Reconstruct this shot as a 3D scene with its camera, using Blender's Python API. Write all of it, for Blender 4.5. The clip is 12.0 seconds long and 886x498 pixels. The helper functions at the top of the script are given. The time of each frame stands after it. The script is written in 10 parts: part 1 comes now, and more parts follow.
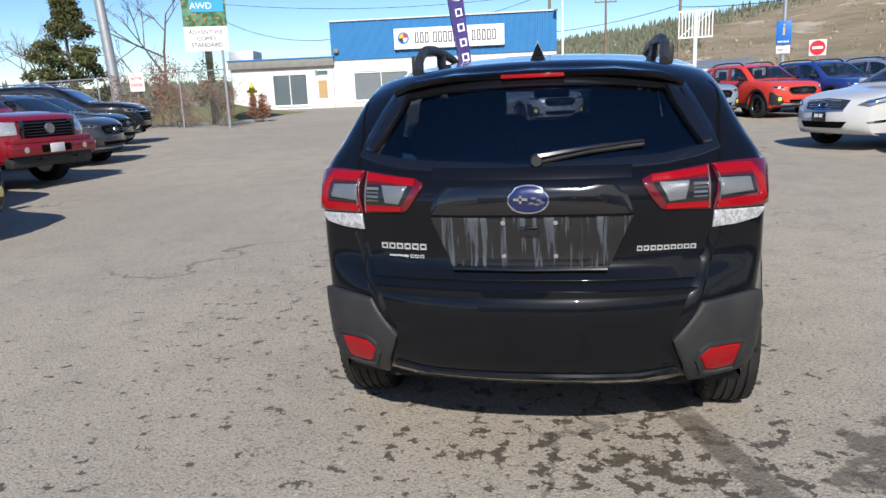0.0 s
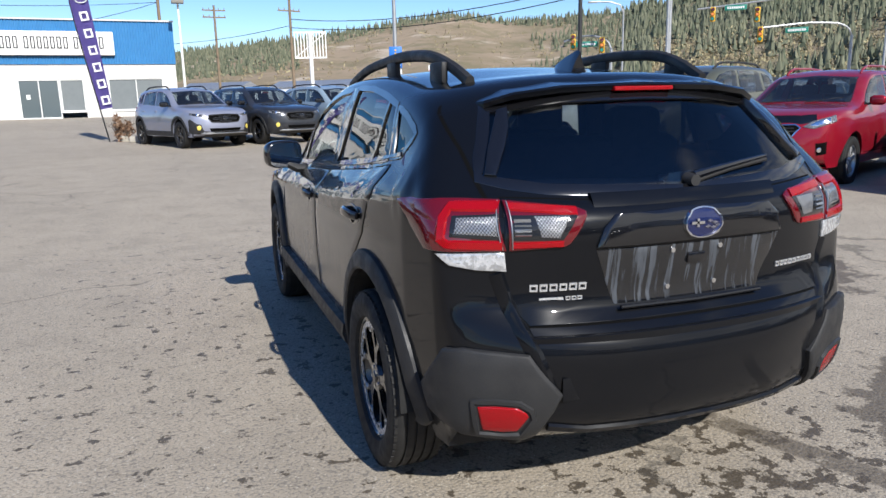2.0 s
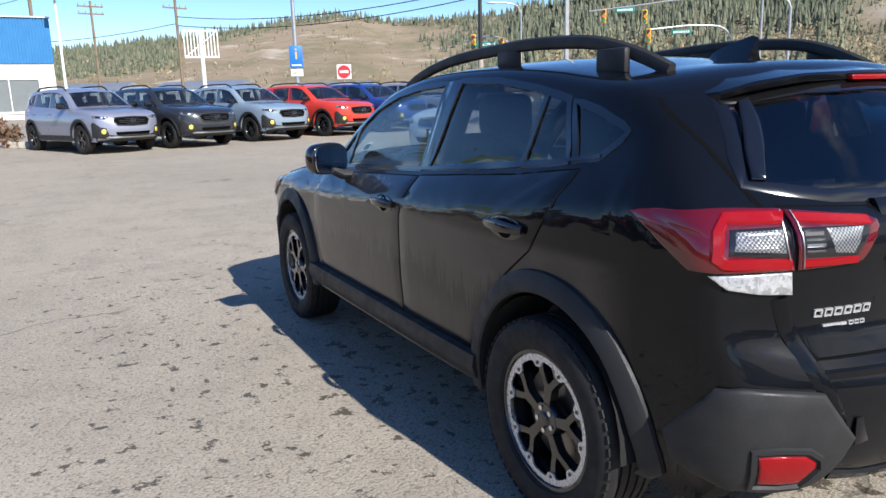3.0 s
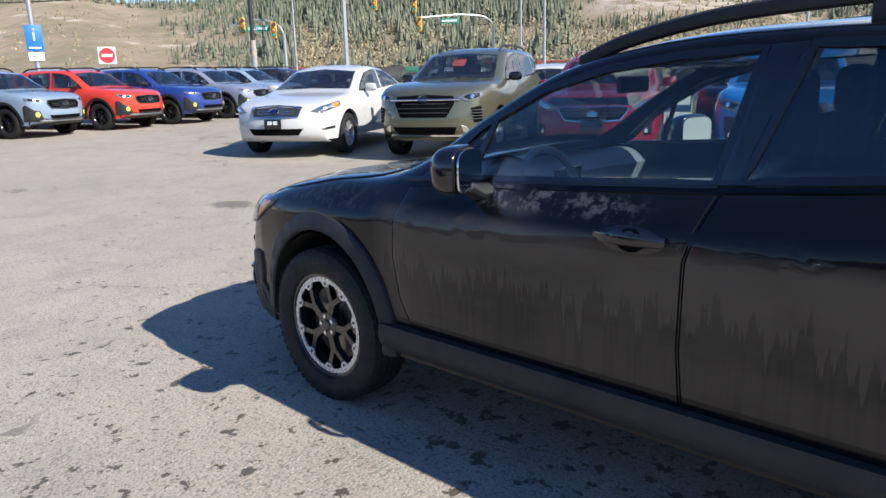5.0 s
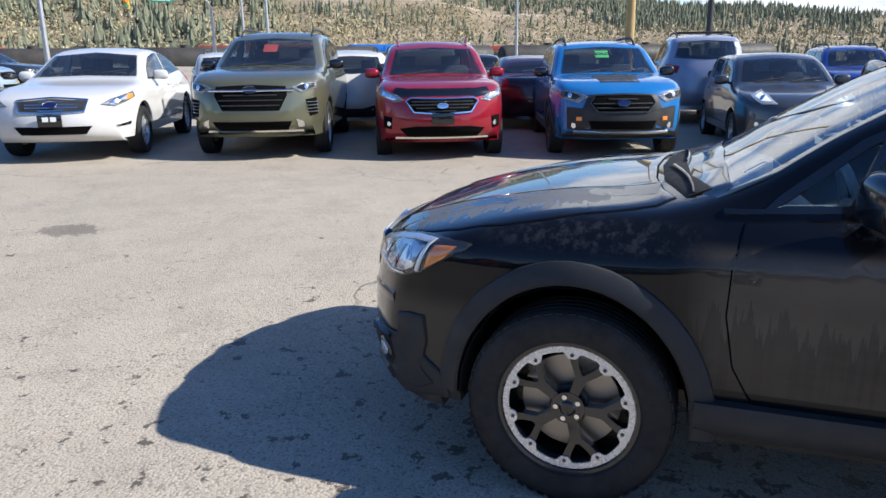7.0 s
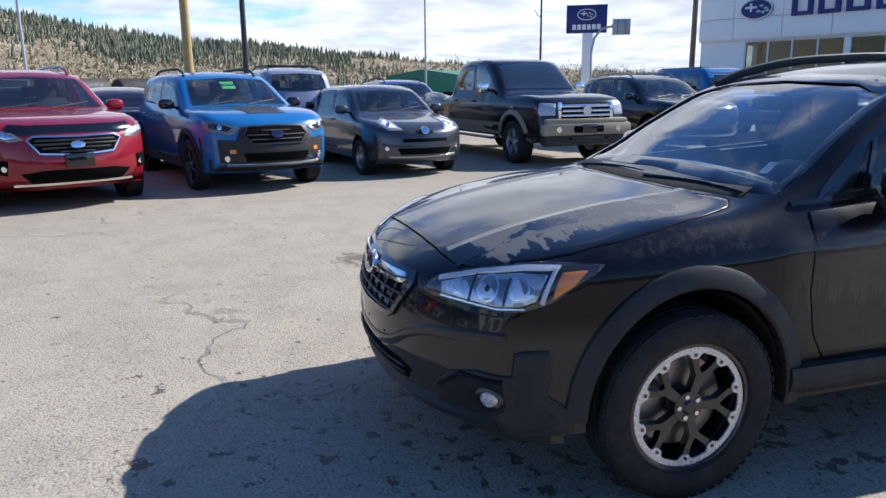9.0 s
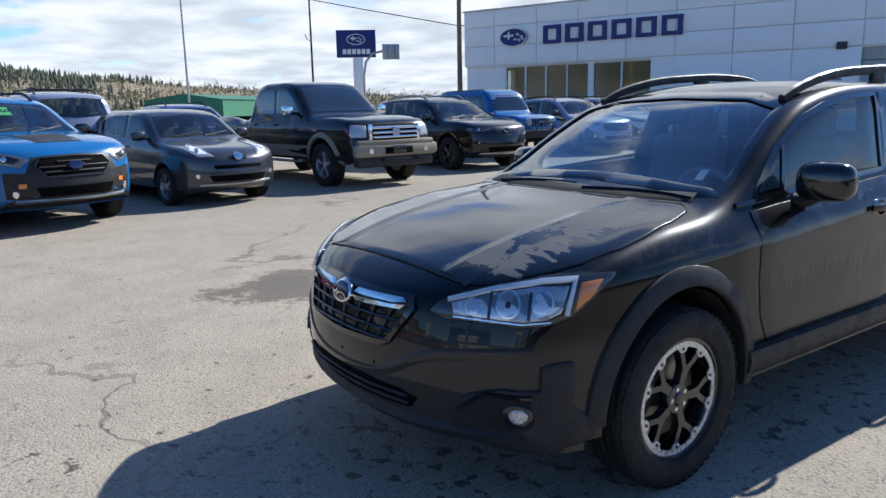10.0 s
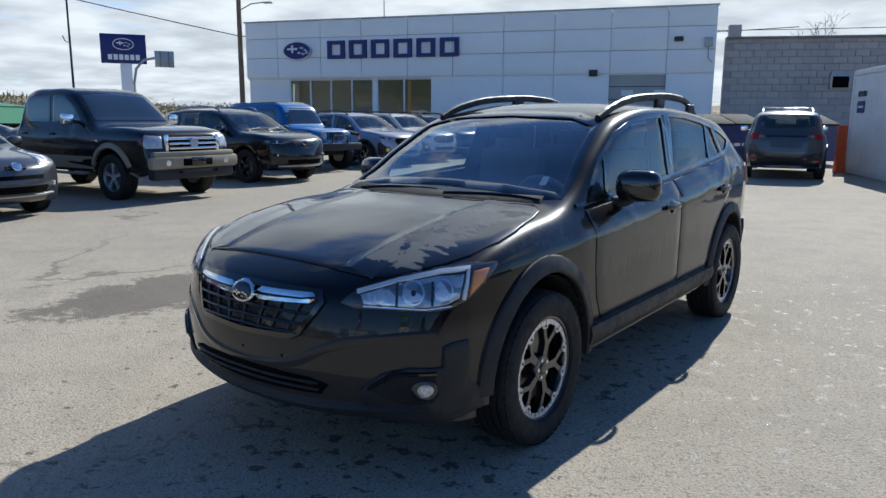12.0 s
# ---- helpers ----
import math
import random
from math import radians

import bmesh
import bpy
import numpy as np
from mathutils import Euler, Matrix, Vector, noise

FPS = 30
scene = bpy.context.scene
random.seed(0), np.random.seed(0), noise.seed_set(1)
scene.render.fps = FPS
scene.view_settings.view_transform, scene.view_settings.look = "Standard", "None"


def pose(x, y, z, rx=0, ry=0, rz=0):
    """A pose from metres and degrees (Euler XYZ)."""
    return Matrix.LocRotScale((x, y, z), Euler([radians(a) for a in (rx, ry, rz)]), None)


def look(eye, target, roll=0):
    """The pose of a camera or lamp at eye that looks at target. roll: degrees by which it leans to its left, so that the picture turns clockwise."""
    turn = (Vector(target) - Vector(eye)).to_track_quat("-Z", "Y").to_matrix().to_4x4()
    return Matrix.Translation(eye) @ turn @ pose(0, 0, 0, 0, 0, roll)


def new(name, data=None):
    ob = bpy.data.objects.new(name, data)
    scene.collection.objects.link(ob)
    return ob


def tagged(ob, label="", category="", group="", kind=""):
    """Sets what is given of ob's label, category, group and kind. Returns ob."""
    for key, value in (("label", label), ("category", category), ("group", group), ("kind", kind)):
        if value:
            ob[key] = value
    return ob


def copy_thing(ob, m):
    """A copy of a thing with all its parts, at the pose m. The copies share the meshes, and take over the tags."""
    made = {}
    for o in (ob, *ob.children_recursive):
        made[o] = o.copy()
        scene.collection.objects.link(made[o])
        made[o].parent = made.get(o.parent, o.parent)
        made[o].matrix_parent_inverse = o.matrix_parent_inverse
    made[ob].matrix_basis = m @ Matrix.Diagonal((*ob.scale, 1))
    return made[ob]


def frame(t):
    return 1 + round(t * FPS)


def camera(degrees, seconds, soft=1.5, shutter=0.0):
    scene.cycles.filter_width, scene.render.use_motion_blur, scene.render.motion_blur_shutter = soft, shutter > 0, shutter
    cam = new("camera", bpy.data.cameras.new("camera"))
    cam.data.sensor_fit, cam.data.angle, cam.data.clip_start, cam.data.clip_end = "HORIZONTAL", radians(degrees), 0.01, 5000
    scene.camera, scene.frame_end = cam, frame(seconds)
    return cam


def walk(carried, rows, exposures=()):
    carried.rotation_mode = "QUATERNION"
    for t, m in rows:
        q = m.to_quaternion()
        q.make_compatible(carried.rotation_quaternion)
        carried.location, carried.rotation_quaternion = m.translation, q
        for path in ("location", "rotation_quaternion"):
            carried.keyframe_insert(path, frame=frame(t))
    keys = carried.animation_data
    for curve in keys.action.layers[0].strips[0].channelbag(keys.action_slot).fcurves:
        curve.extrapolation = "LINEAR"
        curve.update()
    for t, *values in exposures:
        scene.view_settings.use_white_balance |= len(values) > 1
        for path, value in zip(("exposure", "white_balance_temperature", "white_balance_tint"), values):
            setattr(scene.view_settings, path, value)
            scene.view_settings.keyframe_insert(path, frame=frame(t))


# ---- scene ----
from mathutils.bvhtree import BVHTree

# ---- camera ----
cam = camera(63.2, 12.0)
PATH = [
    (0, (0.159, -4.579, 1.37), (-0.206, -2.659, 0.945), -2.4),
    (0.5, (-0.264, -4.558, 1.378), (-0.322, -2.604, 0.955), -2.0),
    (1, (-0.66, -4.428, 1.389), (-0.436, -2.485, 0.969), -1.4),
    (1.5, (-1.072, -4.191, 1.398), (-0.596, -2.294, 0.981), -1.2),
    (2, (-1.488, -3.958, 1.401), (-0.825, -2.117, 0.988), -1.3),
    (2.5, (-1.857, -3.589, 1.379), (-1.072, -1.796, 0.968), -1.4),
    (3, (-2.182, -3.168, 1.398), (-1.253, -1.447, 0.979), -1.6),
    (3.2, (-2.294, -2.996, 1.418), (-1.304, -1.31, 0.999), -1.7),
    (4.8, (-2.713, -1.382, 1.4), (-1.317, -0.026, 0.941), -1.6),
    (5, (-2.71, -1.138, 1.393), (-1.282, 0.182, 0.926), -1.6),
    (5.5, (-2.79, -0.603, 1.409), (-1.273, 0.605, 0.921), -1.3),
    (6, (-2.9, -0.134, 1.437), (-1.297, 0.949, 0.931), -1.3),
    (6.4, (-2.952, 0.328, 1.479), (-1.27, 1.279, 0.962), -0.4),
    (6.5, (-2.984, 0.448, 1.475), (-1.276, 1.357, 0.966), -0.9),
    (6.7, (-3.022, 0.645, 1.476), (-1.27, 1.46, 0.964), -1.0),
    (8.3, (-3.009, 2.213, 1.416), (-1.071, 2.062, 0.947), -0.3),
    (8.5, (-2.98, 2.375, 1.418), (-1.053, 2.105, 0.957), -0.3),
    (9, (-2.807, 2.78, 1.433), (-0.943, 2.205, 0.99), -0.5),
    (9.5, (-2.637, 3.159, 1.428), (-0.889, 2.284, 1.004), -0.8),
    (10, (-2.406, 3.449, 1.424), (-0.804, 2.317, 1.034), -1.1),
    (10.5, (-2.214, 3.668, 1.455), (-0.767, 2.333, 1.105), -1.0),
    (11, (-2.194, 3.83, 1.452), (-0.879, 2.363, 1.112), -0.7),
    (11.5, (-2.257, 3.912, 1.427), (-1.025, 2.379, 1.069), -0.2),
    (12, (-2.335, 3.971, 1.42), (-1.143, 2.405, 1.064), 0.3),
]
# stops over the clip
LIGHT = [(0, 0.38), (0.5, 0.25), (1.5, 0.32), (2.5, 0.62), (3.0, 0.68), (5.0, 0.82), (5.5, 0.86), (6.5, 0.90), (8.5, 0.90), (9.0, 0.76), (9.5, 0.66), (10.0, 0.60), (10.5, 0.36), (11.0, 0.22), (11.5, 0.28), (12.0, 0.42)]
walk(cam, [(t, look(eye, target, roll)) for t, eye, target, roll in PATH], [(t, stops + 0.20, 6250 if t < 7 else 6050, 10 if t < 9.2 else (8 if t < 10.7 else 5)) for t, stops in LIGHT])

# ---- sky, sun ----
SUN = Vector((0.20, -1.33, 1.0)).normalized()
world = bpy.data.worlds.new("sky")
scene.world = world
world.use_nodes = True
wn, wl = world.node_tree.nodes, world.node_tree.links
sky = wn.new("ShaderNodeTexSky")
sky.sky_type, sky.sun_disc = 'NISHITA', False
sky.sun_elevation, sky.sun_rotation = math.asin(SUN.z), math.atan2(SUN.x, SUN.y)
sky.air_density, sky.dust_density, sky.ozone_density = 1.0, 0.1, 3.0
sky.altitude = 1200
where = wn.new("ShaderNodeTexCoord")
# clouds lie on a high flat sheet: the direction is divided by its height
split = wn.new("ShaderNodeSeparateXYZ")
wl.new(where.outputs["Generated"], split.inputs[0])
rise = wn.new("ShaderNodeMath")
rise.operation = 'ADD'
rise.inputs[1].default_value = 0.12
wl.new(split.outputs[2], rise.inputs[0])
lift = wn.new("ShaderNodeMath")
lift.operation = 'MAXIMUM'
lift.inputs[1].default_value = 0.05
wl.new(rise.outputs[0], lift.inputs[0])
flat = wn.new("ShaderNodeVectorMath")
flat.operation = 'DIVIDE'
pile = wn.new("ShaderNodeCombineXYZ")
for i in range(3):
    wl.new(lift.outputs[0], pile.inputs[i])
wl.new(where.outputs["Generated"], flat.inputs[0])
wl.new(pile.outputs[0], flat.inputs[1])
puff = wn.new("ShaderNodeTexNoise")
puff.inputs["Scale"].default_value, puff.inputs["Detail"].default_value, puff.inputs["Roughness"].default_value = 1.1, 8, 0.58
wl.new(flat.outputs[0], puff.inputs["Vector"])
# more cloud towards the south and east, clear in the north
lean = wn.new("ShaderNodeVectorMath")
lean.operation = 'DOT_PRODUCT'
lean.inputs[1].default_value = (0.55, -0.62, -1.05)
wl.new(where.outputs["Generated"], lean.inputs[0])
tip = wn.new("ShaderNodeMath")
tip.operation = 'MULTIPLY_ADD'
tip.inputs[1].default_value = 0.36
wl.new(lean.outputs["Value"], tip.inputs[0])
wl.new(puff.outputs["Fac"], tip.inputs[2])
cover = wn.new("ShaderNodeMapRange")
cover.inputs["From Min"].default_value, cover.inputs["From Max"].default_value = 0.49, 0.66
cover.interpolation_type = 'SMOOTHSTEP'
wl.new(tip.outputs[0], cover.inputs["Value"])
cloud = wn.new("ShaderNodeMix")
cloud.data_type = 'RGBA'
wl.new(cover.outputs[0], cloud.inputs["Factor"])
deep = wn.new("ShaderNodeHueSaturation")
deep.inputs["Hue"].default_value = 0.508
deep.inputs["Saturation"].default_value, deep.inputs["Value"].default_value = 1.20, 1.14
wl.new(sky.outputs[0], deep.inputs["Color"])
wl.new(deep.outputs[0], cloud.inputs["A"])
soft = wn.new("ShaderNodeTexNoise")
soft.inputs["Scale"].default_value, soft.inputs["Detail"].default_value = 2.3, 7
wl.new(flat.outputs[0], soft.inputs["Vector"])
greys = wn.new("ShaderNodeMix")
greys.data_type = 'RGBA'
thick = wn.new("ShaderNodeMapRange")
thick.inputs["From Min"].default_value, thick.inputs["From Max"].default_value = 0.36, 0.64
wl.new(soft.outputs["Fac"], thick.inputs["Value"])
wl.new(thick.outputs[0], greys.inputs["Factor"])
greys.inputs["A"].default_value, greys.inputs["B"].default_value = (4.7, 4.9, 5.3, 1), (7.1, 7.25, 7.5, 1)
wl.new(greys.outputs["Result"], cloud.inputs["B"])
wl.new(cloud.outputs["Result"], wn["Background"].inputs[0])
wn["Background"].inputs[1].default_value = 0.084
sun = new("sun", bpy.data.lights.new("sun", 'SUN'))
sun.data.energy, sun.data.angle, sun.data.color = 4.15, radians(0.55), (1.0, 0.955, 0.88)
sun.matrix_world = look(SUN * 50, (0, 0, 0))

# ---- materials ----
def material(name, base=(0.5, 0.5, 0.5), rough=0.6, metal=0.0, coat=0.0, spec=0.5):
    m = bpy.data.materials.new(name)
    m.use_nodes = True
    b = m.node_tree.nodes["Principled BSDF"]
    b.inputs["Base Color"].default_value = (*base, 1)
    b.inputs["Roughness"].default_value = rough
    b.inputs["Metallic"].default_value = metal
    b.inputs["Coat Weight"].default_value = coat
    b.inputs["Coat Roughness"].default_value = 0.04
    b.inputs["Specular IOR Level"].default_value = spec
    return m


class Nodes:
    """Short words for building a node material."""

    def __init__(self, m):
        self.t = m.node_tree
        self.b = self.t.nodes["Principled BSDF"]

    def node(self, kind, **sets):
        n = self.t.nodes.new(kind)
        for k, v in sets.items():
            n.inputs[k.replace("_", " ")].default_value = v
        return n

    def link(self, a, b):
        self.t.links.new(a, b)

    def at(self, scale=(1, 1, 1), space="Object"):
        c, m = self.node("ShaderNodeTexCoord"), self.node("ShaderNodeMapping")
        m.inputs["Scale"].default_value = scale
        self.link(c.outputs[space], m.inputs["Vector"])
        return m.outputs[0]

    def place(self):
        return self.node("ShaderNodeNewGeometry").outputs["Position"]

    def noise(self, vec, scale, detail=4, rough=0.55):
        n = self.node("ShaderNodeTexNoise", Scale=scale, Detail=detail, Roughness=rough)
        self.link(vec, n.inputs["Vector"])
        return n.outputs["Fac"]

    def voronoi(self, vec, scale, feature='F1', out="Distance"):
        n = self.node("ShaderNodeTexVoronoi", Scale=scale)
        n.feature = feature
        self.link(vec, n.inputs["Vector"])
        return n.outputs[out]

    def step(self, v, lo, hi, a=0.0, b=1.0):
        n = self.node("ShaderNodeMapRange")
        n.interpolation_type = 'SMOOTHSTEP'
        for k, x in (("From Min", lo), ("From Max", hi), ("To Min", a), ("To Max", b)):
            n.inputs[k].default_value = x
        self.link(v, n.inputs["Value"])
        return n.outputs[0]

    def math(self, op, a, b=None):
        n = self.node("ShaderNodeMath")
        n.operation = op
        for i, v in enumerate((a, b)):
            if v is None:
                continue
            if isinstance(v, (int, float)):
                n.inputs[i].default_value = v
            else:
                self.link(v, n.inputs[i])
        return n.outputs[0]

    def mix(self, f, a, b, mode='MIX'):
        n = self.node("ShaderNodeMix")
        n.data_type, n.blend_type = 'RGBA', mode
        for key, v in (("Factor", f), ("A", a), ("B", b)):
            s = [i for i in n.inputs if i.name == key and (i.type == 'RGBA' or key == "Factor" and i.type == 'VALUE')][0]
            if isinstance(v, (int, float)):
                s.default_value = v
            elif isinstance(v, tuple):
                s.default_value = (*v, 1)
            else:
                self.link(v, s)
        return [o for o in n.outputs if o.type == 'RGBA'][0]

    def bump(self, h, strength=0.3, dist=0.01):
        n = self.node("ShaderNodeBump", Strength=strength, Distance=dist)
        self.link(h, n.inputs["Height"])
        self.link(n.outputs[0], self.b.inputs["Normal"])
        return n

    def colour(self, c):
        self.link(c, self.b.inputs["Base Color"])

    def rough(self, r):
        self.link(r, self.b.inputs["Roughness"])


def paint(name, base, rough=0.32, metal=0.0, flake=0.0):
    """Car paint under clear coat, with dust and a slight ripple."""
    m = material(name, base, rough, metal, 1.0, 0.08)
    n = Nodes(m)
    p = n.at()
    dust = n.step(n.noise(p, 3.0, 5), 0.42, 0.75, 0.0, 0.05)
    n.colour(n.mix(dust, base, (0.30, 0.27, 0.23)))
    n.b.inputs["Coat Roughness"].default_value = 0.05
    n.link(n.step(n.noise(p, 7.0, 4), 0.35, 0.75, 0.02, 0.07), n.b.inputs["Coat Roughness"])
    return m


def worn(name, base, rough=0.6, other=None, scale=4.0, amount=0.5, bump=0.15, metal=0.0, space="Object", fine=60.0):
    """A surface with stains and grain at two scales."""
    m = material(name, base, rough, metal, spec=0.3)
    n = Nodes(m)
    p = n.at(space=space)
    other = other or tuple(c * 0.6 for c in base)
    big = n.step(n.noise(p, scale, 6), 0.35, 0.7, 0.0, amount)
    small = n.step(n.noise(p, fine, 3), 0.3, 0.7, 0.0, amount * 0.5)
    n.colour(n.mix(small, n.mix(big, base, other), other))
    n.rough(n.step(n.noise(p, scale * 3, 4), 0.3, 0.7, max(0.02, rough - 0.1), min(1, rough + 0.12)))
    if bump:
        n.bump(n.noise(p, fine, 4), bump, 0.004)
    return m


def glass(name, tint, face=0.085, rise=5.0, dust=0.0):
    """Tinted pane: part clear, part mirror."""
    m = bpy.data.materials.new(name)
    m.use_nodes = True
    t = m.node_tree
    for x in list(t.nodes):
        t.nodes.remove(x)
    out, mixer = t.nodes.new("ShaderNodeOutputMaterial"), t.nodes.new("ShaderNodeMixShader")
    clear, shine, fres = t.nodes.new("ShaderNodeBsdfTransparent"), t.nodes.new("ShaderNodeBsdfGlossy"), t.nodes.new("ShaderNodeLayerWeight")
    power, gain = t.nodes.new("ShaderNodeMath"), t.nodes.new("ShaderNodeMapRange")
    power.operation = 'POWER'
    power.inputs[1].default_value = rise
    gain.inputs["To Min"].default_value, gain.inputs["To Max"].default_value = face, 0.90
    clear.inputs[0].default_value = (*tint, 1)
    shine.inputs["Roughness"].default_value = 0.015
    fres.inputs["Blend"].default_value = 0.5
    t.links.new(fres.outputs["Facing"], power.inputs[0])
    t.links.new(power.outputs[0], gain.inputs["Value"])
    t.links.new(gain.outputs[0], mixer.inputs[0])
    t.links.new(clear.outputs[0], mixer.inputs[1])
    t.links.new(shine.outputs[0], mixer.inputs[2])
    film, dusty = t.nodes.new("ShaderNodeBsdfDiffuse"), t.nodes.new("ShaderNodeMixShader")
    film.inputs[0].default_value = (0.50, 0.49, 0.46, 1)
    dusty.inputs[0].default_value = dust
    t.links.new(mixer.outputs[0], dusty.inputs[1])
    t.links.new(film.outputs[0], dusty.inputs[2])
    t.links.new(dusty.outputs[0], out.inputs[0])
    return m


def lamp_lens(name, a, b, metal, scale, ribs=False, spec=1.0):
    """Moulded lamp plastic with small facets."""
    m = material(name, a, 0.16, metal, spec)
    n = Nodes(m)
    cell = n.voronoi(n.at(), scale, out="Color")
    grey = n.node("ShaderNodeSeparateColor")
    n.link(cell, grey.inputs[0])
    tone = grey.outputs[0]
    if ribs:
        xyz = n.node("ShaderNodeSeparateXYZ")
        n.link(n.at((scale * 6.28,) * 3), xyz.inputs[0])
        tone = n.math('MULTIPLY', n.math('SINE', xyz.outputs[0]), n.math('SINE', n.math('MULTIPLY', xyz.outputs[2], 0.8)))
        tone = n.step(tone, -0.5, 0.5)
    n.colour(n.mix(n.step(tone, 0.1, 0.9), a, b))
    n.bump(tone if ribs else n.voronoi(n.at(), scale), 0.3, 0.003)
    return m


# car parts
M_RUBBER = worn("tyre rubber", (0.013, 0.013, 0.013), 0.7, (0.030, 0.028, 0.026), 9, 0.5, 0.15)
M_PLASTIC = worn("black grained plastic", (0.019, 0.0195, 0.021), 0.52, (0.040, 0.039, 0.038), 5, 0.5, 0.12, fine=240)
M_GLOSSBLACK = material("gloss black", (0.006, 0.006, 0.007), 0.12, 0, 0.6)
M_GRILLE = material("satin black grille plastic", (0.022, 0.023, 0.025), 0.32)
M_DARK = worn("dark underside", (0.012, 0.012, 0.012), 0.9, (0.03, 0.028, 0.025), 6, 0.5, 0.0)
M_GAP = material("panel gap", (0.002, 0.002, 0.002), 0.9, spec=0.1)
M_CHROME = material("chrome", (0.78, 0.79, 0.80), 0.12, 1.0)
M_ALLOY = worn("machined alloy", (0.70, 0.70, 0.70), 0.28, (0.52, 0.52, 0.52), 20, 0.4, 0.0, metal=0.6)
M_RIMBLACK = material("black wheel paint", (0.010, 0.010, 0.011), 0.22, 0, 0.7)
M_RIMGREY = material("grey wheel paint", (0.35, 0.36, 0.37), 0.3, 0.8, 0.3)
M_DISC = material("brake disc steel", (0.30, 0.28, 0.26), 0.4, 1.0)
M_REDLENS = lamp_lens("red lamp lens", (0.32, 0.0022, 0.006), (0.21, 0.0015, 0.004), 0.0, 190, True, 0.6)
M_REDLENS.node_tree.nodes["Principled BSDF"].inputs["Specular IOR Level"].default_value = 0.1
M_DARKRED = material("dark red lamp lens", (0.10, 0.002, 0.005), 0.10, 0, 1.0)
M_CLEARLENS = lamp_lens("clear lamp lens", (0.60, 0.605, 0.61), (0.36, 0.365, 0.37), 0.4, 110)
M_SMOKE = material("smoked lamp lens", (0.014, 0.0145, 0.016), 0.12, 0.0, 1.0, 0.1)
# pale and dark cells put the chrome's bright and dark reflections into the colour
M_FACET = lamp_lens("faceted lamp reflector", (0.88, 0.89, 0.90), (0.20, 0.205, 0.215), 0.6, 26)
M_TAILCLEAR = lamp_lens("clear ribbed lamp insert", (0.27, 0.275, 0.285), (0.07, 0.071, 0.075), 0.35, 105, True)
M_LAMPTRIM = material("silver lamp trim", (0.72, 0.73, 0.74), 0.3, 0.25, 0.6)
M_AMBER = material("amber lamp lens", (0.80, 0.22, 0.02), 0.15, 0, 1.0)
M_YELLOWLAMP = material("yellow fog lamp", (0.75, 0.60, 0.12), 0.2, 0.1, 1.0)
M_REFLECT = material("silver reflector", (0.80, 0.81, 0.83), 0.12, 1.0, 1.0)
M_PANE = glass("clear car glass", (0.82, 0.945, 0.965), 0.065, 4.0, 0.008)
M_SCREEN = glass("windscreen glass", (0.88, 0.94, 0.95), 0.10, 2.2, 0.02)
M_TINT = glass("tinted car glass", (0.27, 0.29, 0.305))
M_LENSCOVER = glass("clear lamp cover", (0.94, 0.95, 0.96), 0.05, 4.5, 0.015)
M_MIRROR = material("mirror glass", (0.85, 0.87, 0.88), 0.02, 1.0)
M_DARKGLASS = material("dark car glass", (0.016, 0.021, 0.024), 0.03, 0, 1.0, 0.6)
M_DARKGLASS.node_tree.nodes["Principled BSDF"].inputs["Coat IOR"].default_value = 1.55
M_CARGLASS = glass("parked car glass", (0.46, 0.51, 0.53), 0.10, 4.0, 0.012)
M_SEAT = worn("charcoal seat cloth", (0.12, 0.12, 0.125), 0.9, (0.16, 0.16, 0.162), 30, 0.4, 0.3)
M_DASH = worn("dashboard plastic", (0.17, 0.175, 0.18), 0.55, (0.14, 0.14, 0.14), 10, 0.4, 0.1)
M_PAPER = worn("paper", (0.75, 0.77, 0.74), 0.8, (0.6, 0.62, 0.6), 5, 0.3, 0.0)
M_WHITE = material("white plastic", (0.78, 0.78, 0.78), 0.4)
M_PLATE = worn("plate white", (0.7, 0.7, 0.7), 0.5, (0.5, 0.5, 0.5), 10, 0.3, 0)
M_BADGEBLUE = material("badge blue", (0.007, 0.013, 0.07), 0.2, 0.2, 1.0)


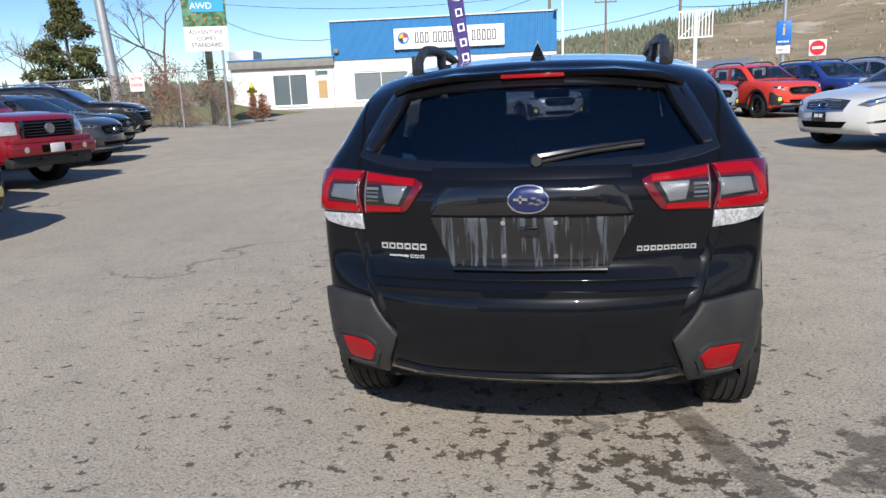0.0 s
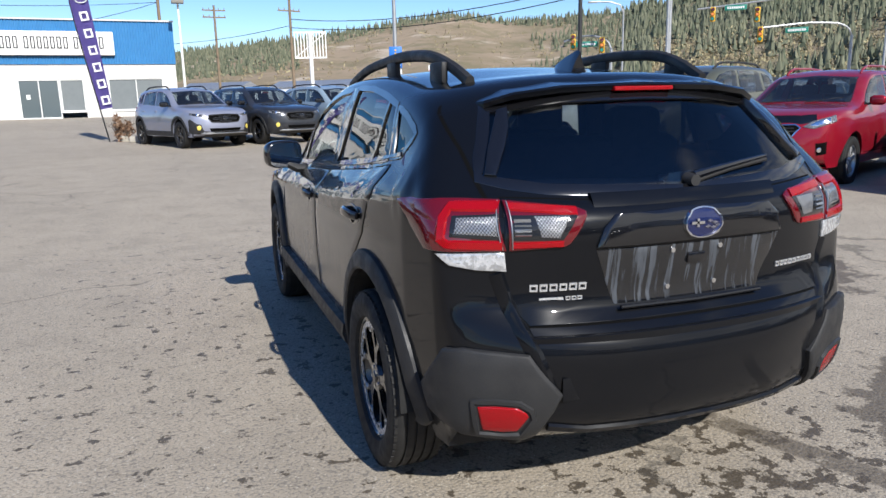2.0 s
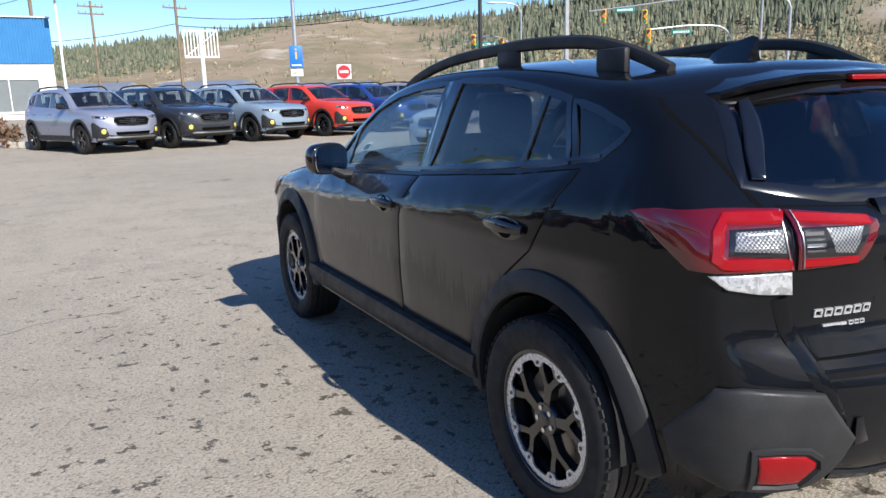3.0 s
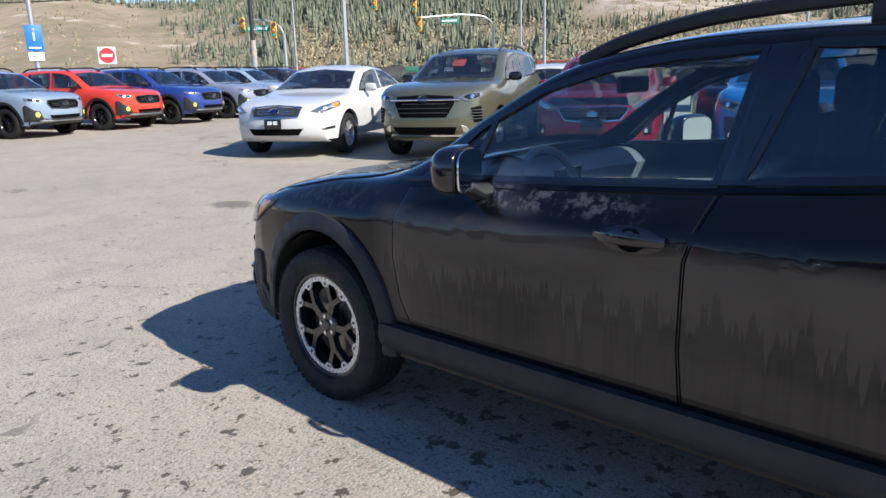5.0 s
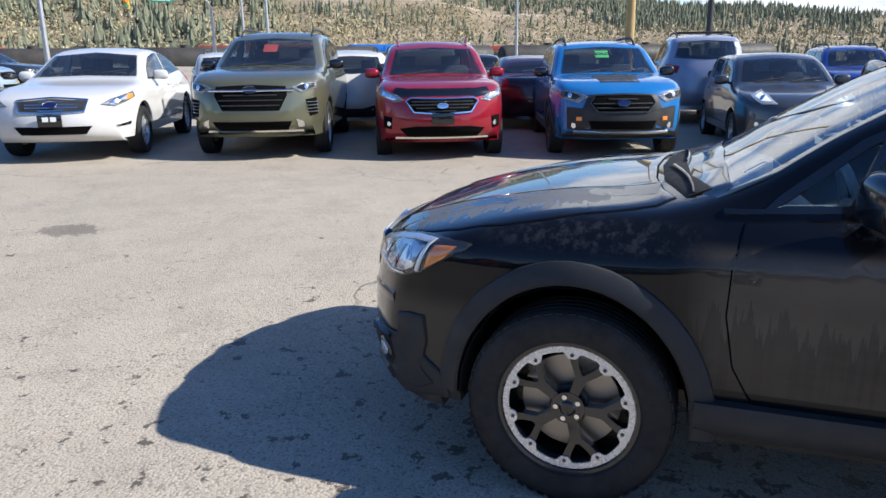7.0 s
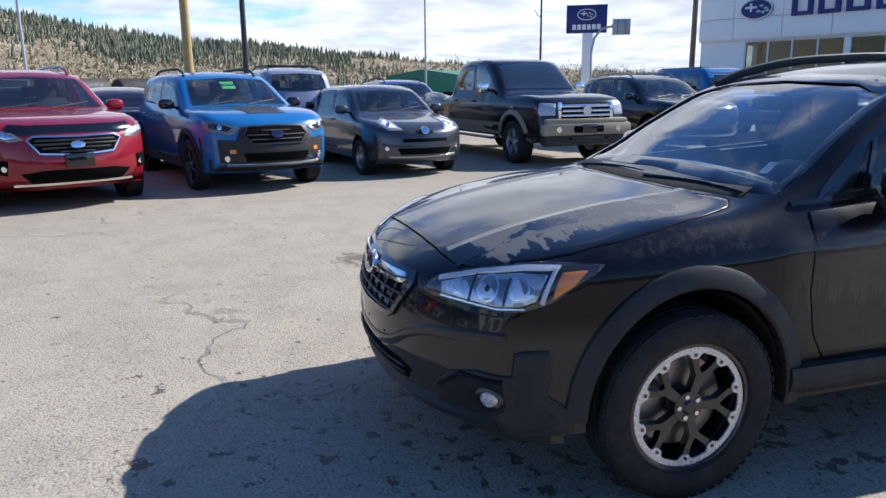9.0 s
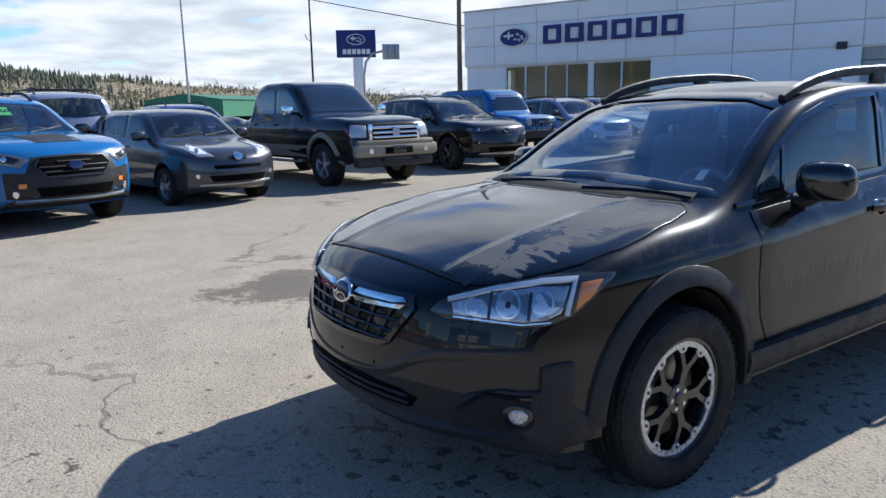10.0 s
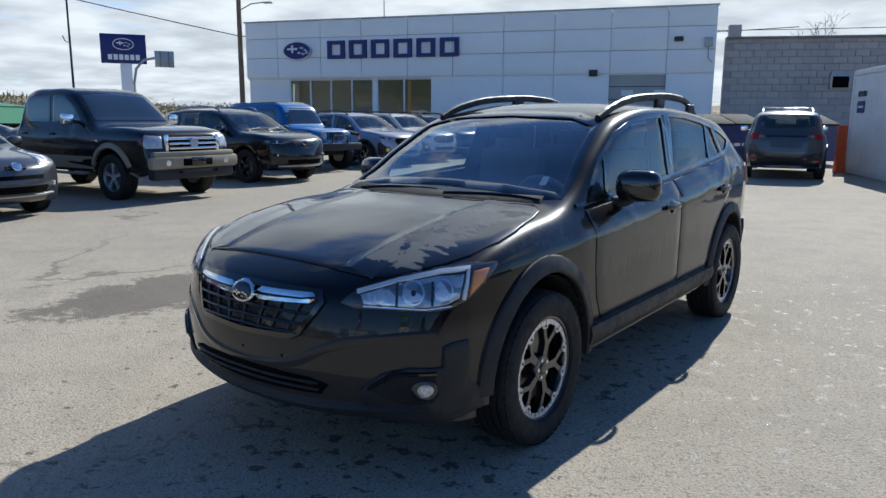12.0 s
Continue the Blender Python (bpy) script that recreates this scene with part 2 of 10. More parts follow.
def black_paint():
    """Black paint with dried water streaks and a brown film for reflected ground on the flanks, and worn clear coat on
    the bonnet.
    """
    base = (0.0040, 0.0046, 0.0062)
    m = material("black car paint", base, 0.3, 0.0, 1.0, 0.04)
    m.node_tree.nodes["Principled BSDF"].inputs["Coat IOR"].default_value = 1.34
    n = Nodes(m)
    p = n.at()
    sep = n.node("ShaderNodeSeparateXYZ")
    n.link(p, sep.inputs[0])
    # streaks run down the flanks below the waist
    streak = n.noise(n.at((3.0, 30.0, 0.9)), 1.0, 5, 0.62)
    low = n.step(n.math('ADD', sep.outputs[2], n.math('MULTIPLY', n.math('SUBTRACT', streak, 0.5), 0.62)), 0.712, 0.700)
    front = n.math('MULTIPLY', n.step(sep.outputs[1], 1.0, 0.8), n.math('MULTIPLY', n.step(sep.outputs[1], -1.75, -1.55), n.step(n.math('ABSOLUTE', sep.outputs[0]), 0.66, 0.74)))
    dirt = n.math('MULTIPLY', n.step(streak, 0.46, 0.60, 0.75, 1.0), n.math('MULTIPLY', low, front))
    dust = n.step(n.noise(p, 4.0, 6, 0.6), 0.4, 0.8, 0.0, 0.25)
    # thin dust, browned and strengthened to put the reflected ground into the paint
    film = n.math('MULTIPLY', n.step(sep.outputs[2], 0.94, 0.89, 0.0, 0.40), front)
    # film cut away at the door foot: paints the turned-under edge's shade
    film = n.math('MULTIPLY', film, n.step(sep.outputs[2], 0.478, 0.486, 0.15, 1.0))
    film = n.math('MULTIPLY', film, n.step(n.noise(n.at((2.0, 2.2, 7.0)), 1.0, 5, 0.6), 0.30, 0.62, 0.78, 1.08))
    # the bumper's reflection of the ground, put into the colour low on the nose
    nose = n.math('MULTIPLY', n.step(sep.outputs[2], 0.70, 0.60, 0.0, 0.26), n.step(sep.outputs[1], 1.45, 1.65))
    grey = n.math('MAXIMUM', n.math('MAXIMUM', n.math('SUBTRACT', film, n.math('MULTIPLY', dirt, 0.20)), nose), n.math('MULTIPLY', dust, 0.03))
    # peeled coat along one door top and wing
    def between(v, a, b, soft=0.03):
        return n.math('MULTIPLY', n.step(v, a - soft, a + soft), n.step(v, b + soft, b - soft))

    y, z = sep.outputs[1], sep.outputs[2]
    spots = n.math('MAXIMUM', n.math('MULTIPLY', between(y, -0.15, 0.50, 0.1), between(z, 0.965, 1.03, 0.015)), n.math('MULTIPLY', n.math('MULTIPLY', between(y, 0.95, 1.55, 0.12), between(z, 0.875, 0.965, 0.02)), 0.3))
    spots = n.math('MULTIPLY', n.math('MULTIPLY', spots, n.step(sep.outputs[0], -0.6, -0.66)), n.step(n.noise(p, 24.0, 7, 0.75), 0.47, 0.60))
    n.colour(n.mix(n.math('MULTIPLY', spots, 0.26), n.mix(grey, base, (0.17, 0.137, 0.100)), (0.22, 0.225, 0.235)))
    n.link(n.math('ADD', n.math('MULTIPLY', dirt, 0.20), n.step(n.noise(p, 9.0, 4), 0.4, 0.8, 0.012, 0.045)), n.b.inputs["Coat Roughness"])
    return m


def bonnet_paint():
    """The same black with peeled clear coat near one edge."""
    base = (0.0040, 0.0046, 0.0062)
    m = material("black bonnet paint with peeled coat", base, 0.3, 0.0, 1.0, 0.04)
    n = Nodes(m)
    p = n.at()
    sep = n.node("ShaderNodeSeparateXYZ")
    n.link(p, sep.inputs[0])
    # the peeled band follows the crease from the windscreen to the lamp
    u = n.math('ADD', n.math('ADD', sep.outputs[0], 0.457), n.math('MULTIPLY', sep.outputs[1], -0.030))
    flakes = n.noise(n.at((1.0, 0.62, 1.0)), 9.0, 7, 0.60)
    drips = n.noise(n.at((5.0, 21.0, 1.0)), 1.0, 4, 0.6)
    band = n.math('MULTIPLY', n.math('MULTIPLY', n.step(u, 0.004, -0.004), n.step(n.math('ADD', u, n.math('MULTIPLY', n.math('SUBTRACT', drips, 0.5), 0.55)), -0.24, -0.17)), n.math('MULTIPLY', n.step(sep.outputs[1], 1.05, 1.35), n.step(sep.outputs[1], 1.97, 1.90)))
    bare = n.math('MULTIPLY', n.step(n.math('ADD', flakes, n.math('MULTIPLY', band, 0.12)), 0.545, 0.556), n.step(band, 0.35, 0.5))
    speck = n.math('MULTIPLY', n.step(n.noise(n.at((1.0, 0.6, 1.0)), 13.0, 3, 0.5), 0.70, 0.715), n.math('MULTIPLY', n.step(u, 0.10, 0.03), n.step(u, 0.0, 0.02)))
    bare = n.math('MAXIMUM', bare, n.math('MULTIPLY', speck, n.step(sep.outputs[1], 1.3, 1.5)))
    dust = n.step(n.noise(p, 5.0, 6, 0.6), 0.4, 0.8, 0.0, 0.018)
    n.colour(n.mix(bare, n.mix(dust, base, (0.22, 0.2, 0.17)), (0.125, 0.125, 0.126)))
    n.rough(n.step(bare, 0, 1, 0.28, 0.5))
    n.link(n.step(bare, 0.0, 1.0, 1.0, 0.12), n.b.inputs["Coat Weight"])
    n.link(n.step(n.noise(p, 9.0, 4), 0.4, 0.8, 0.015, 0.05), n.b.inputs["Coat Roughness"])
    return m


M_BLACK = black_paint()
M_BONNET = bonnet_paint()


def streaky_black():
    """Glossy black panel with dried drip marks."""
    m = material("black hatch panel with dried drips", (0.012, 0.012, 0.013), 0.35, 0, 0.8)
    n = Nodes(m)
    drip = n.noise(n.at((46, 3, 3.4)), 1.0, 4, 0.6)
    mask = n.step(drip, 0.50, 0.64)
    n.colour(n.mix(n.math('MULTIPLY', mask, 0.6), (0.007, 0.0075, 0.009), (0.085, 0.098, 0.118)))
    n.rough(n.step(mask, 0, 1, 0.2, 0.55))
    return m


M_DRIP = streaky_black()

# ---- mesh tools ----
def part(name, bm, material, parent=None, label="", sharp=38.0, at=None):
    """Links a bmesh as one mesh object under a thing or a part."""
    cosine = math.cos(radians(sharp))
    bm.normal_update()
    for f in bm.faces:
        f.smooth = True
    for e in bm.edges:
        if len(e.link_faces) == 2 and e.link_faces[0].normal.dot(e.link_faces[1].normal) < cosine:
            e.smooth = False
    me = bpy.data.meshes.new(name)
    bm.to_mesh(me)
    bm.free()
    me.materials.append(material)
    ob = new(name, me)
    if parent is not None:
        ob.parent = parent
    if at is not None:
        ob.matrix_basis = at
    if label:
        ob["label"] = label
    return ob


def thing(name, label, category, at=None, group="", kind=""):
    ob = new(name)
    ob.empty_display_size = 0.2
    if at is not None:
        ob.matrix_basis = at
    return tagged(ob, label, category, group, kind)


def add_box(bm, c, s, bevel=0.0, rot=None, seg=2):
    m = Matrix.Translation(c) @ (rot.to_4x4() if rot is not None else Matrix()) @ Matrix.Diagonal((s[0], s[1], s[2], 1))
    vs = bmesh.ops.create_cube(bm, size=1, matrix=m)["verts"]
    if bevel > 0:
        es = list({e for v in vs for e in v.link_edges})
        bmesh.ops.bevel(bm, geom=es, offset=bevel, segments=seg, affect='EDGES', profile=0.5)
    return bm


def box(c, s, bevel=0.0, rot=None):
    return add_box(bmesh.new(), c, s, bevel, rot)


def add_cyl(bm, p0, p1, r0, r1=None, n=16, caps=True):
    p0, p1 = Vector(p0), Vector(p1)
    d = p1 - p0
    m = Matrix.Translation((p0 + p1) / 2) @ d.to_track_quat("Z", "Y").to_matrix().to_4x4()
    bmesh.ops.create_cone(bm, cap_ends=caps, segments=n, radius1=r0, radius2=r0 if r1 is None else r1, depth=d.length, matrix=m)
    return bm


def cyl(p0, p1, r0, r1=None, n=16):
    return add_cyl(bmesh.new(), p0, p1, r0, r1, n)


def add_tube(bm, pts, r, n=8, flat=1.0, closed=False):
    """A round bar along points; flat squeezes it upright."""
    pts = [Vector(p) for p in pts]
    rings = []
    for i, p in enumerate(pts):
        a = pts[i - 1] if (i > 0 or closed) else p
        b = pts[(i + 1) % len(pts)] if (i < len(pts) - 1 or closed) else p
        t = (b - a).normalized()
        side = t.cross(Vector((0, 0, 1)))
        side = side.normalized() if side.length > 1e-4 else Vector((1, 0, 0))
        up = side.cross(t).normalized()
        rr = r(i / max(1, len(pts) - 1)) if callable(r) else r
        rings.append([bm.verts.new(p + side * rr * math.cos(2 * math.pi * k / n) + up * rr * flat * math.sin(2 * math.pi * k / n)) for k in range(n)])
    m = len(rings) if closed else len(rings) - 1
    for i in range(m):
        a, b = rings[i], rings[(i + 1) % len(rings)]
        for k in range(n):
            bm.faces.new((a[k], a[(k + 1) % n], b[(k + 1) % n], b[k]))
    if not closed:
        bm.faces.new(rings[0][::-1])
        bm.faces.new(rings[-1])
    return bm


def tube(pts, r, n=8, flat=1.0, closed=False):
    bm = add_tube(bmesh.new(), pts, r, n, flat, closed)
    bmesh.ops.recalc_face_normals(bm, faces=bm.faces)
    return bm


def add_prism(bm, pts, d):
    """A flat polygon of 3D points pushed along d."""
    d = Vector(d)
    a = [bm.verts.new(p) for p in pts]
    b = [bm.verts.new(Vector(p) + d) for p in pts]
    fs = [bm.faces.new(a), bm.faces.new(b[::-1])]
    for i in range(len(a)):
        j = (i + 1) % len(a)
        fs.append(bm.faces.new((a[j], a[i], b[i], b[j])))
    bmesh.ops.recalc_face_normals(bm, faces=fs)
    return bm


def prism(pts, d):
    return add_prism(bmesh.new(), pts, d)


def add_lathe(bm, profile, n=40, m=None):
    """Profile of (radius, x) turned about the x axis."""
    m = m or Matrix()
    rings = [[bm.verts.new(m @ Vector((x, r * math.cos(2 * math.pi * k / n), r * math.sin(2 * math.pi * k / n)))) for k in range(n)] for r, x in profile]
    for a, b in zip(rings, rings[1:]):
        for k in range(n):
            bm.faces.new((a[k], a[(k + 1) % n], b[(k + 1) % n], b[k]))
    return bm


def lathe(profile, n=40):
    bm = add_lathe(bmesh.new(), profile, n)
    bmesh.ops.recalc_face_normals(bm, faces=bm.faces)
    return bm


def spline(points, k):
    """Points on a smooth curve through the given ones, k steps between two, without overshoot where the spacing is uneven."""
    p = [np.array(q, float) for q in points]
    n = len(p)
    gap = [max(1e-6, float(np.linalg.norm(p[i + 1] - p[i]))) for i in range(n - 1)]
    slope = []
    for i in range(n):
        if i == 0:
            slope.append((p[1] - p[0]) / gap[0])
        elif i == n - 1:
            slope.append((p[-1] - p[-2]) / gap[-1])
        else:
            a, b = gap[i - 1], gap[i]
            slope.append(((p[i] - p[i - 1]) / a * b + (p[i + 1] - p[i]) / b * a) / (a + b))
    out = []
    for i in range(n - 1):
        for j in range(k):
            t = j / k
            h = gap[i]
            out.append(p[i] * (2 * t ** 3 - 3 * t * t + 1) + slope[i] * h * (t ** 3 - 2 * t * t + t) + p[i + 1] * (3 * t * t - 2 * t ** 3) + slope[i + 1] * h * (t ** 3 - t * t))
    out.append(p[-1])
    return out


def lerp_table(x, xs, ys):
    return float(np.interp(x, xs, ys))


def resample(pts, step, closed=True):
    pts = [Vector(p) for p in pts]
    out = []
    m = len(pts) if closed else len(pts) - 1
    for i in range(m):
        a, b = pts[i], pts[(i + 1) % len(pts)]
        n = max(1, round((b - a).length / step))
        out += [a.lerp(b, j / n) for j in range(n)]
    if not closed:
        out.append(pts[-1])
    return out


def cut(bm, cutter):
    """bm minus cutter."""
    obs = []
    for b in (bm, cutter):
        me = bpy.data.meshes.new("tmp")
        b.to_mesh(me)
        b.free()
        obs.append(new("tmp", me))
    mod = obs[0].modifiers.new("cut", 'BOOLEAN')
    mod.operation, mod.object, mod.solver = 'DIFFERENCE', obs[1], 'EXACT'
    got = bpy.data.meshes.new_from_object(obs[0].evaluated_get(bpy.context.evaluated_depsgraph_get()))
    out = bmesh.new()
    out.from_mesh(got)
    for o in obs:
        me = o.data
        bpy.data.objects.remove(o)
        bpy.data.meshes.remove(me)
    bpy.data.meshes.remove(got)
    return out


class Shell:
    """A closed surface on which panels, panes and trims are laid."""

    def __init__(self, bm):
        self.tree = BVHTree.FromBMesh(bm)

    def on(self, p, d, h=0.0):
        p, d = Vector(p), Vector(d).normalized()
        hit, nor, _, _ = self.tree.ray_cast(p - d * 1.2, d)
        if hit is None or (hit - p).length > 1.1:
            hit, nor, _, _ = self.tree.find_nearest(p)
        if nor.dot(d) > 0:
            nor = -nor
        return hit + nor * h

    def panel(self, pts, d, h=0.003, depth=0.012, step=0.05, rings=4, rim=0.004):
        """A panel with rounded rim that lies on the surface within the outline."""
        outline = resample(pts, step)
        c = sum(outline, Vector()) / len(outline)
        size = sum((p - c).length for p in outline) / len(outline)
        e = min(0.3, rim / size)
        levels = [(1.0, -depth), (1.0, h - rim * 0.6), (1 - e * 0.4, h - rim * 0.15), (1 - e, h)]
        levels += [((1 - e) * (1 - i / rings), h) for i in range(1, rings)]
        bm = bmesh.new()
        prev = None
        for s, hh in levels:
            ring = [bm.verts.new(self.on(c + (p - c) * s, d, hh)) for p in outline]
            if prev:
                for k in range(len(ring)):
                    j = (k + 1) % len(ring)
                    bm.faces.new((prev[k], prev[j], ring[j], ring[k]))
            prev = ring
        mid = bm.verts.new(self.on(c, d, h))
        for k in range(len(prev)):
            bm.faces.new((prev[k], prev[(k + 1) % len(prev)], mid))
        bmesh.ops.recalc_face_normals(bm, faces=bm.faces)
        return bm

    def ribbon(self, pts, d, profile, step=0.04, closed=False):
        """A strip along a line on the surface; profile of (across, height)."""
        d = Vector(d).normalized()
        line = resample(pts, step, closed)
        bm = bmesh.new()
        rings = []
        n = len(line)
        for i, p in enumerate(line):
            a = line[i - 1] if (i > 0 or closed) else p
            b = line[(i + 1) % n] if (i < n - 1 or closed) else p
            t = b - a
            t = (t - d * t.dot(d)).normalized()
            s = d.cross(t)
            rings.append([bm.verts.new(self.on(p + s * w, d, h)) for w, h in profile])
        for i in range(n if closed else n - 1):
            a, b = rings[i], rings[(i + 1) % n]
            for k in range(len(profile) - 1):
                bm.faces.new((a[k], a[k + 1], b[k + 1], b[k]))
        if not closed and len(profile) > 2:
            bm.faces.new(rings[0][::-1])
            bm.faces.new(rings[-1])
        bmesh.ops.recalc_face_normals(bm, faces=bm.faces)
        if bm.faces and sum((f.normal.dot(d) * f.calc_area() for f in bm.faces)) > 0:
            bmesh.ops.reverse_faces(bm, faces=bm.faces)
        return bm


def flip(pts):
    return [(-p[0], p[1], p[2]) for p in pts]


def both(pts, d):
    """The outline and its mirror image on the other side."""
    return ((pts, d), (flip(pts)[::-1], (-d[0], d[1], d[2])))


LEFT, RIGHT, REAR, FRONT, TOP = (1, 0, 0), (-1, 0, 0), (0, 1, 0), (0, -1, 0), (0, 0, -1)


def on_side(pts, x=-0.95):
    return [(x, y, z) for y, z in pts]


def body_mesh(C, E, B, width, k=4, nt=12, ns=16, p=2.4, soft=3):
    """A closed car body: centre line C and shoulder line E of (y, z) from the tail over the roof to the nose, sill line B, half width as a function of y and z."""
    cs, es, bs = spline(C, k), spline(E, k), spline(B, k)
    rows = []
    for c, e, b in zip(cs, es, bs):
        xe = width(e[0], e[1])
        line = []
        for j in range(nt + 1):
            f = j / nt
            f = 1 - (1 - f) ** 1.3
            q = f ** p
            line.append([xe * f, c[0] + (e[0] - c[0]) * q, c[1] + (e[1] - c[1]) * q])
        for j in range(1, ns + 1):
            f = j / ns
            y, z = e[0] + (b[0] - e[0]) * f, e[1] + (b[1] - e[1]) * f
            line.append([width(y, z), y, z])
        line = np.array(line)
        for _ in range(soft):
            s = line.copy()
            s[nt - 3:nt + 4] = 0.25 * line[nt - 4:nt + 3] + 0.5 * line[nt - 3:nt + 4] + 0.25 * line[nt - 2:nt + 5]
            line = s
        rows.append(np.vstack([line, [[line[-1][0] * 0.5, b[0], b[1] - 0.02], [0, b[0], b[1] - 0.02]]]))
    bm = bmesh.new()
    grid = []
    for line in rows:
        right = [bm.verts.new(q) for q in line]
        left = [right[0]] + [bm.verts.new((-q[0], q[1], q[2])) for q in line[1:-1]] + [right[-1]]
        grid.append((right, left))
    for (r0, l0), (r1, l1) in zip(grid, grid[1:]):
        for j in range(len(r0) - 1):
            bm.faces.new((r0[j], r0[j + 1], r1[j + 1], r1[j]))
            bm.faces.new((l0[j + 1], l0[j], l1[j], l1[j + 1]))
    for right, left in (grid[0], grid[-1]):
        loop = right + left[-2:0:-1]
        bm.faces.new(loop)
    bmesh.ops.triangulate(bm, faces=[f for f in bm.faces if len(f.verts) > 4])
    bmesh.ops.recalc_face_normals(bm, faces=bm.faces)
    if bm.calc_volume(signed=True) < 0:
        bmesh.ops.reverse_faces(bm, faces=bm.faces)
    return bm


def arch_cutter(hubs, rx, rz, x0, x1):
    bm = bmesh.new()
    for y, z in hubs:
        for s in (-1, 1):
            pts = [(s * x0, y + rx * math.cos(a), z + rz * math.sin(a)) for a in [2 * math.pi * i / 40 for i in range(40)]]
            add_prism(bm, pts, (s * (x1 - x0), 0, 0))
    return bm


def text_bars(bm, x0, x1, z, h, n, y, gap=0.25, t=0.004):
    """A row of plain upright blocks where letters stand."""
    w = (x1 - x0) / n
    for i in range(n):
        add_box(bm, (x0 + (i + 0.5) * w, y, z), (abs(w) * (1 - gap), t, h))
    return bm


def gz(y):
    """The lot rises gently towards the north."""
    return 0.0135 * max(0.0, min(y, 60.0) - 1.5) if y > 1.5 else 0.0



# ---- wheels ----
def tyre_mesh(r, w, rim):
    """Tyre with rounded shoulders and grooved tread, axis along x, outer face at -x."""
    h = w / 2
    prof = [(rim, -h * 0.72), (rim + 0.012, -h * 0.90), (rim + (r - rim) * 0.45, -h * 1.0), (rim + (r - rim) * 0.75, -h * 0.97), (r - 0.012, -h * 0.86), (r - 0.003, -h * 0.76)]
    for g in (-0.5, -0.17, 0.17, 0.5):
        prof += [(r, h * (g - 0.12)), (r, h * (g - 0.05)), (r - 0.008, h * (g - 0.045)), (r - 0.008, h * (g + 0.045)), (r, h * (g + 0.05))]
    prof += [(r - 0.003, h * 0.76), (r - 0.012, h * 0.86), (rim + (r - rim) * 0.6, h * 1.0), (rim, h * 0.72)]
    bm = lathe(prof, 56)
    # shoulder lugs
    for k in range(56):
        a = 2 * math.pi * k / 56
        for s in (-1, 1):
            rot = Matrix.Rotation(a, 3, 'X')
            add_box(bm, rot @ Vector((s * h * 0.83, r - 0.009, 0)), (h * 0.14, 0.005, 0.024), rot=rot)
    return bm


def disc_piece(pts, x0, x1, bevel=0.0):
    """A flat piece in the wheel's plane from (angle, radius) corners."""
    bm = prism([(x0, r * math.cos(a), r * math.sin(a)) for a, r in pts], (x1 - x0, 0, 0))
    return bm


def add_mesh(bm, other, m=None):
    me = bpy.data.meshes.new("tmp")
    other.to_mesh(me)
    other.free()
    if m is not None:
        me.transform(m)
    bm.from_mesh(me)
    bpy.data.meshes.remove(me)
    return bm


WHEELS = {}


def to_mesh(bm, mat, sharp=38):
    ob = part("tmp", bm, mat, sharp=sharp)
    me = ob.data
    bpy.data.objects.remove(ob)
    return me


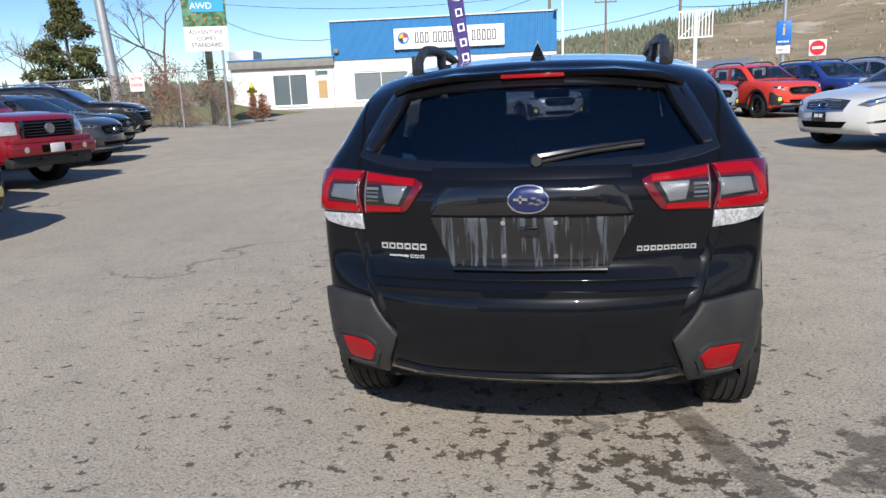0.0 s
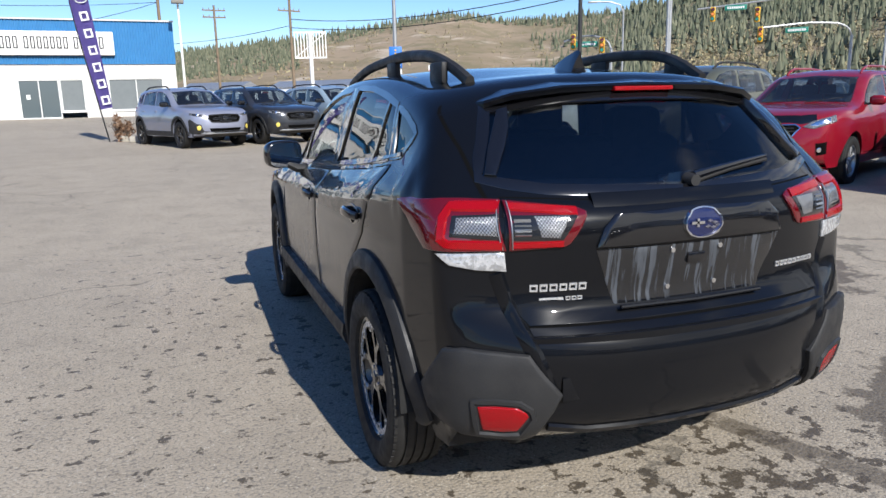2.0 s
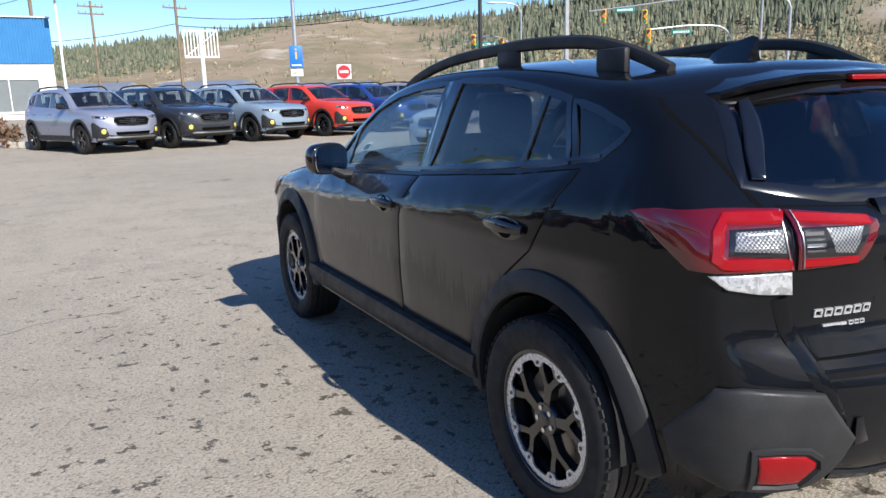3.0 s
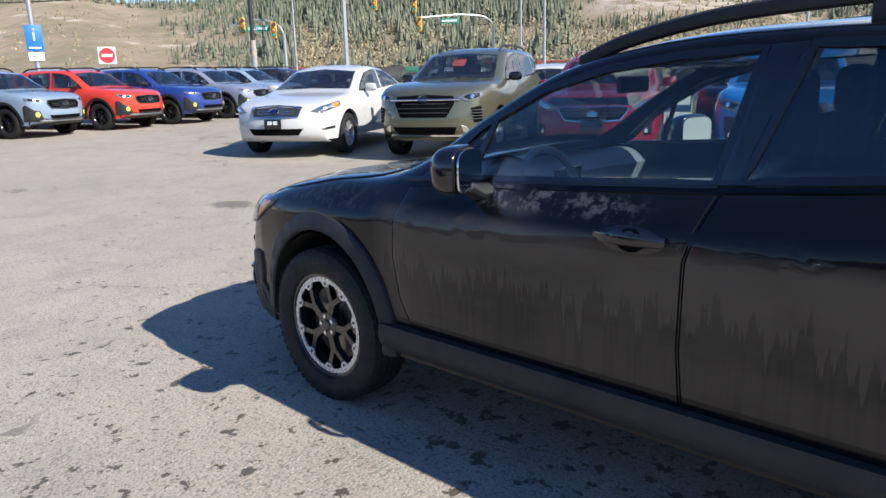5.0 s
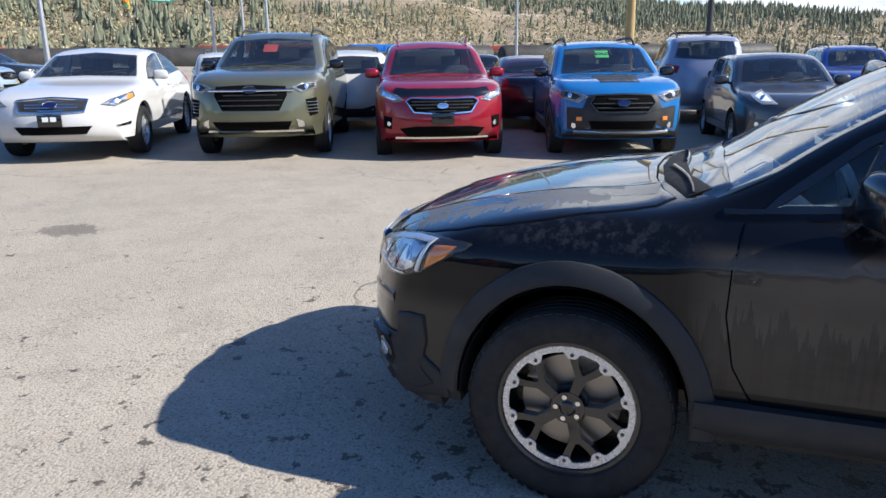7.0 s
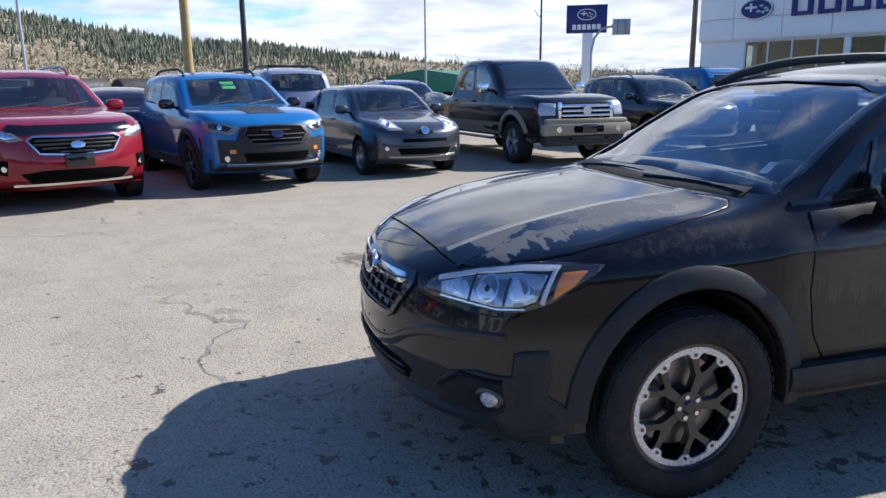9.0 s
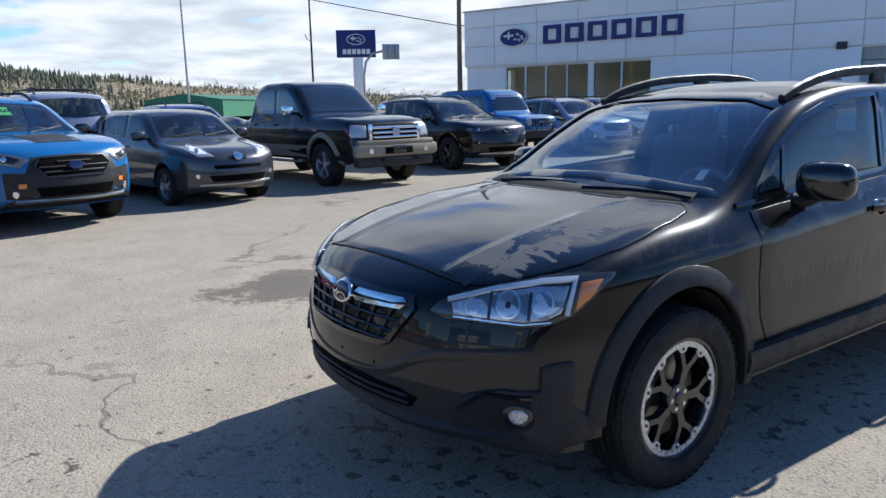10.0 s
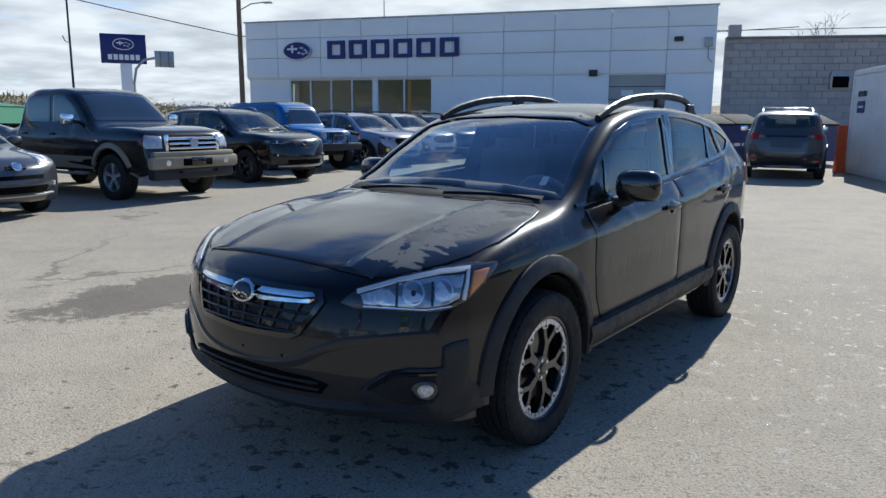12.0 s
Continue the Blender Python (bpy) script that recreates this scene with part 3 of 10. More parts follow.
def wheel_kit(style, r, w, rim):
    """Meshes of one wheel, built once: (name, mesh, label)."""
    key = (style, r, w, rim)
    if key in WHEELS:
        return WHEELS[key]
    kit = [("tyre", to_mesh(tyre_mesh(r, w, rim), M_RUBBER), "black rubber tyre")]
    h = w / 2
    barrel = lathe([(rim + 0.004, -h * 0.74), (rim + 0.006, -h * 0.80), (rim - 0.006, -h * 0.80), (rim - 0.016, -h * 0.66), (rim - 0.028, -h * 0.2), (rim - 0.028, h * 0.7), (0.02, h * 0.7)], 40)
    disc = lathe([(0.01, -0.012), (rim * 0.72, -0.012), (rim * 0.72, 0.008), (0.01, 0.008)], 32)
    face = -h * 0.66
    dark = style in ("hero", "black", "split")
    spoke_mat = M_RIMBLACK if dark else (M_RIMGREY if style == "grey" else M_ALLOY)
    spokes = bmesh.new()
    ring = None
    if style == "hero":
        for k in range(5):
            a0 = 2 * math.pi * k / 5 + math.pi / 2
            pts = [(a0 - 0.30, 0.052), (a0 - 0.20, 0.085), (a0 - 0.17, 0.115), (a0 - 0.32, 0.165), (a0 - 0.375, rim - 0.014), (a0 - 0.225, rim - 0.014), (a0 - 0.17, 0.165), (a0 - 0.06, 0.135),
                   (a0, 0.128), (a0 + 0.06, 0.135), (a0 + 0.17, 0.165), (a0 + 0.225, rim - 0.014), (a0 + 0.375, rim - 0.014), (a0 + 0.32, 0.165), (a0 + 0.17, 0.115), (a0 + 0.20, 0.085), (a0 + 0.30, 0.052)]
            add_mesh(spokes, disc_piece(pts, face - 0.002, face + 0.030))
        add_mesh(spokes, lathe([(0.002, face - 0.004), (0.056, face - 0.004), (0.064, face + 0.01), (0.064, face + 0.04), (0.002, face + 0.04)], 30))
        ring = bmesh.new()
        n = 180
        inner, outer = [], []
        for i in range(n):
            a = 2 * math.pi * i / n
            near = min(abs((a - math.pi / 2 - 2 * math.pi * k / 5 - s * 0.30 + math.pi) % (2 * math.pi) - math.pi) for k in range(5) for s in (-1, 1))
            ri = rim - 0.031 - 0.021 * max(0.0, 1 - (near / 0.13) ** 4 if near < 0.13 else 0.0)
            inner.append((ri, a))
            outer.append((rim + 0.002, a))
        loops = []
        for x, src in ((face - 0.002, inner), (face - 0.008, inner), (face - 0.008, outer), (face + 0.004, outer)):
            loops.append([ring.verts.new((x, q * math.cos(a), q * math.sin(a))) for q, a in src])
        for p0, p1 in zip(loops, loops[1:]):
            for i in range(n):
                j = (i + 1) % n
                ring.faces.new((p0[i], p0[j], p1[j], p1[i]))
        bmesh.ops.recalc_face_normals(ring, faces=ring.faces)
    else:
        count = {"black": 5, "grey": 6, "silver": 5, "split": 5, "ten": 10}.get(style, 5)
        for k in range(count):
            a0 = 2 * math.pi * k / count + math.pi / 2
            d = 0.16 if count < 8 else 0.07
            add_mesh(spokes, disc_piece([(a0 - d * 1.6, 0.05), (a0 - d, rim * 0.5), (a0 - d * 1.3, rim - 0.008), (a0 + d * 1.3, rim - 0.008), (a0 + d, rim * 0.5), (a0 + d * 1.6, 0.05)], face, face + 0.03))
        add_mesh(spokes, lathe([(0.002, face - 0.004), (0.05, face - 0.004), (0.062, face + 0.01), (0.062, face + 0.04)], 24))
        ring = lathe([(rim - 0.012, face), (rim - 0.010, face - 0.006), (rim + 0.002, face - 0.006), (rim + 0.004, face + 0.01)], 40)
    kit.append(("spokes", to_mesh(spokes, spoke_mat), "black painted spokes" if dark else "metal spokes"))
    kit.append(("rim_ring", to_mesh(ring, M_ALLOY if style in ("hero", "silver", "ten", "split") else spoke_mat), "machined bright rim ring" if style == "hero" else ""))
    kit.append(("brake_disc", to_mesh(disc, M_DISC), ""))
    nuts = bmesh.new()
    for k in range(5):
        a = 2 * math.pi * (k + 0.5) / 5 + math.pi / 2
        c = Vector((face, 0.040 * math.cos(a), 0.040 * math.sin(a)))
        add_cyl(nuts, c + Vector((-0.008, 0, 0)), c + Vector((0.02, 0, 0)), 0.009, n=6)
    kit.append(("wheel_nuts", to_mesh(nuts, M_CHROME), ""))
    if style == "hero":
        bolts = bmesh.new()
        for k in range(5):
            for s in (-1, 1):
                a = math.pi / 2 + 2 * math.pi * k / 5 + s * 0.30
                c = Vector((face - 0.008, (rim - 0.038) * math.cos(a), (rim - 0.038) * math.sin(a)))
                add_cyl(bolts, c + Vector((-0.003, 0, 0)), c + Vector((0.006, 0, 0)), 0.0065, n=8)
        kit.append(("ring_bolts", to_mesh(bolts, M_RIMBLACK), "small black bolts"))
    cap = lathe([(0.001, face - 0.012), (0.020, face - 0.011), (0.028, face - 0.004)], 24)
    kit.append(("hub_cap", to_mesh(cap, M_GLOSSBLACK if dark else M_ALLOY), ""))
    WHEELS[key] = (to_mesh(barrel, M_RIMBLACK if dark else M_RIMGREY), kit)
    return WHEELS[key]


def add_wheel(root, style, x, y, r, w, rim, turn=0.0, steer=0.0):
    """One wheel on the left (x < 0) or right of a car."""
    barrel, kit = wheel_kit(style, r, w, rim)
    hub = new("wheel", barrel)
    hub.parent = root
    hub.matrix_basis = pose(x, y, r - 0.006, 0, 0, steer) @ Matrix.Rotation(0 if x < 0 else math.pi, 4, 'Z') @ Matrix.Rotation(turn, 4, 'X')
    for name, me, label in kit:
        ob = new(name, me)
        ob.parent = hub
        if label:
            ob["label"] = label
    return hub


# ---- the black hatchback in the middle of the lot ----
HERO_C = [(-2.06, 0.30), (-2.19, 0.39), (-2.235, 0.54), (-2.235, 0.665), (-2.195, 0.715), (-2.140, 0.76), (-2.150, 0.90), (-2.160, 1.03), (-2.100, 1.105), (-2.00, 1.235), (-1.870, 1.375), (-1.825, 1.422),
          (-1.45, 1.482), (-0.6, 1.532), (0.0, 1.495), (0.25, 1.435), (0.62, 1.25), (0.97, 1.055), (1.06, 1.035), (1.5, 0.975), (1.92, 0.885), (2.10, 0.82), (2.18, 0.765), (2.21, 0.68), (2.235, 0.53), (2.22, 0.39), (2.14, 0.28), (1.95, 0.24)]
HERO_E = [(-1.92, 0.33), (-2.02, 0.41), (-2.045, 0.55), (-2.035, 0.67), (-2.02, 0.73), (-2.00, 0.79), (-1.985, 0.92), (-1.95, 1.04), (-1.865, 1.13), (-1.775, 1.25), (-1.66, 1.345), (-1.58, 1.380),
          (-1.3, 1.432), (-0.6, 1.485), (0.0, 1.445), (0.18, 1.405), (0.50, 1.25), (0.80, 1.065), (0.93, 1.015), (1.35, 0.965), (1.68, 0.89), (1.80, 0.84), (1.88, 0.77), (1.93, 0.67), (1.975, 0.52), (1.965, 0.38), (1.90, 0.28), (1.74, 0.25)]
HERO_B = [-1.93, -1.92, -1.91, -1.905, -1.90, -1.89, -1.87, -1.85, -1.82, -1.78, -1.74, -1.70, -1.3, -0.6, 0.0, 0.18, 0.5, 0.8, 0.93, 1.3, 1.55, 1.63, 1.67, 1.70, 1.72, 1.73, 1.74, 1.75]


def hero_belt(y):
    return lerp_table(y, [-2.2, -1.5, -1.0, -0.34, 0.87, 1.3, 2.2], [1.27, 1.195, 1.125, 1.075, 1.0, 0.99, 0.95])


def hero_width(y, z):
    t = lerp_table(y, [-2.25, -2.08, -1.95, -1.75, -1.4, -0.8, 0.8, 1.35, 1.6, 1.8, 1.95, 2.1, 2.25], [0.74, 0.865, 0.925, 0.965, 0.99, 1.0, 1.0, 0.99, 0.975, 0.94, 0.885, 0.78, 0.6])
    d = z - hero_belt(y)
    if d > 0:
        w = 0.765 - 0.27 * d
    else:
        w = lerp_table(-d, [0, 0.03, 0.08, 0.12, 0.25, 0.45, 0.65, 0.78, 0.9], [0.765, 0.788, 0.832, 0.861, 0.866, 0.864, 0.857, 0.845, 0.81])
    return w * t


HUBS = [(1.29, 0.345), (-1.375, 0.345)]


def arch_line(y0, z0, rx, rz, a0, a1, n=26):
    return [(y0 + rx * math.cos(radians(a0 + (a1 - a0) * i / n)), z0 + rz * math.sin(radians(a0 + (a1 - a0) * i / n))) for i in range(n + 1)]


def build_hero():
    root = thing("hatchback_car", "black compact crossover hatchback with grey plastic cladding and dried water streaks", "car")
    solid = body_mesh(HERO_C, HERO_E, [(y, 0.31 if -1.85 < y < 1.65 else 0.29) for y in HERO_B], hero_width, k=5, nt=14, ns=20)
    shell = Shell(solid)
    # cabin hollow and window openings
    roomy = bmesh.new()
    cabin = [(-1.78, 0.52), (-1.88, 1.06), (-1.62, 1.325), (-1.3, 1.39), (-0.6, 1.44), (0.0, 1.41), (0.18, 1.37), (0.78, 1.03), (0.95, 0.98), (0.95, 0.42)]
    def inner(z):
        return 0.70 if z < 1.0 else 0.70 - 0.30 * (z - 1.0)
    rows = []
    for s in (-1, 1):
        rows.append([roomy.verts.new((s * inner(z), y, z)) for y, z in cabin])
    for i in range(len(cabin)):
        j = (i + 1) % len(cabin)
        roomy.faces.new((rows[0][i], rows[0][j], rows[1][j], rows[1][i]))
    for r in rows:
        roomy.faces.new(r)
    bmesh.ops.triangulate(roomy, faces=roomy.faces[:])
    bmesh.ops.recalc_face_normals(roomy, faces=roomy.faces)
    ws = [(-0.69, 1.045), (-0.665, 1.12), (-0.575, 1.40), (-0.40, 1.445), (0, 1.46), (0.40, 1.445), (0.575, 1.40), (0.665, 1.12), (0.69, 1.045), (0.35, 1.075), (0, 1.085), (-0.35, 1.075)]
    rg = [(-0.628, 1.160), (-0.582, 1.25), (-0.535, 1.352), (-0.30, 1.378), (0, 1.384), (0.30, 1.378), (0.535, 1.352), (0.582, 1.25), (0.628, 1.160), (0.45, 1.132), (0, 1.112), (-0.45, 1.132)]
    fw = [(0.74, 1.025), (0.50, 1.215), (0.27, 1.335), (0.03, 1.40), (-0.20, 1.43), (-0.435, 1.442), (-0.36, 1.085)]
    rw = [(-0.558, 1.448), (-0.85, 1.440), (-1.10, 1.410), (-1.30, 1.374), (-1.372, 1.182), (-0.435, 1.095)]
    qw = [(-1.338, 1.366), (-1.46, 1.338), (-1.575, 1.296), (-1.602, 1.280), (-1.585, 1.258), (-1.515, 1.206), (-1.405, 1.190)]
    solid = cut(solid, arch_cutter(HUBS, 0.385, 0.425, 0.60, 1.1))
    solid = cut(solid, roomy)
    solid = cut(solid, prism([(x, 0.05, z) for x, z in ws], (0, 1.3, 0)))
    solid = cut(solid, prism([(x, -2.4, z) for x, z in rg], (0, 0.95, 0)))
    holes = bmesh.new()
    for win in (fw, rw, qw):
        for s in (-1, 1):
            add_prism(holes, [(s * 0.45, y, z) for y, z in win], (s * 0.6, 0, 0))
    solid = cut(solid, holes)
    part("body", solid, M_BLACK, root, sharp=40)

    # panes
    part("windscreen", shell.panel([(x, 0.9 if z < 1.2 else 0.4, z) for x, z in ws], FRONT, -0.004, 0.004, 0.06, 5, 0.001), M_SCREEN, root, "clear windscreen")
    part("rear_window", shell.panel([(x, -2.0, z) for x, z in rg], REAR, -0.003, 0.004, 0.06, 5, 0.001), M_TINT, root, "dark tinted rear window")
    for win, mat, name in ((fw, M_PANE, "front_door_window"), (rw, M_TINT, "rear_door_window"), (qw, M_TINT, "quarter_window")):
        for pts, d in both(on_side(win), LEFT):
            part(name, shell.panel(pts, d, -0.004, 0.003, 0.06, 4, 0.001), mat, root)
    # window trims, black, and a bright line along the waist
    for win in (fw, rw, qw):
        for pts, d in both(on_side(win), LEFT):
            part("window_trim", shell.ribbon(pts, d, [(-0.016, -0.004), (-0.014, 0.003), (0.010, 0.003), (0.012, -0.006)], 0.05, True), M_GLOSSBLACK, root)
    for s in ((-1, LEFT), (1, RIGHT)):
        part("waist_trim", shell.ribbon([(s[0] * 0.95, y, hero_belt(y) - 0.002 + 0.012) for y in (0.86, 0.5, 0.1, -0.38, -0.8, -1.1, -1.36, -1.52)], s[1], [(-0.009, -0.002), (-0.007, 0.007), (0.006, 0.007), (0.009, -0.002)], 0.06), M_GLOSSBLACK, root, "gloss waistline strip")
        part("window_pillar", shell.panel([(s[0] * 0.95, y, z) for y, z in [(-0.372, 1.085), (-0.450, 1.45), (-0.545, 1.455), (-0.425, 1.09)]], s[1], 0.003, 0.003, 0.05, 2, 0.002), M_GLOSSBLACK, root)
        part("window_divider", shell.ribbon([(s[0] * 0.95, -1.118, 1.145), (s[0] * 0.95, -1.183, 1.398)], s[1], [(-0.012, -0.006), (-0.01, 0.003), (0.01, 0.003), (0.012, -0.006)], 0.06), M_GLOSSBLACK, root)
        part("mirror_divider", shell.ribbon([(s[0] * 0.95, 0.52, 1.04), (s[0] * 0.95, 0.44, 1.25)], s[1], [(-0.012, -0.006), (-0.01, 0.003), (0.01, 0.003), (0.012, -0.006)], 0.06), M_GLOSSBLACK, root)
    part("rear_window_band", shell.ribbon([(x, -2.0, z) for x, z in rg], REAR, [(-0.028, 0.001), (-0.026, 0.0025), (0.004, 0.0025), (0.005, -0.004)], 0.06, True), M_GLOSSBLACK, root)
    part("windscreen_band", shell.ribbon([(x, 0.9 if z < 1.2 else 0.4, z) for x, z in ws], FRONT, [(-0.02, 0.0005), (-0.018, 0.002), (0.012, 0.002), (0.014, -0.003)], 0.06, True), M_GLOSSBLACK, root)

    # doors, bonnet, hatch as panels with seams
    door_f = [(0.80, 0.985), (0.825, 0.86), (0.83, 0.72), (0.80, 0.56), (0.73, 0.435), (-0.33, 0.43), (-0.315, 0.62), (-0.32, 0.88), (-0.375, 1.055)]
    door_r = [(-0.388, 1.058), (-0.333, 0.88), (-0.328, 0.62), (-0.343, 0.43), (-0.90, 0.43), (-0.955, 0.56), (-1.04, 0.68), (-1.17, 0.80), (-1.30, 0.90), (-1.40, 1.05), (-1.45, 1.165), (-1.1, 1.12)]
    for name, outline, hy in (("front_door", door_f, -0.165), ("rear_door", door_r, -1.165)):
        for (pts, d), s in zip(both(on_side(outline), LEFT), (-1, 1)):
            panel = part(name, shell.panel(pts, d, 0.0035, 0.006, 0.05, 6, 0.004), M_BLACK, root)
            part("door_seam", shell.ribbon(pts, d, [(-0.005, 0.0004), (0.005, 0.0004)], 0.05, True), M_GAP, panel)
            hz = 0.925 if name == "front_door" else 0.960
            cup = [(s * 0.95, hy + 0.105 * math.cos(a), hz - 0.006 + 0.040 * math.sin(a)) for a in [2 * math.pi * i / 16 for i in range(16)]]
            part("handle_cup", shell.panel(cup, d, 0.0048, 0.004, 0.03, 3, 0.004), M_GLOSSBLACK, panel)
            hollow = [(s * 0.95, hy + 0.045 * math.cos(a), hz - 0.008 + 0.034 * math.sin(a)) for a in [2 * math.pi * i / 16 for i in range(16)]]
            part("handle_hollow", shell.panel(hollow, d, 0.0056, 0.004, 0.03, 2, 0.002), M_GAP, panel)
            x = shell.on((s * 0.95, hy, hz), d).x
            bar = [(x + s * (0.012 + 0.022 * math.sin(math.pi * i / 10) ** 0.6), hy - 0.108 + 0.0216 * i, hz + 0.004 * math.sin(math.pi * i / 10)) for i in range(11)]
            part("door_handle", tube(bar, lambda u: 0.011 + 0.004 * math.sin(math.pi * u), 8, 1.35), M_GLOSSBLACK, panel, "gloss black pull handle")
    hood = [(-0.20, 2.034, 0.8), (-0.36, 2.030, 0.8), (-0.47, 2.017, 0.85), (-0.545, 1.985, 0.85), (-0.61, 1.93, 0.9), (-0.70, 1.81, 0.9), (-0.748, 1.70, 0.9), (-0.768, 1.54, 0.95), (-0.760, 1.40, 1.0), (-0.725, 1.20, 1.0), (-0.68, 1.06, 1.0), (-0.62, 1.005, 1.0), (-0.5, 1.05, 1.05), (-0.3, 1.085, 1.05), (0, 1.10, 1.05)]
    hood = hood + flip(hood)[-2::-1]
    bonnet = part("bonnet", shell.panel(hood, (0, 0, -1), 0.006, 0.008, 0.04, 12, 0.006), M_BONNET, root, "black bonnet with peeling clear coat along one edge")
    part("bonnet_seam", shell.ribbon(hood, (0, 0, -1), [(-0.006, 0.0006), (0.005, 0.0006)], 0.05, True), M_GAP, bonnet)
    for s in (-1, 1):
        crease = [(s * 0.392, 2.01, 0.9), (s * 0.400, 1.86, 0.9), (s * 0.412, 1.56, 0.95), (s * 0.430, 1.17, 1.0), (s * 0.436, 1.06, 1.0)]
        lean_in = [(-0.12, 0.0064), (-0.05, 0.0084), (-0.006, 0.0108), (0.0, 0.0110), (0.014, 0.0085), (0.05, 0.0064)]
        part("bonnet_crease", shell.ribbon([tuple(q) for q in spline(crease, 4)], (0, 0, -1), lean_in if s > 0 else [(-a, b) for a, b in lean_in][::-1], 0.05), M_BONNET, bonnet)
    hatch = [(-0.60, 1.10), (-0.625, 0.90), (-0.60, 0.78), (-0.555, 0.725), (0.555, 0.725), (0.60, 0.78), (0.625, 0.90), (0.60, 1.10), (0.30, 1.085), (0, 1.08), (-0.30, 1.085)]
    hatch3 = [(x, -2.15, z) for x, z in hatch]
    tail = part("hatch", shell.panel(hatch3, REAR, 0.004, 0.008, 0.05, 7, 0.005), M_BLACK, root, "black rear hatch")
    part("hatch_seam", shell.ribbon(hatch3, REAR, [(-0.006, 0.0006), (0.005, 0.0006)], 0.05, True), M_GAP, tail)
    for s in (-1, 1):
        shut = [(s * 0.60, -1.60, 1.372), (s * 0.655, -1.66, 1.352), (s * 0.659, -1.823, 1.245), (s * 0.648, -1.94, 1.14), (s * 0.640, -1.985, 1.10)]
        part("hatch_seam", shell.ribbon(shut, (-s * 0.75, 0.66, 0), [(-0.005, 0.0006), (0.005, 0.0006)], 0.04), M_GAP, tail)
    # number plate recess with drip marks
    plate = [(-0.345, 0.945), (0.345, 0.945), (0.27, 0.765), (-0.275, 0.765)]
    part("plate_recess", shell.panel([(x, -2.15, z) for x, z in plate], REAR, 0.006, 0.004, 0.04, 4, 0.003), M_DRIP, tail, "recessed black panel with dried drips")
    part("plate_lip", tube([(-0.268, -2.158, 0.763), (0, -2.166, 0.760), (0.262, -2.158, 0.763)], 0.007, 8), M_GLOSSBLACK, tail)
    part("hatch_ledge", shell.ribbon([(x, -2.12, 1.086) for x in (-0.34, -0.2, 0, 0.2, 0.34)], REAR, [(-0.020, 0.003), (-0.014, 0.015), (-0.010, 0.016), (0.020, 0.004)], 0.06), M_BLACK, tail)
    garnish = [(-0.345, 0.955), (-0.325, 1.01), (-0.285, 1.044), (0, 1.050), (0.285, 1.044), (0.325, 1.01), (0.345, 0.955), (0, 0.957)]
    part("hatch_garnish", shell.panel([(x, -2.17, z) for x, z in garnish], REAR, 0.020, 0.01, 0.04, 4, 0.012), M_GLOSSBLACK, tail, "gloss black bar above the plate recess")
    for x in (-0.089, 0.089):
        for z in (0.925, 0.805):
            yy = shell.on((x, -2.2, z), REAR).y
            part("screw", cyl((x, yy - 0.012, z), (x, yy + 0.01, z), 0.008, n=10), M_CHROME, tail)
    part("plate_bracket", box((0, shell.on((0, -2.2, 0.90), REAR).y - 0.008, 0.895), (0.065, 0.012, 0.035), 0.004), M_GLOSSBLACK, tail)
    def oval(x0, z0, a, b, y, n=28):
        return [(x0 + a * math.cos(2 * math.pi * i / n), y, z0 + b * math.sin(2 * math.pi * i / n)) for i in range(n)]
    badge = part("rear_badge", shell.panel(oval(0, 1.005, 0.066, 0.036, -2.2), REAR, 0.026, 0.006, 0.03, 2, 0.004), M_BADGEBLUE, tail, "oval blue badge with chrome rim")
    part("badge_rim", shell.ribbon(oval(0, 1.005, 0.067, 0.037, -2.2), REAR, [(-0.004, 0.02), (-0.002, 0.030), (0.002, 0.030), (0.004, 0.02)], 0.02, True), M_CHROME, badge)
    stars = bmesh.new()
    by = shell.on((0, -2.2, 1.005), REAR).y - 0.030
    for x, z, a in ((-0.026, 1.010, 0.024), (0.018, 1.014, 0.009), (0.036, 1.008, 0.009), (0.010, 0.997, 0.009), (0.030, 0.993, 0.009), (0.046, 0.999, 0.008)):
        add_box(stars, (x, by, z), (a * 2, 0.003, a * 0.35))
        add_box(stars, (x, by, z), (a * 0.35, 0.003, a * 1.1))
    part("badge_emblem", stars, M_CHROME, badge)
    def blocks(name, x0, x1, z, tall, count):
        w = (x1 - x0) / count
        k = tall * 0.14
        for i in range(count):
            a, b = x0 + i * w + k, x0 + (i + 0.86) * w - k
            part(name, shell.ribbon([(a, -2.2, z - tall / 2 + k), (b, -2.2, z - tall / 2 + k), (b, -2.2, z + tall / 2 - k), (a, -2.2, z + tall / 2 - k)], REAR, [(-k, 0.003), (-k, 0.010), (k, 0.010), (k, 0.003)], 0.03, True), M_ALLOY, tail)

    blocks("maker_letter_block", -0.540, -0.362, 0.834, 0.023, 6)
    blocks("drive_mark_block", -0.430, -0.375, 0.797, 0.012, 3)
    part("drive_mark_bar", shell.ribbon([(-0.510, -2.2, 0.797), (-0.437, -2.2, 0.797)], REAR, [(-0.004, 0.003), (-0.004, 0.010), (0.004, 0.010), (0.004, 0.003)], 0.03), M_ALLOY, tail)
    blocks("model_letter_block", 0.358, 0.558, 0.828, 0.018, 9)

    # rear spoiler and high brake lamp
    lip = [(-0.585, -1.60, 1.338), (-0.545, -1.745, 1.352), (-0.46, -1.795, 1.378), (-0.30, -1.825, 1.397), (0, -1.838, 1.404), (0.30, -1.825, 1.397), (0.46, -1.795, 1.378), (0.545, -1.745, 1.352), (0.585, -1.60, 1.338)]
    sp = bmesh.new()
    rows = []
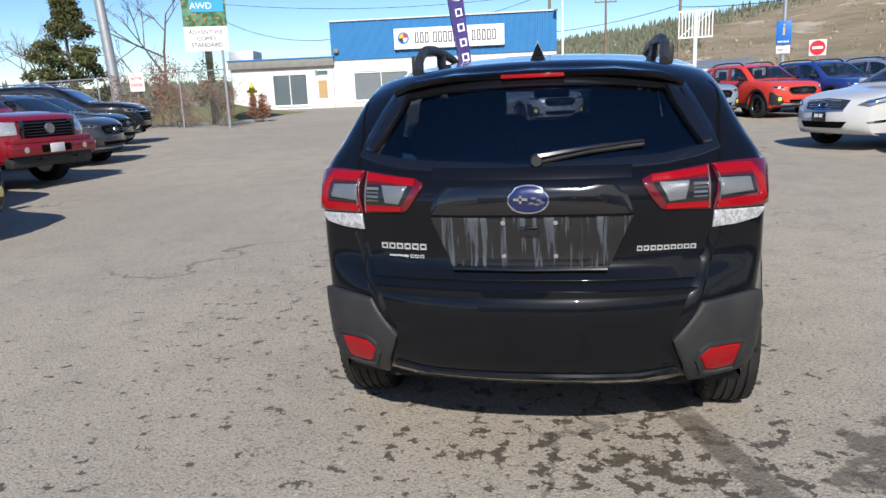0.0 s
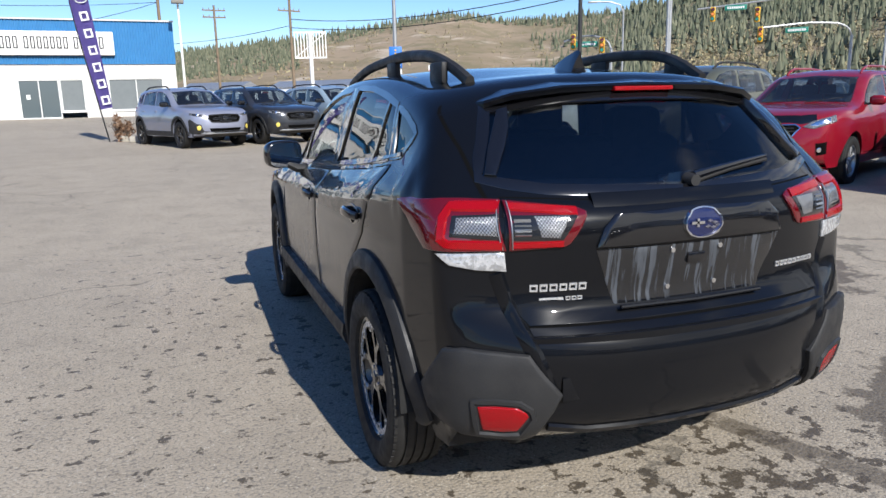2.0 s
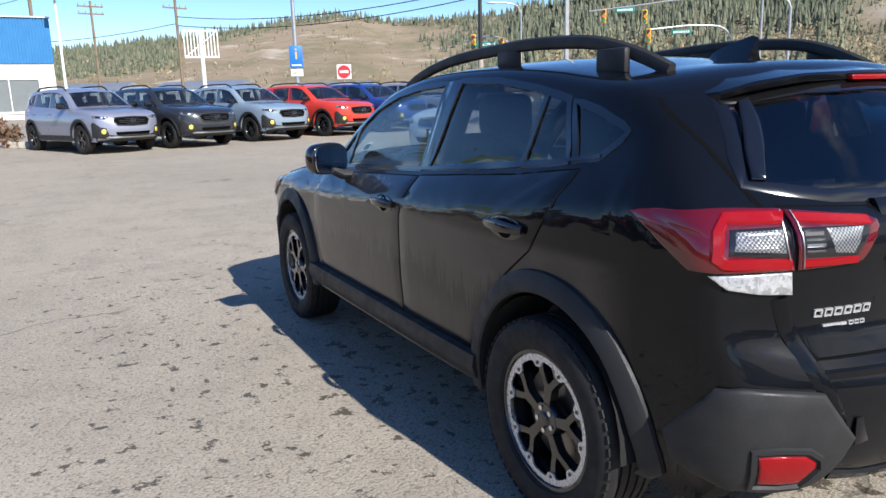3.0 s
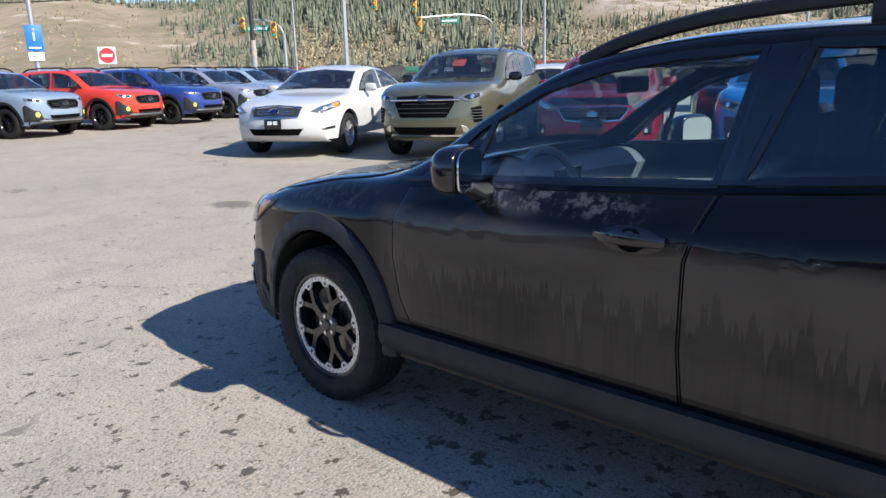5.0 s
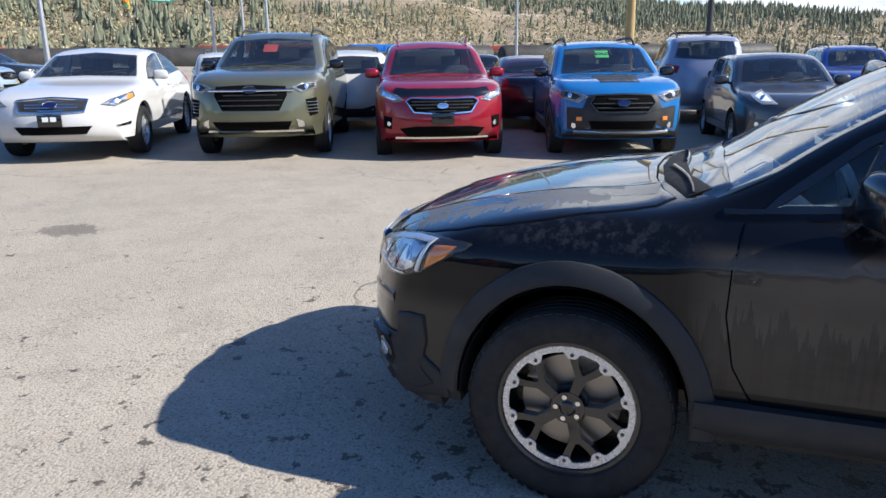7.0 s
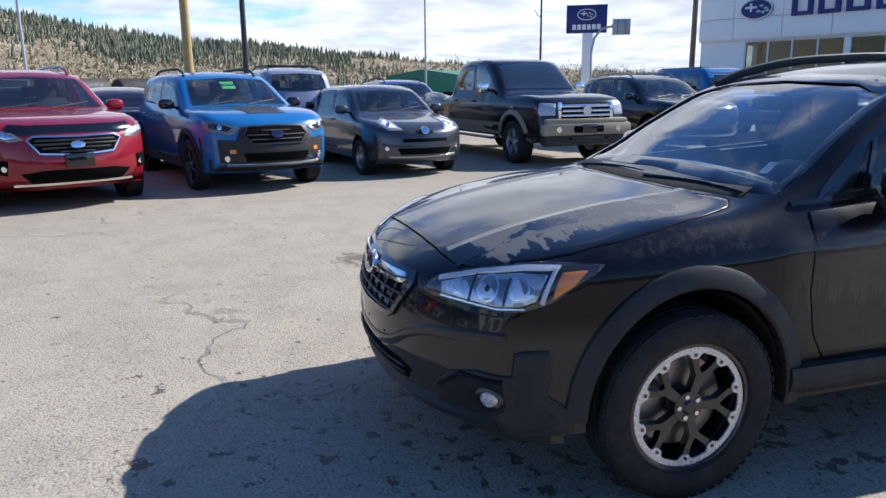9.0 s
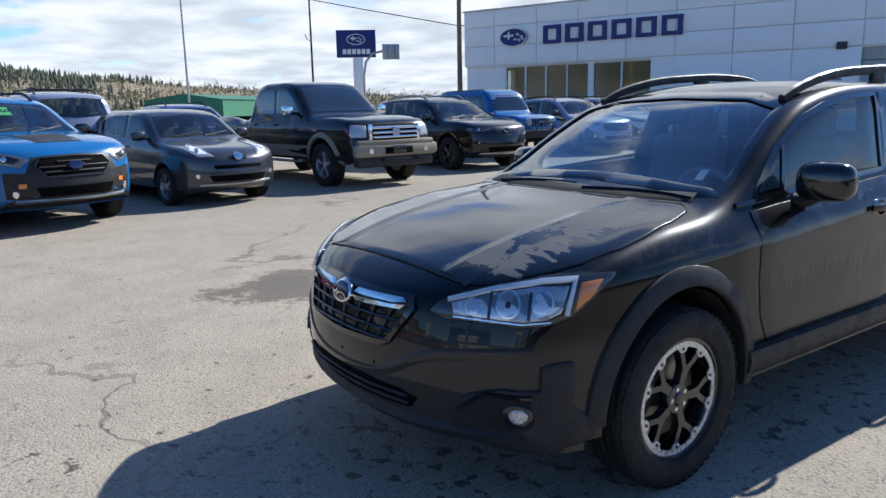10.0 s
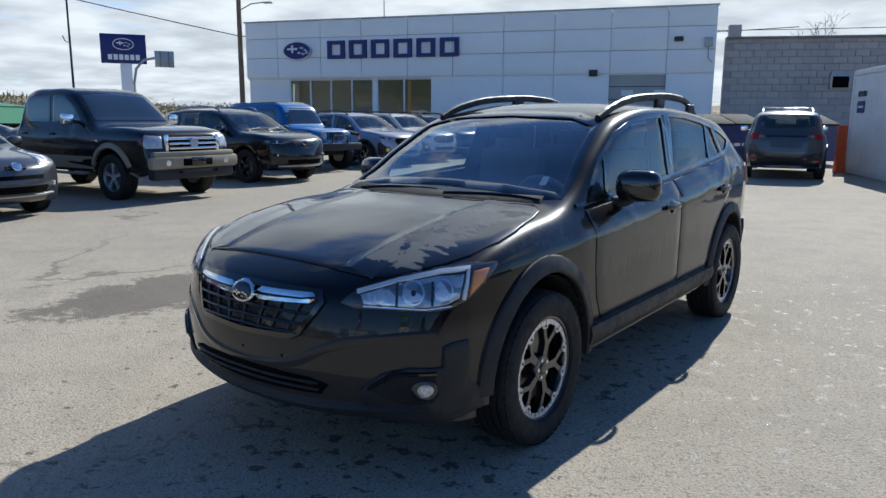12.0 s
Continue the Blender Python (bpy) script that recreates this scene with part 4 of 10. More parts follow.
    for x, y, z in lip:
        f = 1 - (x / 0.6) ** 2 * 0.3
        rows.append([sp.verts.new(q) for q in ((x, y + 0.26, z + 0.068 * f), (x, y + 0.12, z + 0.056 * f), (x, y - 0.010, z + 0.033), (x, y - 0.020, z + 0.026), (x, y - 0.012, z + 0.010), (x, y + 0.10, z - 0.03))])
    for a, b in zip(rows, rows[1:]):
        for k in range(5):
            sp.faces.new((a[k], a[k + 1], b[k + 1], b[k]))
    sp.faces.new(rows[0]); sp.faces.new(rows[-1][::-1])
    bmesh.ops.recalc_face_normals(sp, faces=sp.faces)
    part("roof_spoiler", sp, M_BLACK, root, sharp=20)
    part("high_brake_lamp", box((0, -1.850, 1.416), (0.232, 0.024, 0.015), 0.004), M_REDLENS, root, "red high brake lamp strip")
    for s in (-1, 1):
        fin_line = [(s * x, -2.0, z) for x, z in [(0.578, 1.352), (0.540, 1.366), (0.546, 1.30), (0.568, 1.235), (0.603, 1.157), (0.640, 1.160), (0.622, 1.235)]]
        part("window_blade", shell.panel(fin_line, (-s * 0.3, 0.95, 0), 0.016, 0.02, 0.03, 3, 0.008), M_GLOSSBLACK, root, "gloss black blade beside the rear window")
    # rear wiper
    wy = lambda x, z: shell.on((x, -2.0, z), REAR).y
    blade = [(0.03, 1.140), (0.12, 1.154), (0.25, 1.170), (0.385, 1.182)]
    part("rear_wiper", tube([(x, wy(x, z) - 0.018, z) for x, z in blade], lambda u: 0.015 - 0.009 * u, 8), M_GLOSSBLACK, root, "black rear wiper")
    part("wiper_blade", tube([(x, wy(x, z - 0.02) - 0.012, z - 0.022) for x, z in [(0.03, 1.145), (0.2, 1.175), (0.385, 1.192)]], 0.007, 6), M_RUBBER, root)
    part("wiper_pivot", cyl((0.025, wy(0.025, 1.128) - 0.030, 1.128), (0.025, wy(0.025, 1.128) + 0.01, 1.128), 0.018, 0.024, 16), M_PLASTIC, root)

    # tail lamps: dark red shells with bright red light bars, clear stop lamp and reversing lamp, clear indicator below
    for s in (-1, 1):
        def tail_pts(pts):
            return [tuple(shell.on((s * x, -2.3, z), REAR)) for x, z in pts]
        inner_lamp = [(0.597, 1.091), (0.50, 1.080), (0.392, 1.066), (0.371, 1.056), (0.372, 1.044), (0.425, 0.969), (0.442, 0.960), (0.599, 0.952)]
        lamp = part("hatch_tail_lamp", shell.panel(tail_pts(inner_lamp), REAR, 0.014, 0.02, 0.03, 3, 0.006), M_DARKRED, root, "red tail lamp with clear insert")
        part("lamp_smoke", shell.panel(tail_pts([(0.588, 1.050), (0.400, 1.047), (0.448, 0.982), (0.588, 0.984)]), REAR, 0.0156, 0.004, 0.03, 3, 0.002), M_SMOKE, lamp)
        part("lamp_clear", shell.panel(tail_pts([(0.526, 1.046), (0.423, 1.045), (0.458, 0.987), (0.510, 0.991)]), REAR, 0.0172, 0.004, 0.03, 3, 0.003), M_TAILCLEAR, lamp, "clear reversing lamp")
        for i in range(4):
            z = 1.036 - 0.013 * i
            part("lamp_rib", shell.ribbon(tail_pts([(0.582, z), (0.536, z)]), REAR, [(-0.003, 0.015), (-0.001, 0.019), (0.003, 0.015)], 0.03), M_RIMGREY, lamp)
        part("light_bar", shell.ribbon(tail_pts([(0.588, 1.072), (0.40, 1.056)]), REAR, [(-0.012, 0.014), (-0.008, 0.0185), (0.008, 0.0185), (0.012, 0.014)], 0.03), M_REDLENS, lamp)
        part("light_bar", shell.ribbon(tail_pts([(0.588, 0.968), (0.447, 0.971)]), REAR, [(-0.010, 0.014), (-0.007, 0.0185), (0.007, 0.0185), (0.010, 0.014)], 0.03), M_REDLENS, lamp)
        part("lamp_edge", shell.ribbon(tail_pts([(0.589, 1.085), (0.589, 0.958)]), REAR, [(-0.002, 0.015), (-0.001, 0.0185), (0.001, 0.0185), (0.002, 0.015)], 0.03), M_RIMGREY, lamp)
        dd = (-s * 0.75, 0.66, 0)
        outer = tail_pts([(0.602, 1.093), (0.70, 1.098), (0.755, 1.098)]) + [(s * 0.800, -1.80, 1.093), (s * 0.818, -1.725, 1.083), (s * 0.812, -1.82, 1.015), (s * 0.803, -1.915, 0.952)] + tail_pts([(0.76, 0.949), (0.606, 0.952)])
        lamp2 = part("side_tail_lamp", shell.panel(outer, dd, 0.014, 0.02, 0.03, 4, 0.007), M_DARKRED, root, "red wrap-round tail lamp")
        part("lamp_smoke", shell.panel(tail_pts([(0.618, 1.054), (0.742, 1.050), (0.757, 0.992), (0.622, 0.986)]), dd, 0.0156, 0.004, 0.03, 3, 0.002), M_SMOKE, lamp2)
        part("lamp_clear", shell.panel(tail_pts([(0.628, 1.047), (0.732, 1.044), (0.744, 1.002), (0.630, 0.995)]), dd, 0.0172, 0.004, 0.03, 3, 0.003), M_TAILCLEAR, lamp2, "clear stop lamp")
        bar = tail_pts([(0.614, 1.073), (0.74, 1.075), (0.766, 1.045), (0.778, 0.985), (0.765, 0.970), (0.618, 0.968)])
        part("light_bar", shell.ribbon(bar, dd, [(-0.015, 0.014), (-0.010, 0.019), (0.010, 0.019), (0.015, 0.014)], 0.02), M_REDLENS, lamp2, "bright red light guide")
        part("lamp_edge", shell.ribbon(tail_pts([(0.611, 1.087), (0.617, 0.958)]), dd, [(-0.002, 0.015), (-0.001, 0.0185), (0.001, 0.0185), (0.002, 0.015)], 0.03), M_RIMGREY, lamp2)
        part("indicator_lens", shell.panel(tail_pts([(0.612, 0.948), (0.70, 0.946), (0.792, 0.944), (0.764, 0.910), (0.69, 0.895), (0.607, 0.890)]), dd, 0.012, 0.016, 0.03, 3, 0.005), M_CLEARLENS, lamp2, "clear indicator lens")

    # rear bumper: crease bars, corner cladding with reflectors, lower lip
    part("bumper_ledge", shell.ribbon([(x, -2.25, 0.687) for x in (-0.56, -0.3, 0, 0.3, 0.56)], REAR, [(-0.012, 0.001), (-0.006, 0.010), (-0.003, 0.011), (0.010, 0.001)], 0.06), M_BLACK, root)
    part("bumper_lip", shell.ribbon([(-0.50, -2.2, 0.400), (-0.45, -2.2, 0.392), (-0.38, -2.2, 0.380), (0, -2.2, 0.380), (0.38, -2.2, 0.380), (0.45, -2.2, 0.392), (0.50, -2.2, 0.400)], REAR, [(-0.014, -0.004), (-0.010, 0.010), (0.004, 0.013), (0.012, -0.004)], 0.05), M_BLACK, root, "black bumper lip")
    for s in (-1, 1):
        dd = (-s * 0.62, 0.78, 0)
        clad = [(s * 0.80, -2.02, 0.655), (s * 0.77, -2.08, 0.665), (s * 0.60, -2.18, 0.648), (s * 0.512, -2.217, 0.522), (s * 0.53, -2.2, 0.47), (s * 0.575, -2.17, 0.385), (s * 0.62, -2.14, 0.345), (s * 0.74, -2.06, 0.37), (s * 0.80, -1.97, 0.40), (s * 0.83, -1.92, 0.42), (s * 0.84, -1.90, 0.50)]
        corner = part("bumper_corner", shell.panel(clad, dd, 0.022, 0.03, 0.04, 4, 0.012), M_PLASTIC, root, "grey grained plastic bumper corner")
        part("reflector", shell.panel([(s * x, -2.15, z) for x, z in [(0.742, 0.488), (0.68, 0.490), (0.612, 0.486), (0.582, 0.470), (0.576, 0.456), (0.612, 0.408), (0.66, 0.404), (0.728, 0.410)]], (-s * 0.4, 0.9, 0), 0.027, 0.01, 0.03, 3, 0.006), M_REDLENS, corner, "red bumper reflector")
        part("reflector_frame", shell.ribbon([(s * x, -2.15, z) for x, z in [(0.756, 0.502), (0.68, 0.505), (0.605, 0.500), (0.568, 0.478), (0.560, 0.452), (0.602, 0.394), (0.66, 0.389), (0.742, 0.396)]], (-s * 0.4, 0.9, 0), [(-0.012, 0.018), (-0.008, 0.030), (0.004, 0.030), (0.008, 0.02)], 0.03, True), M_PLASTIC, corner)
        # bumper corner crease from lamp to cladding
        part("bumper_crease", shell.ribbon([(s * 0.628, -2.1, 0.885), (s * 0.60, -2.15, 0.80), (s * 0.575, -2.2, 0.72), (s * 0.53, -2.24, 0.60), (s * 0.50, -2.24, 0.52)], REAR, [(-0.018, 0.0005), (-0.006, 0.012), (0.006, 0.012), (0.03, 0.0005)], 0.05), M_BLACK, root)
    part("tow_cover", box((-0.447, shell.on((-0.447, -2.3, 0.53), REAR).y - 0.001, 0.535), (0.062, 0.004, 0.075), 0.0015), M_BLACK, root, "square tow hook cover")

    # wheel arch cladding and sills
    for (y0, z0), a0, a1 in ((HUBS[0], -8, 188), (HUBS[1], -8, 188)):
        for (pts, d) in both(on_side(arch_line(y0, z0, 0.42, 0.462, a0, a1)), LEFT):
            prof = [(-0.036, -0.03), (-0.036, 0.022), (-0.028, 0.028), (0.020, 0.022), (0.036, 0.012), (0.040, -0.004)]
            if d[0] > 0:
                prof = [(-a, b) for a, b in prof][::-1]
            part("arch_cladding", shell.ribbon(pts, d, prof, 0.05), M_PLASTIC, root, "grey grained plastic wheel arch trim")
    for s, d in ((-1, LEFT), (1, RIGHT)):
        line = [(s * 0.95, y, 0.375) for y in (0.90, 0.5, 0, -0.5, -0.98)]
        prof = [(-0.075, -0.02), (-0.07, 0.034), (-0.03, 0.044), (0.01, 0.036), (0.040, 0.016), (0.044, -0.004)]
        if d[0] > 0:
            prof = [(a, b) for a, b in prof]
        part("sill_cladding", shell.ribbon(line, d, prof if s < 0 else [(-a, b) for a, b in prof][::-1], 0.08), M_PLASTIC, root, "grey grained plastic sill")

    # roof rails, fin aerial
    for s in (-1, 1):
        up = spline([(s * 0.545, 0.20, 1.425), (s * 0.548, 0.10, 1.465), (s * 0.545, -0.15, 1.525), (s * 0.54, -0.6, 1.565), (s * 0.535, -1.0, 1.57), (s * 0.525, -1.27, 1.545), (s * 0.510, -1.43, 1.497), (s * 0.500, -1.535, 1.452)], 5)
        part("roof_rail", tube([tuple(q) for q in up], 0.019, 8, 1.25), M_PLASTIC, root, "black roof rail")
        for y in (-0.72, -1.32):
            top = lerp_table(y, [-1.43, -1.27, -1.0, -0.6, -0.15, 0.10], [1.497, 1.545, 1.57, 1.565, 1.525, 1.465])
            foot = shell.on((s * 0.54, y, 1.8), TOP).z - 0.01
            part("rail_foot", box((s * 0.54, y, (top + foot) / 2), (0.028, 0.14, top - foot), 0.010), M_PLASTIC, root)
    fin = bmesh.new()
    secs = []
    for i in range(9):
        f = i / 8
        z0 = shell.on((0, -1.43 + 0.19 * f, 1.7), TOP).z - 0.004
        h = 0.012 + 0.082 * (1 - f) ** 0.8 if i > 0 else 0.080
        w = 0.030 * (1 - f) ** 0.6 + 0.004
        y = -1.43 + 0.19 * f
        secs.append([fin.verts.new(q) for q in ((-w, y, z0), (-w * 0.5, y, z0 + h * 0.5), (0, y - 0.012 * (1 - f), z0 + h), (w * 0.5, y, z0 + h * 0.5), (w, y, z0))])
    for a, b in zip(secs, secs[1:]):
        for k in range(4):
            fin.faces.new((a[k], a[k + 1], b[k + 1], b[k]))
    fin.faces.new(secs[0]); fin.faces.new(secs[-1][::-1])
    bmesh.ops.recalc_face_normals(fin, faces=fin.faces)
    part("fin_aerial", fin, M_GLOSSBLACK, root, "black shark fin aerial")

    # front: lamps, grille, fog lamps, cladding
    for s in (-1, 1):
        dd = (-s * 0.62, -0.78, 0)
        lamp_line = [(s * 0.444, 2.116, 0.740), (s * 0.468, 2.09, 0.768), (s * 0.50, 2.05, 0.792), (s * 0.60, 1.945, 0.829), (s * 0.70, 1.82, 0.857), (s * 0.762, 1.735, 0.868), (s * 0.808, 1.612, 0.866), (s * 0.813, 1.64, 0.842), (s * 0.811, 1.705, 0.810), (s * 0.802, 1.80, 0.752), (s * 0.775, 1.88, 0.724), (s * 0.725, 1.95, 0.714), (s * 0.605, 2.036, 0.721), (s * 0.495, 2.10, 0.722)]
        lamp = part("headlamp", shell.panel(lamp_line, dd, 0.006, 0.02, 0.03, 4, 0.005), M_SMOKE, root, "clear headlamp with chrome reflectors and dark surround")
        part("reflector_plate", shell.panel([(s * 0.50, 2.065, 0.770), (s * 0.60, 1.96, 0.808), (s * 0.70, 1.85, 0.834), (s * 0.762, 1.775, 0.838), (s * 0.778, 1.83, 0.760), (s * 0.765, 1.88, 0.740), (s * 0.715, 1.945, 0.730), (s * 0.61, 2.025, 0.736), (s * 0.53, 2.08, 0.738)], dd, 0.0085, 0.004, 0.03, 5, 0.003), M_FACET, lamp, "bright faceted reflector")
        for k, (x, y, z) in enumerate(((0.572, 2.035, 0.765), (0.664, 1.955, 0.778), (0.738, 1.87, 0.790))):
            q = (0.026, 0.042, 0.036)[k]
            def ring(rr, up):
                return shell.panel([(s * x + s * q * rr * 0.75 * math.cos(a), y - q * rr * 0.65 * math.cos(a), z + q * rr * math.sin(a)) for a in [2 * math.pi * i / 18 for i in range(18)]], dd, up, 0.004, 0.02, 3, 0.003)
            bowl = part("reflector_bowl", ring(1.0, 0.0100), M_REFLECT, lamp)
            part("bowl_facets", ring(0.84, 0.0112), M_FACET, bowl)
            if k == 1:
                part("lamp_bulb", ring(0.24, 0.0126), M_SMOKE, bowl)
        for x, y in ((0.612, 1.985), (0.700, 1.885)):
            part("lamp_divider", shell.ribbon([(s * x, y, 0.815), (s * (x + 0.012), y + 0.02, 0.735)], dd, [(-0.006, 0.008), (-0.003, 0.012), (0.003, 0.012), (0.006, 0.008)], 0.03), M_SMOKE, lamp)
        part("lamp_brow", shell.ribbon([(s * 0.488, 2.070, 0.778), (s * 0.60, 1.950, 0.820), (s * 0.70, 1.835, 0.846), (s * 0.772, 1.752, 0.856), (s * 0.778, 1.77, 0.842), (s * 0.792, 1.822, 0.752)], dd, [(-0.007, 0.008), (-0.005, 0.0135), (0.005, 0.0135), (0.007, 0.008)], 0.03), M_LAMPTRIM, lamp, "bright silver lamp surround")
        part("lamp_sill", shell.ribbon([(s * 0.53, 2.082, 0.731), (s * 0.61, 2.030, 0.729), (s * 0.72, 1.95, 0.723), (s * 0.775, 1.875, 0.733)], dd, [(-0.004, 0.008), (-0.002, 0.0125), (0.002, 0.0125), (0.004, 0.008)], 0.03), M_REFLECT, lamp)
        part("lamp_amber", shell.panel([(s * 0.790, 1.752, 0.846), (s * 0.803, 1.665, 0.852), (s * 0.809, 1.715, 0.810), (s * 0.803, 1.795, 0.764)], dd, 0.0095, 0.004, 0.03, 2, 0.004), M_AMBER, lamp, "amber side marker")
        part("lamp_cover", shell.panel(lamp_line, dd, 0.0165, 0.004, 0.03, 4, 0.006), M_LENSCOVER, lamp, "clear plastic lens")
        fog_clad = [(s * 0.80, 1.90, 0.505), (s * 0.70, 2.02, 0.512), (s * 0.61, 2.085, 0.485), (s * 0.54, 2.13, 0.41), (s * 0.56, 2.1, 0.30), (s * 0.70, 2.0, 0.27), (s * 0.80, 1.88, 0.28), (s * 0.84, 1.74, 0.30), (s * 0.84, 1.76, 0.38)]
        fc = part("fog_cladding", shell.panel(fog_clad, dd, 0.012, 0.03, 0.04, 4, 0.010), M_PLASTIC, root, "grey plastic front corner")
        hole = [(s * 0.570, 2.098, 0.424), (s * 0.610, 2.076, 0.462), (s * 0.650, 2.050, 0.486), (s * 0.72, 1.995, 0.488), (s * 0.762, 1.955, 0.480), (s * 0.768, 1.94, 0.40), (s * 0.755, 1.955, 0.372), (s * 0.69, 2.01, 0.362), (s * 0.63, 2.055, 0.385)]
        part("fog_recess", shell.panel(hole, dd, 0.0145, 0.004, 0.03, 3, 0.003), M_DARK, fc)
        part("recess_brow", shell.ribbon([(s * 0.567, 2.10, 0.430), (s * 0.648, 2.052, 0.492), (s * 0.765, 1.955, 0.488)], dd, [(-0.008, 0.010), (-0.004, 0.024), (0.004, 0.022), (0.012, 0.010)], 0.03), M_GLOSSBLACK, fc)
        bezel = [(s * (0.735 + 0.036 * math.cos(a)), 1.985 - 0.028 * math.cos(a), 0.424 + 0.042 * math.sin(a)) for a in [2 * math.pi * i / 18 for i in range(18)]]
        part("fog_bezel", shell.panel(bezel, dd, 0.020, 0.012, 0.02, 3, 0.006), M_GLOSSBLACK, fc)
        lens = [(s * (0.738 + 0.022 * math.cos(a)), 1.982 - 0.017 * math.cos(a), 0.426 + 0.026 * math.sin(a)) for a in [2 * math.pi * i / 16 for i in range(16)]]
        part("fog_lamp", shell.panel(lens, dd, 0.025, 0.006, 0.02, 3, 0.006), M_CLEARLENS, fc, "round fog lamp")
        side_fin = [(s * 0.776, 1.918, 0.583), (s * 0.790, 1.88, 0.592), (s * 0.812, 1.81, 0.592), (s * 0.816, 1.80, 0.50), (s * 0.806, 1.825, 0.395), (s * 0.816, 1.77, 0.340), (s * 0.80, 1.83, 0.305), (s * 0.755, 1.93, 0.305), (s * 0.772, 1.93, 0.42)]
        part("bumper_fin", shell.panel(side_fin, (-s * 0.85, -0.5, 0), 0.014, 0.02, 0.04, 3, 0.012), M_PLASTIC, root, "raised plastic bumper blade")
    yg = lambda x, z: shell.on((x, 2.3, z), FRONT).y
    grille = [(-0.355, 0.768), (0, 0.772), (0.355, 0.768), (0.382, 0.735), (0.300, 0.612), (0.262, 0.594), (0, 0.584), (-0.262, 0.594), (-0.300, 0.612), (-0.382, 0.735)]
    frame_bm = shell.ribbon([(x, 2.2, z) for x, z in grille], FRONT, [(-0.02, -0.005), (-0.014, 0.016), (0.006, 0.014), (0.012, -0.01)], 0.05, True)
    g = part("grille", shell.panel([(x, 2.2, z) for x, z in grille], FRONT, -0.002, 0.004, 0.05, 4, 0.002), M_GAP, root, "black mesh grille with chrome wings")
    part("grille_frame", frame_bm, M_GLOSSBLACK, g)
    for z in (0.690, 0.650, 0.615):
        w = lerp_table(z, [0.59, 0.612, 0.735], [0.262, 0.295, 0.365])
        part("grille_bar", tube([(x, yg(x, z) + 0.010, z) for x in np.linspace(-w, w, 11)], 0.0085, 6, 0.7), M_GRILLE, g)
    for x0 in (-0.29, -0.20, -0.11, 0.0, 0.11, 0.20, 0.29):
        k = 0.80 if abs(x0) > 0.01 else 1.0
        part("grille_slat", tube([(x0, yg(x0, 0.72) + 0.006, 0.725), (x0 * k, yg(x0 * k, 0.60) + 0.006, 0.595)], 0.0065, 6), M_GRILLE, g)
    for s in (-1, 1):
        wing = [(s * 0.062, 0.742), (s * 0.09, 0.757), (s * 0.335, 0.762), (s * 0.352, 0.750), (s * 0.30, 0.742), (s * 0.10, 0.738)]
        part("grille_wing", shell.panel([(x, 2.2, z) for x, z in wing], FRONT, 0.022, 0.02, 0.03, 3, 0.005), M_CHROME, g, "chrome grille wing")
        wing = [(s * 0.066, 0.730), (s * 0.10, 0.731), (s * 0.30, 0.736), (s * 0.352, 0.742), (s * 0.33, 0.726), (s * 0.11, 0.714), (s * 0.075, 0.714)]
        part("grille_wing", shell.panel([(x, 2.2, z) for x, z in wing], FRONT, 0.020, 0.02, 0.03, 3, 0.005), M_CHROME, g, "chrome grille wing")
    fb = part("front_badge", shell.panel(oval(0, 0.728, 0.068, 0.038, 2.3), FRONT, 0.034, 0.03, 0.03, 3, 0.006), M_CHROME, g, "chrome oval badge")
    part("badge_field", shell.panel(oval(0, 0.728, 0.058, 0.030, 2.3), FRONT, 0.0355, 0.002, 0.03, 2, 0.002), M_SMOKE, fb)
    st = bmesh.new()
    fy = yg(0, 0.728) + 0.038
    for x, z, a in ((0.024, 0.733, 0.022), (-0.016, 0.736, 0.009), (-0.032, 0.731, 0.009), (-0.008, 0.719, 0.009), (-0.026, 0.715, 0.009), (-0.042, 0.721, 0.008)):
        add_box(st, (x, fy, z), (a * 2, 0.003, a * 0.35))
        add_box(st, (x, fy, z), (a * 0.35, 0.003, a * 1.1))
    part("badge_emblem", st, M_CHROME, fb)
    intake = [(-0.42, 0.425), (-0.34, 0.448), (0, 0.458), (0.34, 0.448), (0.42, 0.425), (0.38, 0.380), (0, 0.368), (-0.38, 0.380)]
    it = part("lower_intake", shell.panel([(x, 2.2, z) for x, z in intake], FRONT, 0.003, 0.006, 0.05, 3, 0.003), M_GAP, root, "black lower air intake")
    for z in (0.400, 0.428):
        part("intake_bar", tube([(x, yg(x, z) + 0.008, z) for x in np.linspace(-0.38, 0.38, 9)], 0.006, 6), M_PLASTIC, it)
    low = [(-0.74, 2.0, 0.34), (-0.60, 2.08, 0.335), (-0.3, 2.2, 0.325), (0, 2.22, 0.32), (0.3, 2.2, 0.325), (0.60, 2.08, 0.335), (0.74, 2.0, 0.34)]
    part("front_lip", shell.ribbon([tuple(q) for q in spline(low, 4)], FRONT, [(-0.035, -0.005), (-0.025, 0.02), (0.012, 0.026), (0.03, -0.004)], 0.05), M_PLASTIC, root, "grey plastic front lip")
    band = [(-0.76, 1.93, 0.638), (-0.70, 1.997, 0.632), (-0.58, 2.08, 0.617), (-0.475, 2.141, 0.600), (-0.385, 2.181, 0.562), (-0.304, 2.205, 0.515), (-0.15, 2.23, 0.480), (0, 2.236, 0.474)]
    band += flip(band)[-2::-1]
    part("bumper_crease", shell.ribbon([tuple(q) for q in spline(band, 3)], FRONT, [(-0.026, 0.0005), (-0.003, 0.0065), (0.003, 0.0065), (0.014, 0.0005)], 0.04), M_BLACK, root)
